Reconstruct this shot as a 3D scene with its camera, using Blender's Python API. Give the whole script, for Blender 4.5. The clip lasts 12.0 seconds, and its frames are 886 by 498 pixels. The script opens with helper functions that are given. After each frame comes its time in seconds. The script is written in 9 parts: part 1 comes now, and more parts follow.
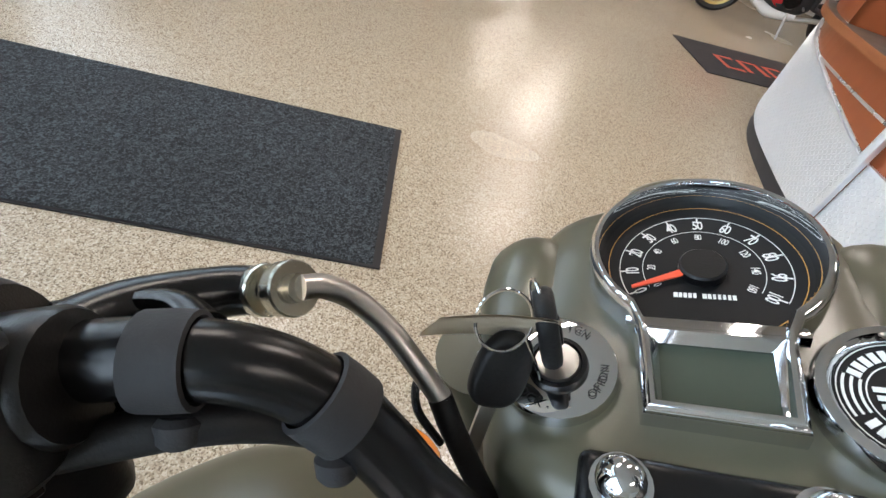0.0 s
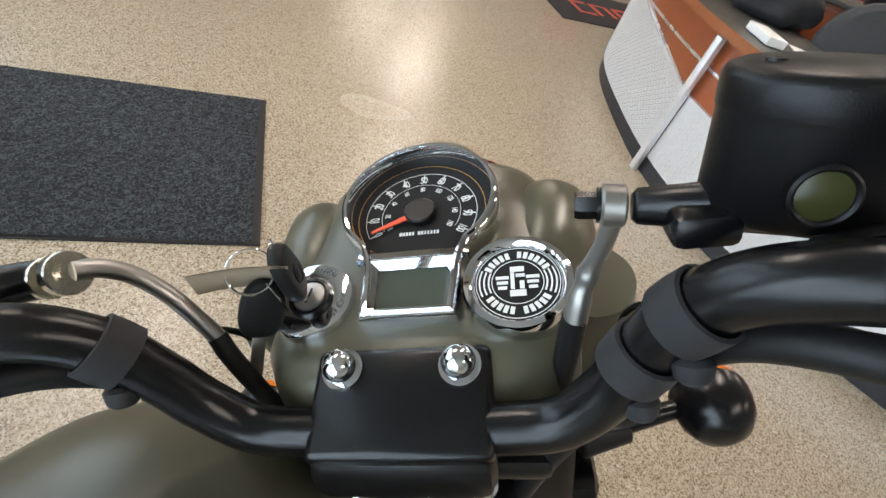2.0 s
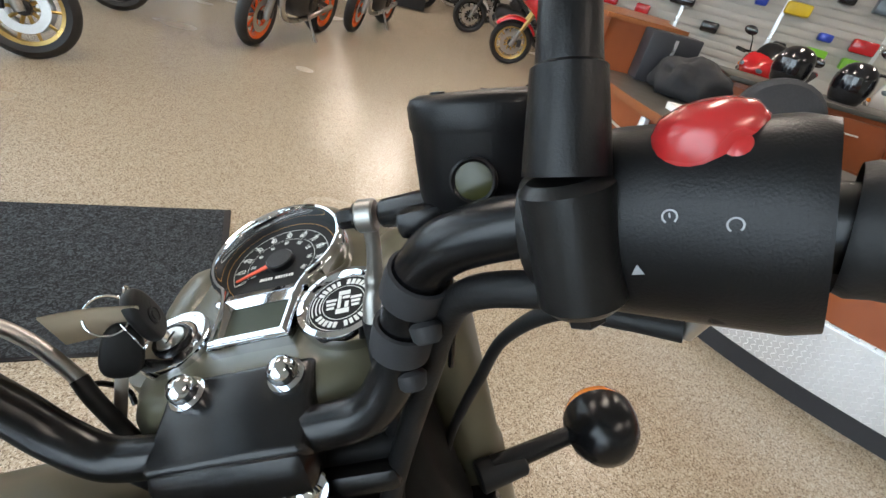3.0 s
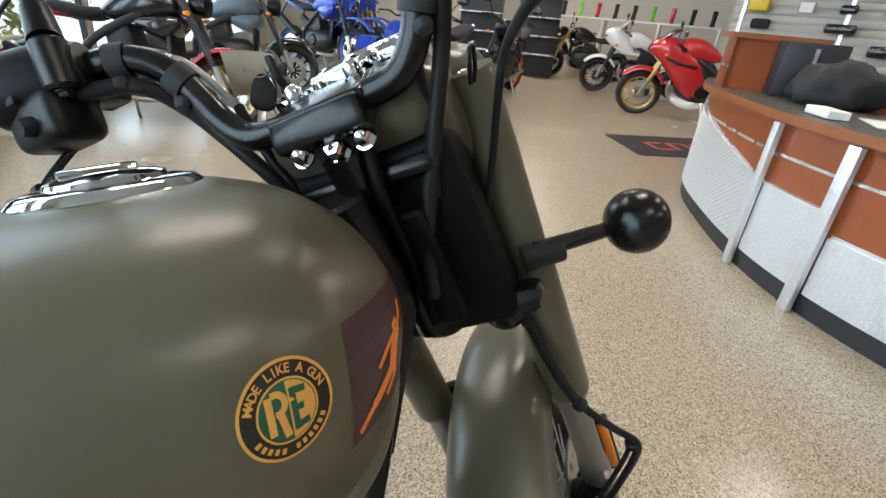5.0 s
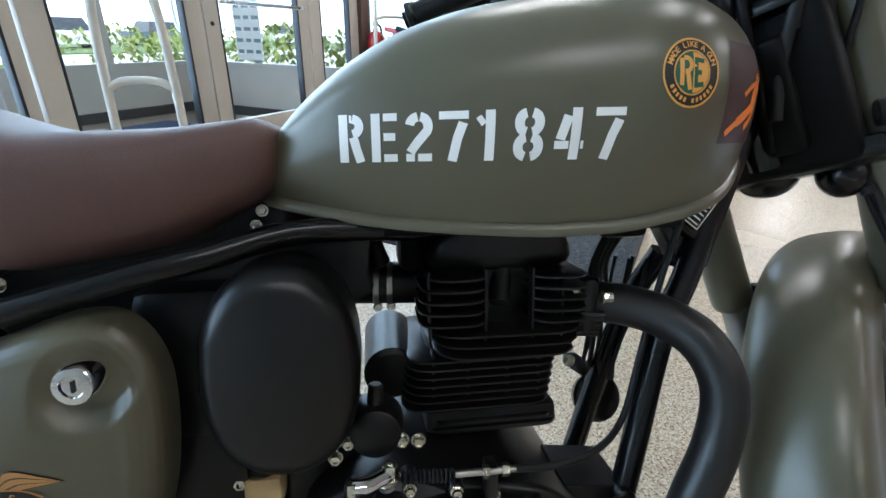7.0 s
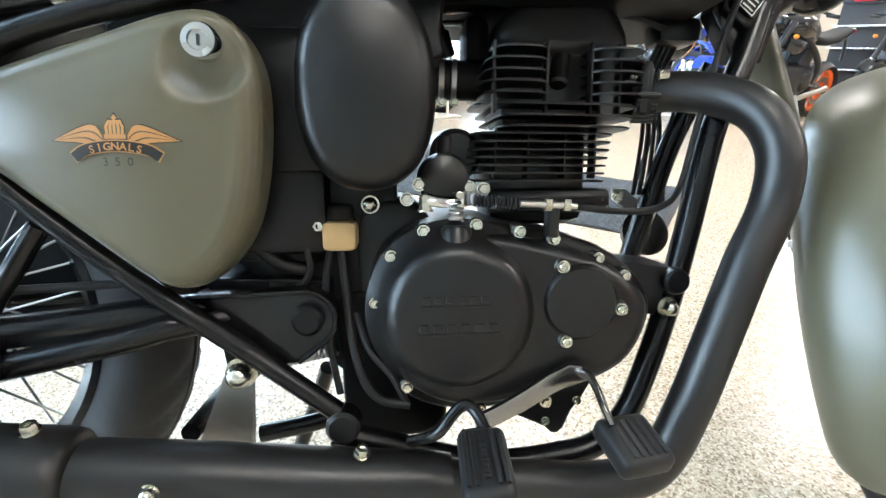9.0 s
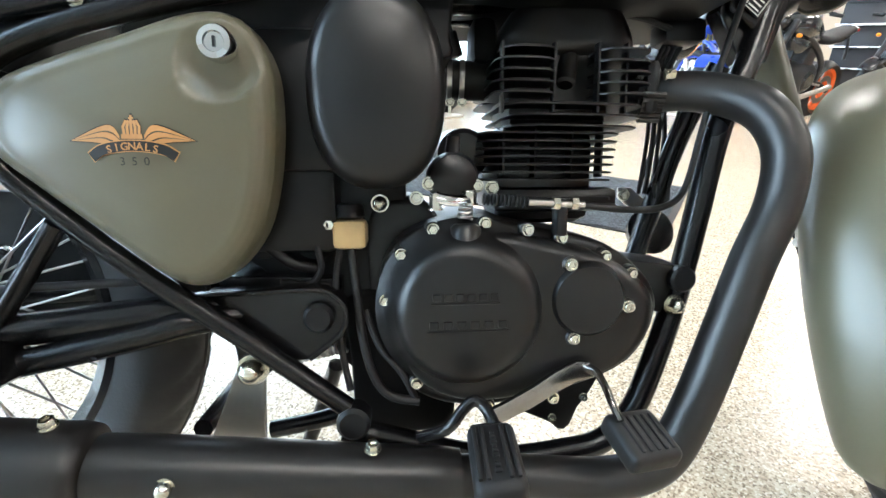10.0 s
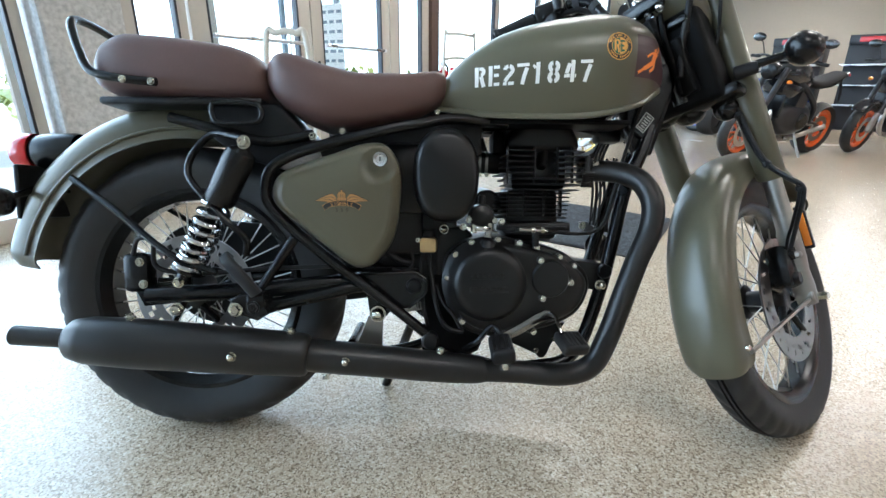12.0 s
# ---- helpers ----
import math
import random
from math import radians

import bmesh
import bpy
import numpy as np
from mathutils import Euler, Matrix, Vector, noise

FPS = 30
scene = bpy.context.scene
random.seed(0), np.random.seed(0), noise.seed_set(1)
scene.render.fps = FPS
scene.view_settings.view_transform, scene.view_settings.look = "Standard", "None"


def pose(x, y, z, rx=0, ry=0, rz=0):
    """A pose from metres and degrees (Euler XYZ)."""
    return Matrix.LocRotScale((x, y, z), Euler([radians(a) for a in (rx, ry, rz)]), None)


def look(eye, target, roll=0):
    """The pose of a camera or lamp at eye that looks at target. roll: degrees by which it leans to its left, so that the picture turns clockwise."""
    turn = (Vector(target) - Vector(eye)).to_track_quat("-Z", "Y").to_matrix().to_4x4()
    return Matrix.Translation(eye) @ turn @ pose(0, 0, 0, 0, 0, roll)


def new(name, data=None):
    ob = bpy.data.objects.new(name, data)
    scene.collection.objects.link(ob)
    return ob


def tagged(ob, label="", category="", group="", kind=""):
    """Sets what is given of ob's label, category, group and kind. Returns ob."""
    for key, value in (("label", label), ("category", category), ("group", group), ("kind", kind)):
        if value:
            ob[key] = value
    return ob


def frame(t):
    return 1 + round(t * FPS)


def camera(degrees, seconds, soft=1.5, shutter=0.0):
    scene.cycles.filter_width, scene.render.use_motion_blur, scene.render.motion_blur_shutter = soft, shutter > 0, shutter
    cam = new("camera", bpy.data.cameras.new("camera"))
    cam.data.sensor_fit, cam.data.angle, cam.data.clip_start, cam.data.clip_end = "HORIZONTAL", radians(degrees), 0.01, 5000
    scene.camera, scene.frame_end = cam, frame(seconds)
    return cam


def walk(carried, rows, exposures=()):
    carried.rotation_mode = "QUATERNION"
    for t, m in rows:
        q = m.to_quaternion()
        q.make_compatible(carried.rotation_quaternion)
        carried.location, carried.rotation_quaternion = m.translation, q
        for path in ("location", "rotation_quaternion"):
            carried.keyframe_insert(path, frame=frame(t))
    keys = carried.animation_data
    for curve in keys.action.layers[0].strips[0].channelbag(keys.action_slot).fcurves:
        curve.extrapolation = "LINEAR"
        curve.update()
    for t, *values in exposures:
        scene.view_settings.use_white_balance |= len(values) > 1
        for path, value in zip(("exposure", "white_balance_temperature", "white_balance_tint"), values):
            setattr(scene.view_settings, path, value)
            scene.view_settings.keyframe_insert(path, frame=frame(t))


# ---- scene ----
cam = camera(85.6, 12.0)
PATH = [
    (0, (0.923, 0.289, 1.138), (2.018, 1.286, -0.206), 19.1),
    (0.5, (0.953, 0.278, 1.147), (2.116, 1.094, -0.261), 21.7),
    (1, (0.972, 0.27, 1.154), (2.172, 0.928, -0.304), 24.3),
    (1.5, (0.966, 0.245, 1.174), (2.197, 0.833, -0.289), 24.7),
    (2, (0.939, 0.204, 1.207), (2.262, 0.843, -0.149), 22.3),
    (2.5, (0.944, 0.139, 1.231), (2.385, 0.878, 0.057), 17.8),
    (2.7, (0.952, 0.12, 1.234), (2.431, 0.875, 0.12), 17.0),
    (4.3, (0.89, -0.054, 1.134), (2.389, 0.999, 0.332), 8.5),
    (4.5, (0.877, -0.079, 1.113), (2.32, 1.039, 0.294), 7.9),
    (5, (0.855, -0.142, 1.061), (2.063, 1.188, 0.182), 5.5),
    (5.5, (0.812, -0.188, 1.018), (1.707, 1.361, 0.124), 3.0),
    (6, (0.778, -0.199, 1.002), (1.434, 1.484, 0.144), 1.7),
    (6.5, (0.719, -0.248, 0.956), (1.164, 1.521, 0.135), 1.3),
    (7, (0.669, -0.333, 0.898), (0.95, 1.472, 0.082), 1.3),
    (7.5, (0.639, -0.423, 0.82), (0.841, 1.388, -0.004), 1.7),
    (7.7, (0.627, -0.456, 0.785), (0.817, 1.36, -0.032), 2.0),
    (9.3, (0.611, -0.478, 0.647), (0.778, 1.363, -0.118), 1.0),
    (9.5, (0.608, -0.481, 0.649), (0.774, 1.36, -0.116), 1.0),
    (10, (0.605, -0.48, 0.653), (0.768, 1.359, -0.116), 1.0),
    (10.5, (0.602, -0.498, 0.655), (0.752, 1.34, -0.12), 1.3),
    (11, (0.593, -0.578, 0.69), (0.724, 1.261, -0.085), 1.5),
    (11.5, (0.563, -0.776, 0.755), (0.682, 1.068, -0.011), 1.5),
    (12, (0.531, -0.981, 0.805), (0.613, 0.904, 0.142), 0.7),
]
walk(cam, [(t, look(eye, target, roll)) for t, eye, target, roll in PATH], exposures=[(0, 0.0, 6250, 16), (1.1, -0.19, 6200, 16), (2.0, -0.09, 6450, 15), (2.6, -0.1, 6550, 15), (4.5, -0.06, 6250, 13), (5.5, 0.1, 6080, 10), (6.5, 0.0, 5300, 10), (7.0, 0.08, 5450, 10), (7.4, 0.5, 5450, 10), (9.3, 1.47, 5850, 10), (10.5, 1.46, 5800, 10), (11.5, 1.27, 5600, 10), (12, 0.46, 5600, 10)])

# ---- light and sky ----
world = bpy.data.worlds.new("sky")
scene.world = world
world.use_nodes = True
wn = world.node_tree.nodes
sky = wn.new("ShaderNodeTexSky")
sky.sky_type, sky.sun_disc = "NISHITA", False
sky.sun_elevation, sky.sun_rotation = radians(58), radians(123)
world.node_tree.links.new(sky.outputs[0], wn["Background"].inputs[0])
wn["Background"].inputs[1].default_value = 0.15

sun = new("sun", bpy.data.lights.new("sun", "SUN"))
sun.data.energy, sun.data.angle, sun.data.color = 5.0, radians(0.5), (1.0, 0.95, 0.88)
sun.matrix_world = look((0.838 * 6, -0.546 * 6, 9.6), (0, 0, 0))


def lamp(name, m, sx, sy, power, color):
    ob = new(name, bpy.data.lights.new(name, "AREA"))
    ob.data.shape, ob.data.size, ob.data.size_y = "RECTANGLE", sx, sy
    ob.data.energy, ob.data.color = power, color
    ob.matrix_world = m
    return ob


# ---- materials ----
def material(name, color, rough=0.5, metal=0.0, vary=0.15, scale=40.0, bump=0.0, bump_scale=200.0, coat=0.0,
             rough_vary=0.08, spec=0.5, second=None, second_scale=6.0, second_amount=0.0, emit=0.0):
    """Principled surface with two scales of colour change, uneven gloss and fine relief."""
    m = bpy.data.materials.new(name)
    m.use_nodes = True
    nt = m.node_tree
    b = nt.nodes["Principled BSDF"]
    tc = nt.nodes.new("ShaderNodeTexCoord")
    n1 = nt.nodes.new("ShaderNodeTexNoise")
    n1.inputs["Scale"].default_value, n1.inputs["Detail"].default_value = scale, 5
    nt.links.new(tc.outputs["Object"], n1.inputs["Vector"])
    n2 = nt.nodes.new("ShaderNodeTexNoise")
    n2.inputs["Scale"].default_value, n2.inputs["Detail"].default_value = second_scale, 3
    nt.links.new(tc.outputs["Object"], n2.inputs["Vector"])
    ramp = nt.nodes.new("ShaderNodeMapRange")
    ramp.inputs["To Min"].default_value, ramp.inputs["To Max"].default_value = 1 - vary, 1 + vary
    nt.links.new(n1.outputs["Fac"], ramp.inputs["Value"])
    base = nt.nodes.new("ShaderNodeMix")
    base.data_type = "RGBA"
    base.inputs[6].default_value = (*color, 1)
    base.inputs[7].default_value = (*(second or color), 1)
    k = nt.nodes.new("ShaderNodeMath")
    k.operation = "MULTIPLY"
    k.inputs[1].default_value = second_amount
    nt.links.new(n2.outputs["Fac"], k.inputs[0])
    nt.links.new(k.outputs[0], base.inputs[0])
    mul = nt.nodes.new("ShaderNodeVectorMath")
    mul.operation = "SCALE"
    nt.links.new(base.outputs[2], mul.inputs[0])
    nt.links.new(ramp.outputs[0], mul.inputs["Scale"])
    nt.links.new(mul.outputs[0], b.inputs["Base Color"])
    r = nt.nodes.new("ShaderNodeMapRange")
    r.inputs["To Min"].default_value, r.inputs["To Max"].default_value = max(0.02, rough - rough_vary), min(1, rough + rough_vary)
    nt.links.new(n2.outputs["Fac"], r.inputs["Value"])
    nt.links.new(r.outputs[0], b.inputs["Roughness"])
    b.inputs["Metallic"].default_value = metal
    b.inputs["Specular IOR Level"].default_value = spec
    b.inputs["Coat Weight"].default_value = coat
    b.inputs["Coat Roughness"].default_value = 0.12
    if bump:
        n3 = nt.nodes.new("ShaderNodeTexNoise")
        n3.inputs["Scale"].default_value, n3.inputs["Detail"].default_value = bump_scale, 4
        nt.links.new(tc.outputs["Object"], n3.inputs["Vector"])
        bp = nt.nodes.new("ShaderNodeBump")
        bp.inputs["Strength"].default_value, bp.inputs["Distance"].default_value = bump, 0.001
        nt.links.new(n3.outputs["Fac"], bp.inputs["Height"])
        nt.links.new(bp.outputs[0], b.inputs["Normal"])
    if emit:
        b.inputs["Emission Color"].default_value = (*color, 1)
        b.inputs["Emission Strength"].default_value = emit
    return m


def glass(name, tint=(0.95, 0.98, 0.98)):
    m = bpy.data.materials.new(name)
    m.use_nodes = True
    nt = m.node_tree
    for n in list(nt.nodes):
        nt.nodes.remove(n)
    out = nt.nodes.new("ShaderNodeOutputMaterial")
    mix = nt.nodes.new("ShaderNodeMixShader")
    tr = nt.nodes.new("ShaderNodeBsdfTransparent")
    tr.inputs[0].default_value = (*tint, 1)
    gl = nt.nodes.new("ShaderNodeBsdfGlossy")
    gl.inputs["Roughness"].default_value = 0.02
    lw = nt.nodes.new("ShaderNodeLayerWeight")
    pw = nt.nodes.new("ShaderNodeMath")
    pw.operation = "POWER"
    pw.inputs[1].default_value = 4.0
    nt.links.new(lw.outputs["Facing"], pw.inputs[0])
    fr = nt.nodes.new("ShaderNodeMapRange")
    fr.inputs["To Min"].default_value, fr.inputs["To Max"].default_value = 0.025, 0.6
    nt.links.new(pw.outputs[0], fr.inputs["Value"])
    nt.links.new(fr.outputs[0], mix.inputs[0])
    nt.links.new(tr.outputs[0], mix.inputs[1])
    nt.links.new(gl.outputs[0], mix.inputs[2])
    nt.links.new(mix.outputs[0], out.inputs[0])
    return m


OLIVE = material("olive_satin_paint", (0.09, 0.0835, 0.053), 0.3, 0.0, 0.03, 300, 0.02, 900, rough_vary=0.04, second=(0.1, 0.092, 0.06), second_amount=0.5)
BLACK = material("satin_black_paint", (0.0042, 0.0042, 0.0047), 0.26, 0, 0.1, 120, 0.03, 700, rough_vary=0.04, spec=0.36)
ENGINE = material("black_engine_coat", (0.006, 0.0056, 0.0056), 0.31, 0, 0.15, 200, 0.12, 900, spec=0.36)
SHIELD = material("matt_black_exhaust", (0.011, 0.01, 0.0095), 0.37, 0, 0.1, 150, 0.05, 700, spec=0.45)
PLASTIC = material("black_plastic", (0.004, 0.004, 0.0045), 0.36, 0, 0.15, 200, 0.15, 1200, spec=0.28)
RUBBER = material("black_rubber", (0.008, 0.008, 0.0085), 0.5, 0, 0.25, 90, 0.2, 500, second=(0.014, 0.013, 0.0125), second_amount=0.4, spec=0.28)
TYRE = material("tyre_rubber", (0.009, 0.009, 0.01), 0.55, 0, 0.25, 60, 0.25, 300, second=(0.035, 0.032, 0.028), second_amount=0.35)
CHROME = material("chrome", (0.74, 0.75, 0.77), 0.04, 1, 0.02, 30, rough_vary=0.02)
STEEL = material("brushed_steel", (0.5, 0.48, 0.45), 0.3, 1, 0.12, 150, 0.05, 500)
GUIDE = material("dull_steel_tube", (0.42, 0.4, 0.38), 0.36, 1, 0.06, 60, 0.03, 400)
PEDAL = material("polished_steel", (0.26, 0.255, 0.25), 0.17, 1, 0.05, 60)
# near-black with little gloss: the shade of deep recesses is put into this colour
SHADEBLACK = material("shade_black", (0.0022, 0.0022, 0.0025), 0.55, 0, 0.2, 120, 0.1, 400, spec=0.14)
SPRING = material("grey_chrome_spring", (0.55, 0.55, 0.55), 0.16, 1, 0.1, 90, rough_vary=0.05)
DISC = material("brake_disc_steel", (0.36, 0.35, 0.34), 0.34, 1, 0.12, 150, 0.05, 500)
ZINC = material("zinc_bolt", (0.6, 0.58, 0.5), 0.24, 1, 0.12, 200)
ALU = material("dull_aluminium", (0.32, 0.31, 0.29), 0.38, 0.9, 0.1, 80, 0.05, 500)
SEAT = material("brown_leather", (0.105, 0.055, 0.045), 0.5, 0, 0.1, 260, 0.35, 650, second=(0.075, 0.04, 0.036), second_amount=0.8, second_scale=9)
WHITE = material("white_stencil_paint", (0.78, 0.77, 0.74), 0.5, 0, 0.05, 300)
GOLD = material("gold_decal", (0.7, 0.35, 0.07), 0.42, 0.0, 0.08, 300)
CREST = material("dull_gold_print", (0.4, 0.2, 0.065), 0.45, 0.0, 0.12, 400)
GREEN = material("green_decal", (0.011, 0.1, 0.055), 0.35, 0, 0.05, 200)
INK = material("black_decal", (0.012, 0.012, 0.012), 0.35, 0, 0.05, 200)
MAROON = material("maroon_decal", (0.045, 0.017, 0.02), 0.42, 0, 0.05, 200)
ORANGE = material("orange_decal", (0.85, 0.24, 0.03), 0.45, 0, 0.05, 200)
DIAL = material("dial_face", (0.005, 0.005, 0.0055), 0.6, 0, 0.05, 200, spec=0.25)
DIALWHITE = material("dial_print", (0.75, 0.75, 0.72), 0.55, 0, 0.03, 300)
NEEDLE = material("needle_red", (0.85, 0.1, 0.04), 0.5, 0, 0.05, 200, emit=0.0)
LCD = material("lcd_grey_green", (0.05, 0.062, 0.045), 0.5, 0, 0.04, 200, spec=0.2)
RED = material("red_plastic", (0.42, 0.02, 0.02), 0.28, 0, 0.06, 100, coat=0.3)
AMBER = material("amber_lens", (0.75, 0.22, 0.02), 0.15, 0, 0.08, 200, coat=0.5)
TAILRED = material("red_lens", (0.5, 0.015, 0.02), 0.12, 0, 0.08, 200, coat=0.5)
FLUID = material("brake_fluid_tank", (0.5, 0.36, 0.17), 0.35, 0, 0.08, 100)
TAPE = material("dark_strap", (0.018, 0.018, 0.02), 0.7, 0, 0.15, 300, 0.2, 900)
CARD = material("lamp_lens", (0.4, 0.38, 0.33), 0.25, 0, 0.06, 100)
TAG = material("tan_plastic_tag", (0.6, 0.5, 0.36), 0.35, 0, 0.1, 60, 0.05, 300)
SIGHT = material("sight_glass", (0.035, 0.036, 0.012), 0.22, 0, 0.1, 100, spec=0.4)
GLASS = glass("window_glass")
DARKGLASS = glass("dial_glass", (0.93, 0.93, 0.93))


# ---- geometry helpers ----
def V(*a):
    return Vector(a)


def mesh_object(name, bm, mat, parent=None, label="", smooth=40.0, basis=None):
    bmesh.ops.recalc_face_normals(bm, faces=bm.faces)
    for f in bm.faces:
        f.smooth = smooth > 0
    if smooth:
        lim = radians(smooth)
        for e in bm.edges:
            if len(e.link_faces) == 2 and e.calc_face_angle(0) > lim:
                e.smooth = False
    me = bpy.data.meshes.new(name)
    bm.to_mesh(me)
    bm.free()
    me.materials.append(mat)
    ob = new(name, me)
    if parent:
        ob.parent = parent
    if basis is not None:
        ob.matrix_basis = basis
    if label:
        ob["label"] = label
    return ob


def part(name, bm, mat, parent, label="", smooth=40.0, basis=None):
    return mesh_object(name, bm, mat, parent, label, smooth, basis)


def thing(name, label, category, group="", m=None):
    e = new(name)
    e.empty_display_size = 0.1
    if m is not None:
        e.matrix_basis = m
    return tagged(e, label, category, group)


def align(p0, p1):
    d = Vector(p1) - Vector(p0)
    return Matrix.Translation(Vector(p0)) @ d.to_track_quat("Z", "Y").to_matrix().to_4x4(), d.length


def lathe(profile, m=None, seg=32, bm=None, close=False):
    """A turned body: (radius, height) pairs round the z axis of m."""
    bm = bm or bmesh.new()
    m = m or Matrix()
    rings = []
    for r, z in profile:
        if r < 1e-5:
            rings.append([bm.verts.new(m @ V(0, 0, z))])
        else:
            rings.append([bm.verts.new(m @ V(r * math.cos(2 * math.pi * i / seg), r * math.sin(2 * math.pi * i / seg), z)) for i in range(seg)])
    pairs = list(zip(rings, rings[1:]))
    if close:
        pairs.append((rings[-1], rings[0]))
    for a, b in pairs:
        for i in range(seg):
            j = (i + 1) % seg
            if len(a) == 1 and len(b) == 1:
                continue
            if len(a) == 1:
                bm.faces.new((a[0], b[i], b[j]))
            elif len(b) == 1:
                bm.faces.new((a[i], a[j], b[0]))
            else:
                bm.faces.new((a[i], a[j], b[j], b[i]))
    return bm


def rod(p0, p1, r0, r1=None, seg=20, bevel=0.0, bm=None):
    m, n = align(p0, p1)
    r1 = r0 if r1 is None else r1
    c = min(bevel, r0 * 0.6, r1 * 0.6, n * 0.4)
    if c:
        return lathe([(0, 0), (r0 - c, 0), (r0, c), (r1, n - c), (r1 - c, n), (0, n)], m, seg, bm)
    return lathe([(0, 0), (r0, 0), (r1, n), (0, n)], m, seg, bm)


def spline(points, steps=8):
    """A smooth line through points of any length of tuple."""
    p = [np.array(q, float) for q in points]
    p = [2 * p[0] - p[1], *p, 2 * p[-1] - p[-2]]
    out = []
    for a, b, c, d in zip(p, p[1:], p[2:], p[3:]):
        for k in range(steps):
            t = k / steps
            out.append(0.5 * (2 * b + (c - a) * t + (2 * a - 5 * b + 4 * c - d) * t * t + (3 * b - a - 3 * c + d) * t ** 3))
    return [*out, p[-2]]


def tube(points, r, steps=8, seg=14, bm=None, flat=1.0, smooth=True):
    """A bent tube; a point may carry its own radius as a fourth number."""
    bm = bm or bmesh.new()
    pts = [tuple(q) if len(q) == 4 else (*q, r) for q in points]
    line = spline(pts, steps) if smooth else [np.array(q, float) for q in pts]
    rings, side = [], None
    for i, q in enumerate(line):
        a, b = line[max(0, i - 1)], line[min(len(line) - 1, i + 1)]
        d = Vector((b - a)[:3]).normalized()
        if side is None:
            side = d.orthogonal().normalized()
        side = (side - d * side.dot(d)).normalized()
        up = d.cross(side)
        c = Vector(q[:3])
        rings.append([bm.verts.new(c + (side * math.cos(2 * math.pi * k / seg) * flat + up * math.sin(2 * math.pi * k / seg)) * q[3]) for k in range(seg)])
    for a, b in zip(rings, rings[1:]):
        for k in range(seg):
            bm.faces.new((a[k], a[(k + 1) % seg], b[(k + 1) % seg], b[k]))
    bm.faces.new(rings[0][::-1])
    bm.faces.new(rings[-1])
    return bm


def box(c, s, bevel=0.0, m=None, bm=None, seg=2):
    bm = bm or bmesh.new()
    made = bmesh.ops.create_cube(bm, size=1, matrix=(m or Matrix()) @ Matrix.Translation(c) @ Matrix.Diagonal((*s, 1)))
    if bevel:
        es = list({e for v in made["verts"] for e in v.link_edges})
        bmesh.ops.bevel(bm, geom=es, offset=bevel, segments=seg, profile=0.5, affect="EDGES")
    return bm


def ball(c, r, m=None, bm=None, u=24, v=16):
    bm = bm or bmesh.new()
    s = r if hasattr(r, "__len__") else (r, r, r)
    bmesh.ops.create_uvsphere(bm, u_segments=u, v_segments=v, radius=1, matrix=(m or Matrix()) @ Matrix.Translation(c) @ Matrix.Diagonal((*s, 1)))
    return bm


def loft(rings, bm=None, cap=True, closed=True):
    """A skin over rings of points, all of one count."""
    bm = bm or bmesh.new()
    vs = [[bm.verts.new(Vector(p)) for p in ring] for ring in rings]
    n = len(vs[0])
    for a, b in zip(vs, vs[1:]):
        for k in range(n if closed else n - 1):
            bm.faces.new((a[k], a[(k + 1) % n], b[(k + 1) % n], b[k]))
    if cap:
        bm.faces.new(vs[0][::-1])
        bm.faces.new(vs[-1])
    return bm


def pillow(outline, y0, y1, bulge=0.0, inset=0.012, rings=4, out=None, bm=None):
    """A plate cut to an (x, z) outline between y0 and y1, rounded and domed on the y1 side."""
    bm = bm or bmesh.new()
    o = np.array(outline, float)
    c = o.mean(0)
    n = len(o)
    loops = [[(x, y0, z) for x, z in o]]
    side = math.copysign(1, y1 - y0)
    loops.append([(x, y1 - side * min(inset, abs(y1 - y0)), z) for x, z in o])
    for k in range(1, rings + 1):
        a = k / rings * math.pi / 2
        f = 1 - inset * (1 - math.cos(a)) / max(1e-6, np.linalg.norm(o - c, axis=1).mean())
        loops.append([(*(c + (q - c) * f), 0) for q in o])
        loops[-1] = [(x, y1 - side * min(inset, abs(y1 - y0)) * (1 - math.sin(a)), z) for x, z, _ in loops[-1]]
    last = [np.array((p[0], p[2])) for p in loops[-1]]
    for f in (0.85, 0.65, 0.4, 0.15):
        loops.append([(*(c + (q - c) * f), y1 + side * bulge * (1 - f * f)) for q in last])
        loops[-1] = [(x, y, z) for x, z, y in loops[-1]]
    return loft(loops, bm)


def smooth_outline(points, steps=6):
    p = [np.array(q, float) for q in points]
    n = len(p)
    out = []
    for i in range(n):
        a, b, c, d = p[i - 1], p[i], p[(i + 1) % n], p[(i + 2) % n]
        for k in range(steps):
            t = k / steps
            out.append(0.5 * (2 * b + (c - a) * t + (2 * a - 5 * b + 4 * c - d) * t * t + (3 * b - a - 3 * c + d) * t ** 3))
    return out


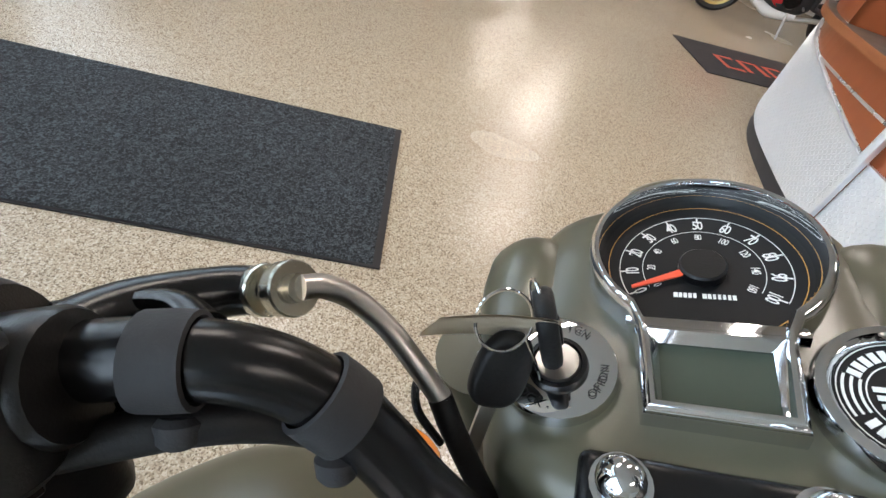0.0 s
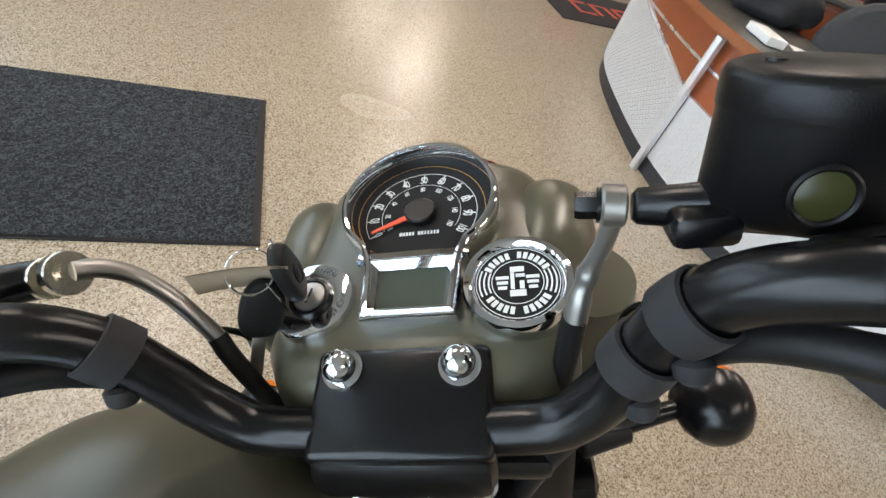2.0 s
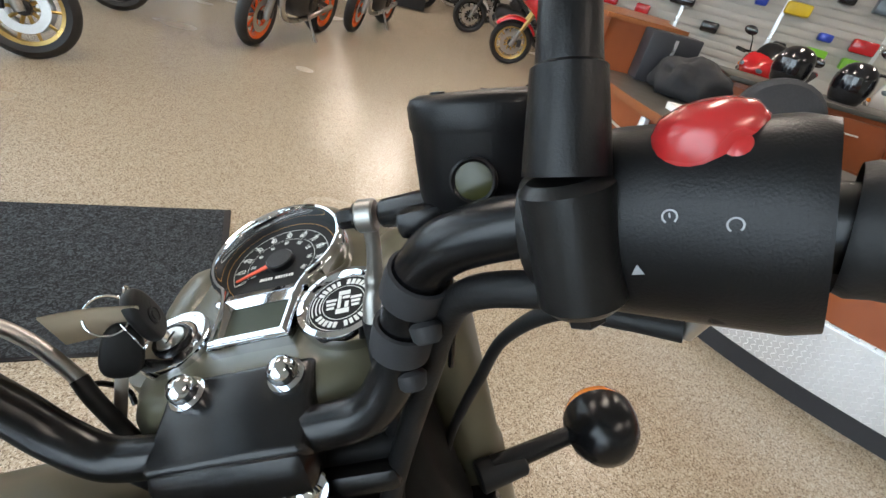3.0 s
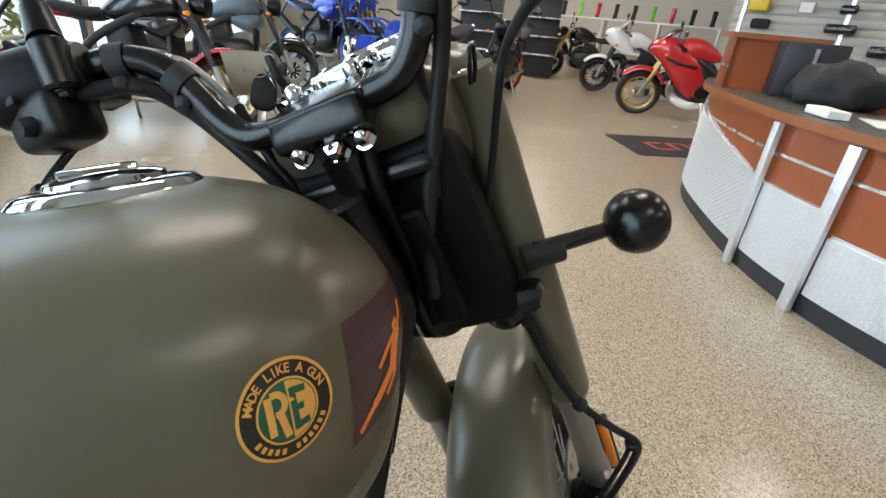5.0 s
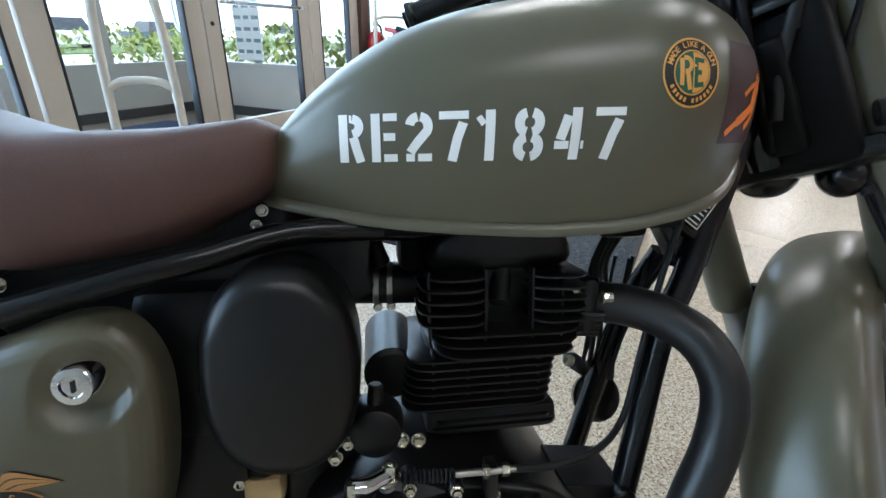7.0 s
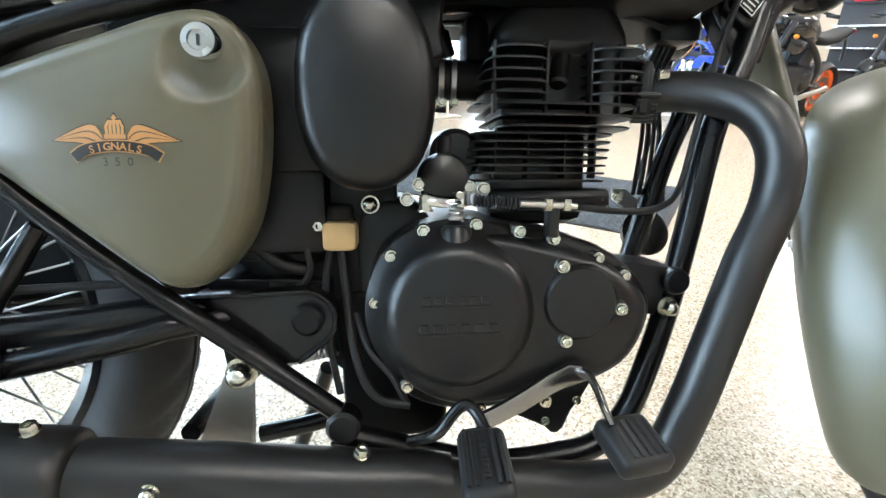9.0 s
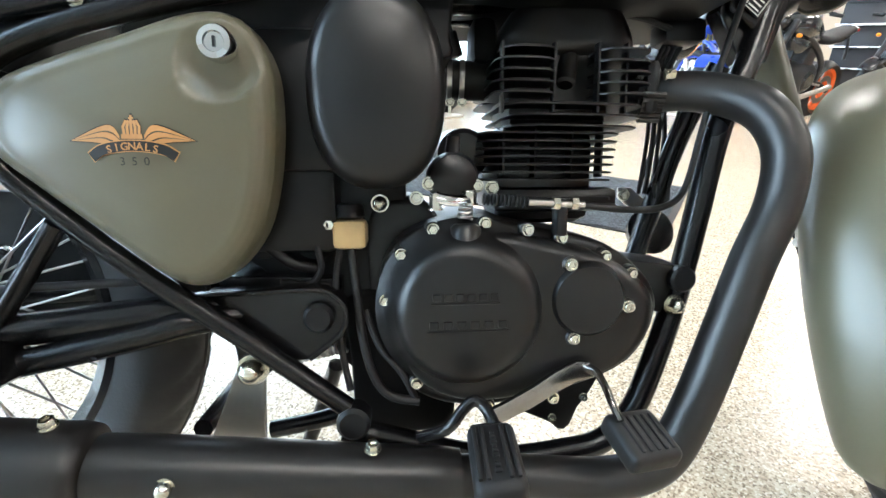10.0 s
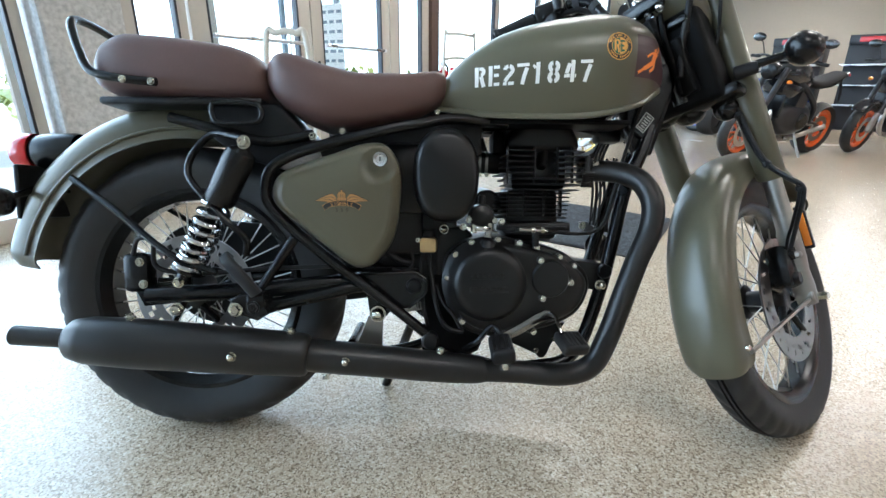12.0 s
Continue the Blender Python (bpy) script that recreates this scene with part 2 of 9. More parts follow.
def bolt(p, d, r, mat, parent, name="bolt", basis=None, head=0.6, domed=False):
    """A hexagon bolt with its washer, a domed nut or a round head with a socket."""
    p, d = Vector(p), Vector(d).normalized()
    bm = rod(p, p + d * r * 0.25, r * 1.25, seg=20)
    m, _ = align(p + d * r * 0.2, p + d)
    if domed == "socket":
        lathe([(r, 0), (r, r * 0.95), (r * 0.9, r * 1.05), (r * 0.6, r * 1.05), (r * 0.52, r * 0.45), (0, r * 0.45)], m, 20, bm)
    elif domed:
        lathe([(r, 0), (r, r * 0.7), (r * 0.92, r * 1.0), (r * 0.65, r * 1.35), (r * 0.3, r * 1.52), (0, r * 1.56)], m, 6 if domed == 6 else 20, bm)
    else:
        lathe([(r, 0), (r, r * head), (r * 0.88, r * head * 1.2), (r * 0.5, r * head * 1.2), (r * 0.45, r * head * 0.9), (0, r * head * 0.9)], m, 6, bm)
    return part(name, bm, mat, parent, basis=basis, smooth=30)


def lettering(text, size, spread=1.0, bold=0.0):
    """Flat triangles of a line of writing, centred, in the x-y plane."""
    cu = bpy.data.curves.new("writing", "FONT")
    cu.body, cu.size, cu.align_x, cu.align_y, cu.offset, cu.resolution_u = text, size, "CENTER", "CENTER", bold, 3
    cu.space_character = spread
    ob = bpy.data.objects.new("writing", cu)
    scene.collection.objects.link(ob)
    me = bpy.data.meshes.new_from_object(ob.evaluated_get(bpy.context.evaluated_depsgraph_get()))
    bm = bmesh.new()
    bm.from_mesh(me)
    bpy.data.objects.remove(ob)
    bpy.data.curves.remove(cu)
    bpy.data.meshes.remove(me)
    return bm


def merge(bm, other, m=None):
    """Adds another bmesh, moved by m."""
    vs = {v: bm.verts.new((m @ v.co) if m else v.co) for v in other.verts}
    for f in other.faces:
        try:
            bm.faces.new([vs[v] for v in f.verts])
        except ValueError:
            pass
    other.free()
    return bm


def ribbon(line, width, bm):
    """A flat stroke along points (u, v) of a plane; quads of even width."""
    p = [Vector((*q, 0)) for q in line]
    rows = []
    for i, q in enumerate(p):
        a, b = p[max(0, i - 1)], p[min(len(p) - 1, i + 1)]
        d = (b - a).normalized()
        n = V(-d.y, d.x, 0) * width / 2
        rows.append((bm.verts.new(q + n), bm.verts.new(q - n)))
    for a, b in zip(rows, rows[1:]):
        bm.faces.new((a[0], a[1], b[1], b[0]))
    return bm


def arc(cx, cy, rx, ry, a0, a1, n=12):
    return [(cx + rx * math.cos(radians(a0 + (a1 - a0) * k / n)), cy + ry * math.sin(radians(a0 + (a1 - a0) * k / n))) for k in range(n + 1)]

# ---- the motorcycle on its side stand ----
LEAN, STEER = 13.8, 37.0
HEAD = V(1.06, 0, 0.95)
AXIS = V(-math.sin(radians(26)), 0, math.cos(radians(26)))
TURN = Matrix.Translation(HEAD) @ Matrix.Rotation(radians(STEER), 4, AXIS) @ Matrix.Translation(-HEAD)
bike = thing("motorcycle", "olive green classic roadster motorcycle leaning on its side stand", "motorcycle", m=pose(0, 0, 0.02, -LEAN))


def fixed(name, bm, mat, label="", parent=None, smooth=40.0):
    return part(name, bm, mat, parent or bike, label, smooth)


def steered(name, bm, mat, label="", parent=None, smooth=40.0):
    """A part that turns with the handlebar; under another steered part it needs no turn of its own."""
    return part(name, bm, mat, parent or bike, label, smooth, None if parent else TURN)


def ywheel(c):
    """A frame at c whose z axis points to the machine's right."""
    return Matrix.Translation(c) @ Matrix.Rotation(radians(90), 4, "X")


# -- wheels --
def tyre_mesh(c, radius, width, rim):
    """A road tyre whose shoulders are cut by slanting grooves."""
    w, h = width / 2, radius - rim
    half = [(rim - 0.004, 0.62), (rim + h * 0.25, 0.86), (rim + h * 0.5, 0.985), (rim + h * 0.66, 0.965), (rim + h * 0.76, 0.89), (rim + h * 0.84, 0.78),
            (rim + h * 0.905, 0.64), (rim + h * 0.95, 0.48), (rim + h * 0.98, 0.32), (radius - 0.001, 0.17), (radius - 0.006, 0.14), (radius - 0.006, 0.07), (radius, 0.04)]
    prof = [(r, -y * w, k) for k, (r, y) in enumerate(half)] + [(r, y * w, k) for k, (r, y) in reversed(list(enumerate(half)))]
    seg, m0 = 240, ywheel(c)
    bm = bmesh.new()
    rings = []
    for q, (r, y, k) in enumerate(prof):
        ring = []
        for i in range(seg):
            cut = 0.0
            if 4 <= k <= 8:
                ph = (i + (8 - k) * 1.0 + (3 if y > 0 else 0)) % 6
                cut = 0.0045 if ph < 1.5 else 0.0
            a = 2 * math.pi * i / seg
            ring.append(bm.verts.new(m0 @ V((r - cut) * math.cos(a), (r - cut) * math.sin(a), y * (1 - cut * 2))))
        rings.append(ring)
    for a, b in zip(rings, rings[1:]):
        for i in range(seg):
            bm.faces.new((a[i], a[(i + 1) % seg], b[(i + 1) % seg], b[i]))
    return bm


def wheel(name, c, radius, width, rim, add, disc_y, disc_r, label):
    hub = add(name, lathe([(0, -0.055), (0.024, -0.055), (0.03, -0.05), (0.045, -0.04), (0.045, -0.032), (0.028, -0.026), (0.026, 0.026), (0.045, 0.032), (0.045, 0.04), (0.03, 0.05), (0.024, 0.055), (0, 0.055)], ywheel(c), 28), ENGINE, label)
    add("tyre", tyre_mesh(c, radius, width, rim), TYRE, "black tyre with block tread", hub)
    rw = width * 0.36
    add("rim", lathe([(rim - 0.022, -rw * 0.55), (rim - 0.004, -rw * 0.98), (rim + 0.006, -rw), (rim + 0.006, -rw * 0.88), (rim - 0.012, -rw * 0.5), (rim - 0.012, rw * 0.5), (rim + 0.006, rw * 0.88), (rim + 0.006, rw), (rim - 0.004, rw * 0.98), (rim - 0.022, rw * 0.55)], ywheel(c), 64, close=True), BLACK, "black spoked rim", hub)
    for k in range(36):
        s = 1 if k % 2 else -1
        a = 2 * math.pi * k / 36
        b = a + (0.42 if (k // 2) % 2 else -0.42)
        p0 = Vector(c) + V(0.042 * math.cos(b), s * 0.036, 0.042 * math.sin(b))
        p1 = Vector(c) + V((rim - 0.018) * math.cos(a), s * 0.008, (rim - 0.018) * math.sin(a))
        add("spoke", rod(p0, p1, 0.0017, seg=6), STEEL, "", hub)
    m = ywheel(Vector(c) + V(0, disc_y, 0))
    bm = bmesh.new()
    seg, r0 = 60, disc_r * 0.62
    rr = [r0, disc_r * 0.74, disc_r * 0.82, disc_r * 0.92, disc_r]
    grid = [[[bm.verts.new(m @ V(r * math.cos(2 * math.pi * i / seg), r * math.sin(2 * math.pi * i / seg), z)) for i in range(seg)] for r in rr] for z in (-0.002, 0.002)]
    for q in range(4):
        for i in range(seg):
            if (q == 1 and i % 3 == 0) or (q == 2 and i % 3 == 1):
                continue
            j = (i + 1) % seg
            for g, flip in ((grid[0], 1), (grid[1], 0)):
                f = (g[q][i], g[q][j], g[q + 1][j], g[q + 1][i])
                bm.faces.new(f[::-1] if flip else f)
    for i in range(seg):
        j = (i + 1) % seg
        bm.faces.new((grid[0][4][i], grid[0][4][j], grid[1][4][j], grid[1][4][i]))
        bm.faces.new((grid[0][0][i], grid[1][0][i], grid[1][0][j], grid[0][0][j]))
    add("brake_disc", bm, DISC, "drilled steel brake disc", hub)
    bm = bmesh.new()
    for k in range(5):
        a = 2 * math.pi * k / 5
        cc = Vector(c) + V(0, disc_y * 0.9, 0)
        rod(cc + V(0.035 * math.cos(a), 0, 0.035 * math.sin(a)), cc + V(r0 * 1.05 * math.cos(a + 0.3), disc_y * 0.1, r0 * 1.05 * math.sin(a + 0.3)), 0.009, 0.007, 10, bm=bm)
    add("disc_carrier", bm, BLACK, "", hub)
    return hub


def add_fixed(name, bm, mat, label="", parent=None):
    return part(name, bm, mat, parent or bike, label)


def add_steered(name, bm, mat, label="", parent=None):
    return steered(name, bm, mat, label, parent)


REAR = V(0.008, 0.03, 0.3225)
FRONT = V(1.405, 0.018, 0.286)
wheel("rear_wheel", REAR, 0.334, 0.118, 0.232, add_fixed, -0.062, 0.132, "rear wheel with black hub")
wheel("front_wheel", FRONT, 0.326, 0.1, 0.243, add_steered, -0.058, 0.15, "front wheel with black hub")


# -- fenders --
def fender(c, a0, a1, r_top, r_edge, half, n=40, grow=0.0):
    """A valanced mudguard about a wheel's centre, with a rolled lip."""
    rings, full, tall = [], half, r_top
    for k in range(n + 1):
        t = k / n
        a = radians(a0 + (a1 - a0) * t)
        e = max(0.0, abs(2 * t - 1) - 0.9) / 0.1
        half, r_top = full * (1 - 0.22 * e ** 2.5), r_edge + (tall - r_edge) * (1 - 0.2 * e ** 2.5)   # ends drawn in
        sec = []
        for s in (1, -1):
            row = []
            for i in range(11):
                q = i / 10
                y = half * math.sin(q * math.pi / 2) ** 0.75
                r = r_edge + (r_top - r_edge) * math.cos(q * math.pi / 2) ** 0.7
                row.append((r, s * y))
            row += [(r_edge - 0.008, s * (half + 0.004)), (r_edge - 0.008, s * (half - 0.002)), (r_edge + 0.004, s * (half - 0.004))]
            sec.append(row)
        inner = [(r - 0.003, y * 0.97) for r, y in sec[1][8:0:-1]] + [(r - 0.003, y * 0.97) for r, y in sec[0][0:9]]
        ring = sec[0][::-1] + sec[1][1:]
        pts = ring + [(r, y) for r, y in inner]
        rings.append([(c[0] + (r + grow * t) * math.cos(a), c[1] + y, c[2] + (r + grow * t) * math.sin(a)) for r, y in pts])
    return loft(rings)


rear_fender = fixed("rear_fender", fender(REAR, 62, 171, 0.432, 0.352, 0.082, 48), OLIVE, "olive rear mudguard with deep sides")
fixed("fender_bead", tube([(REAR[0] + 0.366 * math.cos(radians(a)), REAR[1] - 0.083, REAR[2] + 0.366 * math.sin(radians(a))) for a in range(70, 172, 6)], 0.004, 3, 8), OLIVE, parent=rear_fender)
front_fender = steered("front_fender", fender(FRONT + V(0.016, -0.012, 0), 48, 204, 0.386, 0.328, 0.066, 56), OLIVE, "olive front mudguard with deep sides")
steered("fender_stay", tube([(FRONT[0] + 0.01, FRONT[1] - 0.112, FRONT[2] + 0.004), (FRONT[0] - 0.15, FRONT[1] - 0.098, FRONT[2] - 0.046), (FRONT[0] - 0.305, FRONT[1] - 0.083, FRONT[2] - 0.098)], 0.007, 4, 8, flat=0.6), STEEL, parent=front_fender)
steered("stay_screw", rod((FRONT[0] - 0.312, FRONT[1] - 0.076, FRONT[2] - 0.09), (FRONT[0] - 0.315, FRONT[1] - 0.086, FRONT[2] - 0.09), 0.007, 0.006, 12, 0.002), ZINC, parent=front_fender)
for s in (-1, 1):   # pressed bracket between the mudguard and the fork
    steered("fender_bracket", tube([(FRONT[0] - 0.062, FRONT[1] + s * 0.076, FRONT[2] + 0.318), (FRONT[0] - 0.056, FRONT[1] + s * 0.086, FRONT[2] + 0.29), (FRONT[0] - 0.045, FRONT[1] + s * 0.092, FRONT[2] + 0.25)], 0.012, 4, 10, flat=0.5), BLACK, parent=front_fender)
fixed("fender_stay", tube([(-0.235, -0.054, 0.58), (-0.115, -0.1, 0.508), (0.007, -0.14, 0.424), (0.107, -0.15, 0.384)], 0.0075, 4, 8), BLACK, parent=rear_fender)
fixed("fender_stay", tube([(-0.235, 0.09, 0.575), (-0.115, 0.12, 0.506), (0.007, 0.14, 0.424), (0.107, 0.15, 0.384)], 0.0075, 4, 8), BLACK, parent=rear_fender)

# -- tank --
TX = (0.546, 0.565, 0.6, 0.645, 0.695, 0.755, 0.83, 0.9, 0.955, 1.0, 1.035, 1.065, 1.09)
TTOP = (0.765, 0.79, 0.832, 0.870, 0.900, 0.921, 0.936, 0.944, 0.944, 0.932, 0.908, 0.853, 0.8)
TBOT = (0.738, 0.732, 0.725, 0.716, 0.71, 0.706, 0.703, 0.707, 0.719, 0.734, 0.757, 0.775, 0.79)
TWID = (0.022, 0.05, 0.077, 0.103, 0.128, 0.153, 0.178, 0.195, 0.19, 0.167, 0.139, 0.1, 0.04)


def tank_middle(x):
    """Shifts the tank left of the wheels' line to fit the camera's view, making up for the lean."""
    return 0.0395 * min(1.0, max(0.0, (x - 0.56) / 0.3))


def tank_ring(x):
    top, bot, w = (float(np.interp(x, TX, v)) for v in (TTOP, TBOT, TWID))
    zm = bot + 0.5 * (top - bot)
    taper = float(np.interp(x, (0.92, 0.98), (0.2, 0.13)))
    right = []
    for i in range(17):
        a = i / 16 * math.pi / 2
        right.append((w * math.sin(a) ** 0.77, zm + (top - zm) * math.cos(a) ** 0.84))
    for i in range(1, 9):
        q = i / 8
        right.append((w * (1 - taper * q ** 1.7), zm + (bot + 0.012 - zm) * q))
    e = right[-1][0]
    right += [(e + 0.003, bot + 0.01), (e + 0.005, bot + 0.005), (e + 0.003, bot), (e - 0.008, bot), (e * 0.6, bot + 0.012), (e * 0.25, bot + 0.02)]
    c = tank_middle(x)
    more = float(np.interp(x, (0.62, 0.7, 0.78, 0.85, 0.93, 0.985, 1.02, 1.055), (0, 0.004, 0.011, 0.016, 0.015, 0.012, 0.012, 0.003))) / w   # right flank swelled to fit the camera's view
    return [(x, c - y * (1 + more), z) for y, z in right] + [(x, c + y, z) for y, z in right[::-1][:-1]]


grid_x = [float(v) for v in np.concatenate([np.linspace(0.546, 0.62, 9), np.linspace(0.632, 0.95, 30), np.linspace(0.96, 1.09, 22)])]
sm = [np.array(tank_ring(x)) for x in grid_x]
for _ in range(3):
    sm = [sm[0], *[(a + 2 * b + c) / 4 for a, b, c in zip(sm, sm[1:], sm[2:])], sm[-1]]
tank_bm = loft([[tuple(p) for p in ring] for ring in sm])
tank = fixed("fuel_tank", tank_bm, OLIVE, "olive teardrop fuel tank with stencilled number", smooth=50)


def wrap(bm, host, direction=(0, 1, 0), lift=0.0007, far=0.6):
    """Lays flat marks, given as (x, y=any, z), onto a body along a direction."""
    from mathutils.bvhtree import BVHTree
    me = host.data
    tree = BVHTree.FromPolygons([v.co for v in me.vertices], [p.vertices for p in me.polygons])
    d = Vector(direction).normalized()
    lost = []
    for v in bm.verts:
        hit, n, _, _ = tree.ray_cast(v.co - d * far, d)
        if hit is None:
            lost.append(v)
            continue
        if n.dot(d) > 0:
            n = -n
        v.co = hit + n * lift
    bmesh.ops.delete(bm, geom=lost, context="VERTS")
    return bm


def upright(bm, x, z, tilt=0.0, mirror=1):
    """Turns flat marks of the x-y plane to face the machine's right at (x, z)."""
    m = Matrix.Translation((x, -0.3, z)) @ Matrix.Rotation(radians(-tilt), 4, "Y") @ Matrix.Rotation(radians(90), 4, "X")
    bmesh.ops.transform(bm, matrix=m, verts=bm.verts)
    return bm


def fine(bm, cuts=1):
    bmesh.ops.subdivide_edges(bm, edges=bm.edges, cuts=cuts, use_grid_fill=True)
    return bm


# the stencilled number: strokes in a cell 1 wide and 1.9 high, broken as stencils are
W_ = 0.36
GLYPHS = {
    "R": [[(0.18, 0), (0.18, 0.95), (0.18, 1.9)], [*arc(0.5, 1.42, 0.3, 0.31, 82, -82)], [(0.56, 1.0), (0.68, 0.5), (0.82, 0.0)], [(0.42, 1.72), (0.52, 1.72)]],
    "E": [[(0.18, 0), (0.18, 0.95), (0.18, 1.9)], [(0.46, 1.74), (0.95, 1.74)], [(0.46, 0.98), (0.88, 0.98)], [(0.46, 0.16), (0.95, 0.16)]],
    "2": [[*arc(0.5, 1.35, 0.32, 0.37, 170, 95, 6)], [*arc(0.54, 1.35, 0.3, 0.37, 85, -30, 9), (0.46, 0.75), (0.2, 0.36)], [(0.05, 0.16), (0.36, 0.16)], [(0.48, 0.16), (0.98, 0.16)]],
    "7": [[(0.0, 1.74), (0.98, 1.74)], [(0.8, 1.46), (0.62, 0.9), (0.45, 0.0)]],
    "1": [[(0.55, 0), (0.55, 0.95), (0.55, 1.9)], [(0.14, 1.45), (0.32, 1.58)]],
    "8": [[*arc(0.42, 1.4, 0.26, 0.35, 95, 265)], [*arc(0.58, 1.4, 0.26, 0.35, 85, -85)], [*arc(0.42, 0.5, 0.27, 0.36, 95, 265)], [*arc(0.58, 0.5, 0.27, 0.36, 85, -85)]],
    "4": [[(0.7, 0), (0.7, 0.95), (0.7, 1.9)], [(0.42, 1.62), (0.2, 0.75)], [(0.02, 0.55), (0.5, 0.55)], [(0.9, 0.55), (1.0, 0.55)]],
}
CELLS = (("R", 0.6417, 0.0225), ("E", 0.6695, 0.0235), ("2", 0.698, 0.023), ("7", 0.7263, 0.024), ("1", 0.7548, 0.022), ("8", 0.786, 0.023), ("4", 0.8175, 0.0235), ("7", 0.8483, 0.024))
for ch, x0, wide in CELLS:
    bm = bmesh.new()
    for stroke in GLYPHS[ch]:
        line = []
        for a, b in zip(stroke, stroke[1:]):
            n = 1 if len(stroke) > 5 else 6
            line += [(a[0] + (b[0] - a[0]) * k / n, a[1] + (b[1] - a[1]) * k / n) for k in range(n)]
        line.append(stroke[-1])
        flat_h = abs(stroke[0][1] - stroke[-1][1]) < 0.01 and len(stroke) == 2
        ribbon([(u * wide, v * 0.0214) for u, v in line], 0.0064 if flat_h else 0.0076, bm)
    fixed("stencil_digit" if ch.isdigit() else "stencil_letter", wrap(upright(bm, x0, 0.7732), tank), WHITE, "white stencil paint", tank, 0)

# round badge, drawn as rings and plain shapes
bx, bz = 0.923, 0.8392


def small(bm, k=0.79):
    bmesh.ops.scale(bm, vec=(k * 0.96, k, k), verts=bm.verts)
    return bm


def disc_bm(r0, r1, seg=40, rings=3):
    bm = bmesh.new()
    rows = [[bm.verts.new((r * math.cos(2 * math.pi * i / seg), r * math.sin(2 * math.pi * i / seg), 0)) for i in range(seg)] for r in np.linspace(r0, r1, rings + 1)]
    for a, b in zip(rows, rows[1:]):
        for i in range(seg):
            bm.faces.new((a[i], a[(i + 1) % seg], b[(i + 1) % seg], b[i]))
    if r0 < 0.002:
        bm.faces.new(rows[0][::-1])
    return bm


for name, r0, r1, mat, lift in (("badge_field", 0.001, 0.0335, INK, 0.0006), ("badge_rim", 0.0318, 0.034, GOLD, 0.0011), ("badge_ring", 0.0205, 0.022, GOLD, 0.0011), ("badge_centre", 0.001, 0.0205, GREEN, 0.001)):
    fixed(name, wrap(upright(small(disc_bm(r0, r1)), bx, bz), tank, lift=lift), mat, "", tank, 0)
bm = bmesh.new()
for k, ch in enumerate("MADE LIKE A GUN"):
    a = radians(158 - 136 * k / 14)
    if ch != " ":
        merge(bm, lettering(ch, 0.0082, bold=0.0002), Matrix.Translation((0.027 * math.cos(a), 0.027 * math.sin(a), 0)) @ Matrix.Rotation(a - math.pi / 2, 4, "Z"))
fixed("badge_motto", wrap(upright(small(bm), bx, bz), tank, lift=0.0013), GOLD, "gold lettering on black", tank, 0)
bm = bmesh.new()
for k in range(12):
    if k != 5:
        a = radians(210 + 120 * k / 11)
        merge(bm, box((0.0272 * math.cos(a), 0.0272 * math.sin(a), 0), (0.0001, 0.0001, 0.0001)))
        ribbon([(0.0248 * math.cos(a), 0.0248 * math.sin(a)), (0.0292 * math.cos(a), 0.0292 * math.sin(a))], 0.003, bm)
fixed("badge_bar", wrap(upright(small(bm), bx, bz), tank, lift=0.0013), GOLD, "", tank, 0)
bm = bmesh.new()
ribbon([(-0.0125, -0.0125), (-0.0125, 0.0), (-0.0125, 0.0135)], 0.005, bm)
ribbon(arc(-0.008, 0.0075, 0.0062, 0.0066, 110, -100, 10), 0.0045, bm)
ribbon([(-0.006, 0.001), (-0.0025, -0.0165)], 0.005, bm)
fixed("badge_emblem", wrap(upright(small(bm), bx, bz), tank, lift=0.0014), GOLD, "", tank, 0)
bm = bmesh.new()
rows = [[bm.verts.new((0.0008 + (0.0197 * math.cos(a) - 0.0008) * q, 0.0197 * math.sin(a), 0)) for q in (0.0, 0.25, 0.5, 0.75, 1.0)] for a in np.linspace(-1.5, 1.5, 21)]
for a, b in zip(rows, rows[1:]):
    for i in range(4):
        bm.faces.new((a[i], a[i + 1], b[i + 1], b[i]))
fixed("badge_half", wrap(upright(small(bm), bx, bz), tank, lift=0.0012), GOLD, "", tank, 0)
bm = bmesh.new()
ribbon([(0.0042, -0.0145), (0.0042, 0.0), (0.0042, 0.0145)], 0.0044, bm)
for v, u in ((0.0118, 0.0135), (0.0, 0.0108), (-0.0118, 0.0135)):
    ribbon([(0.004, v), (0.5 * u, v), (u, v * 0.94)], 0.0046, bm)
fixed("badge_emblem", wrap(upright(small(bm), bx, bz), tank, lift=0.0015), GREEN, "", tank, 0)

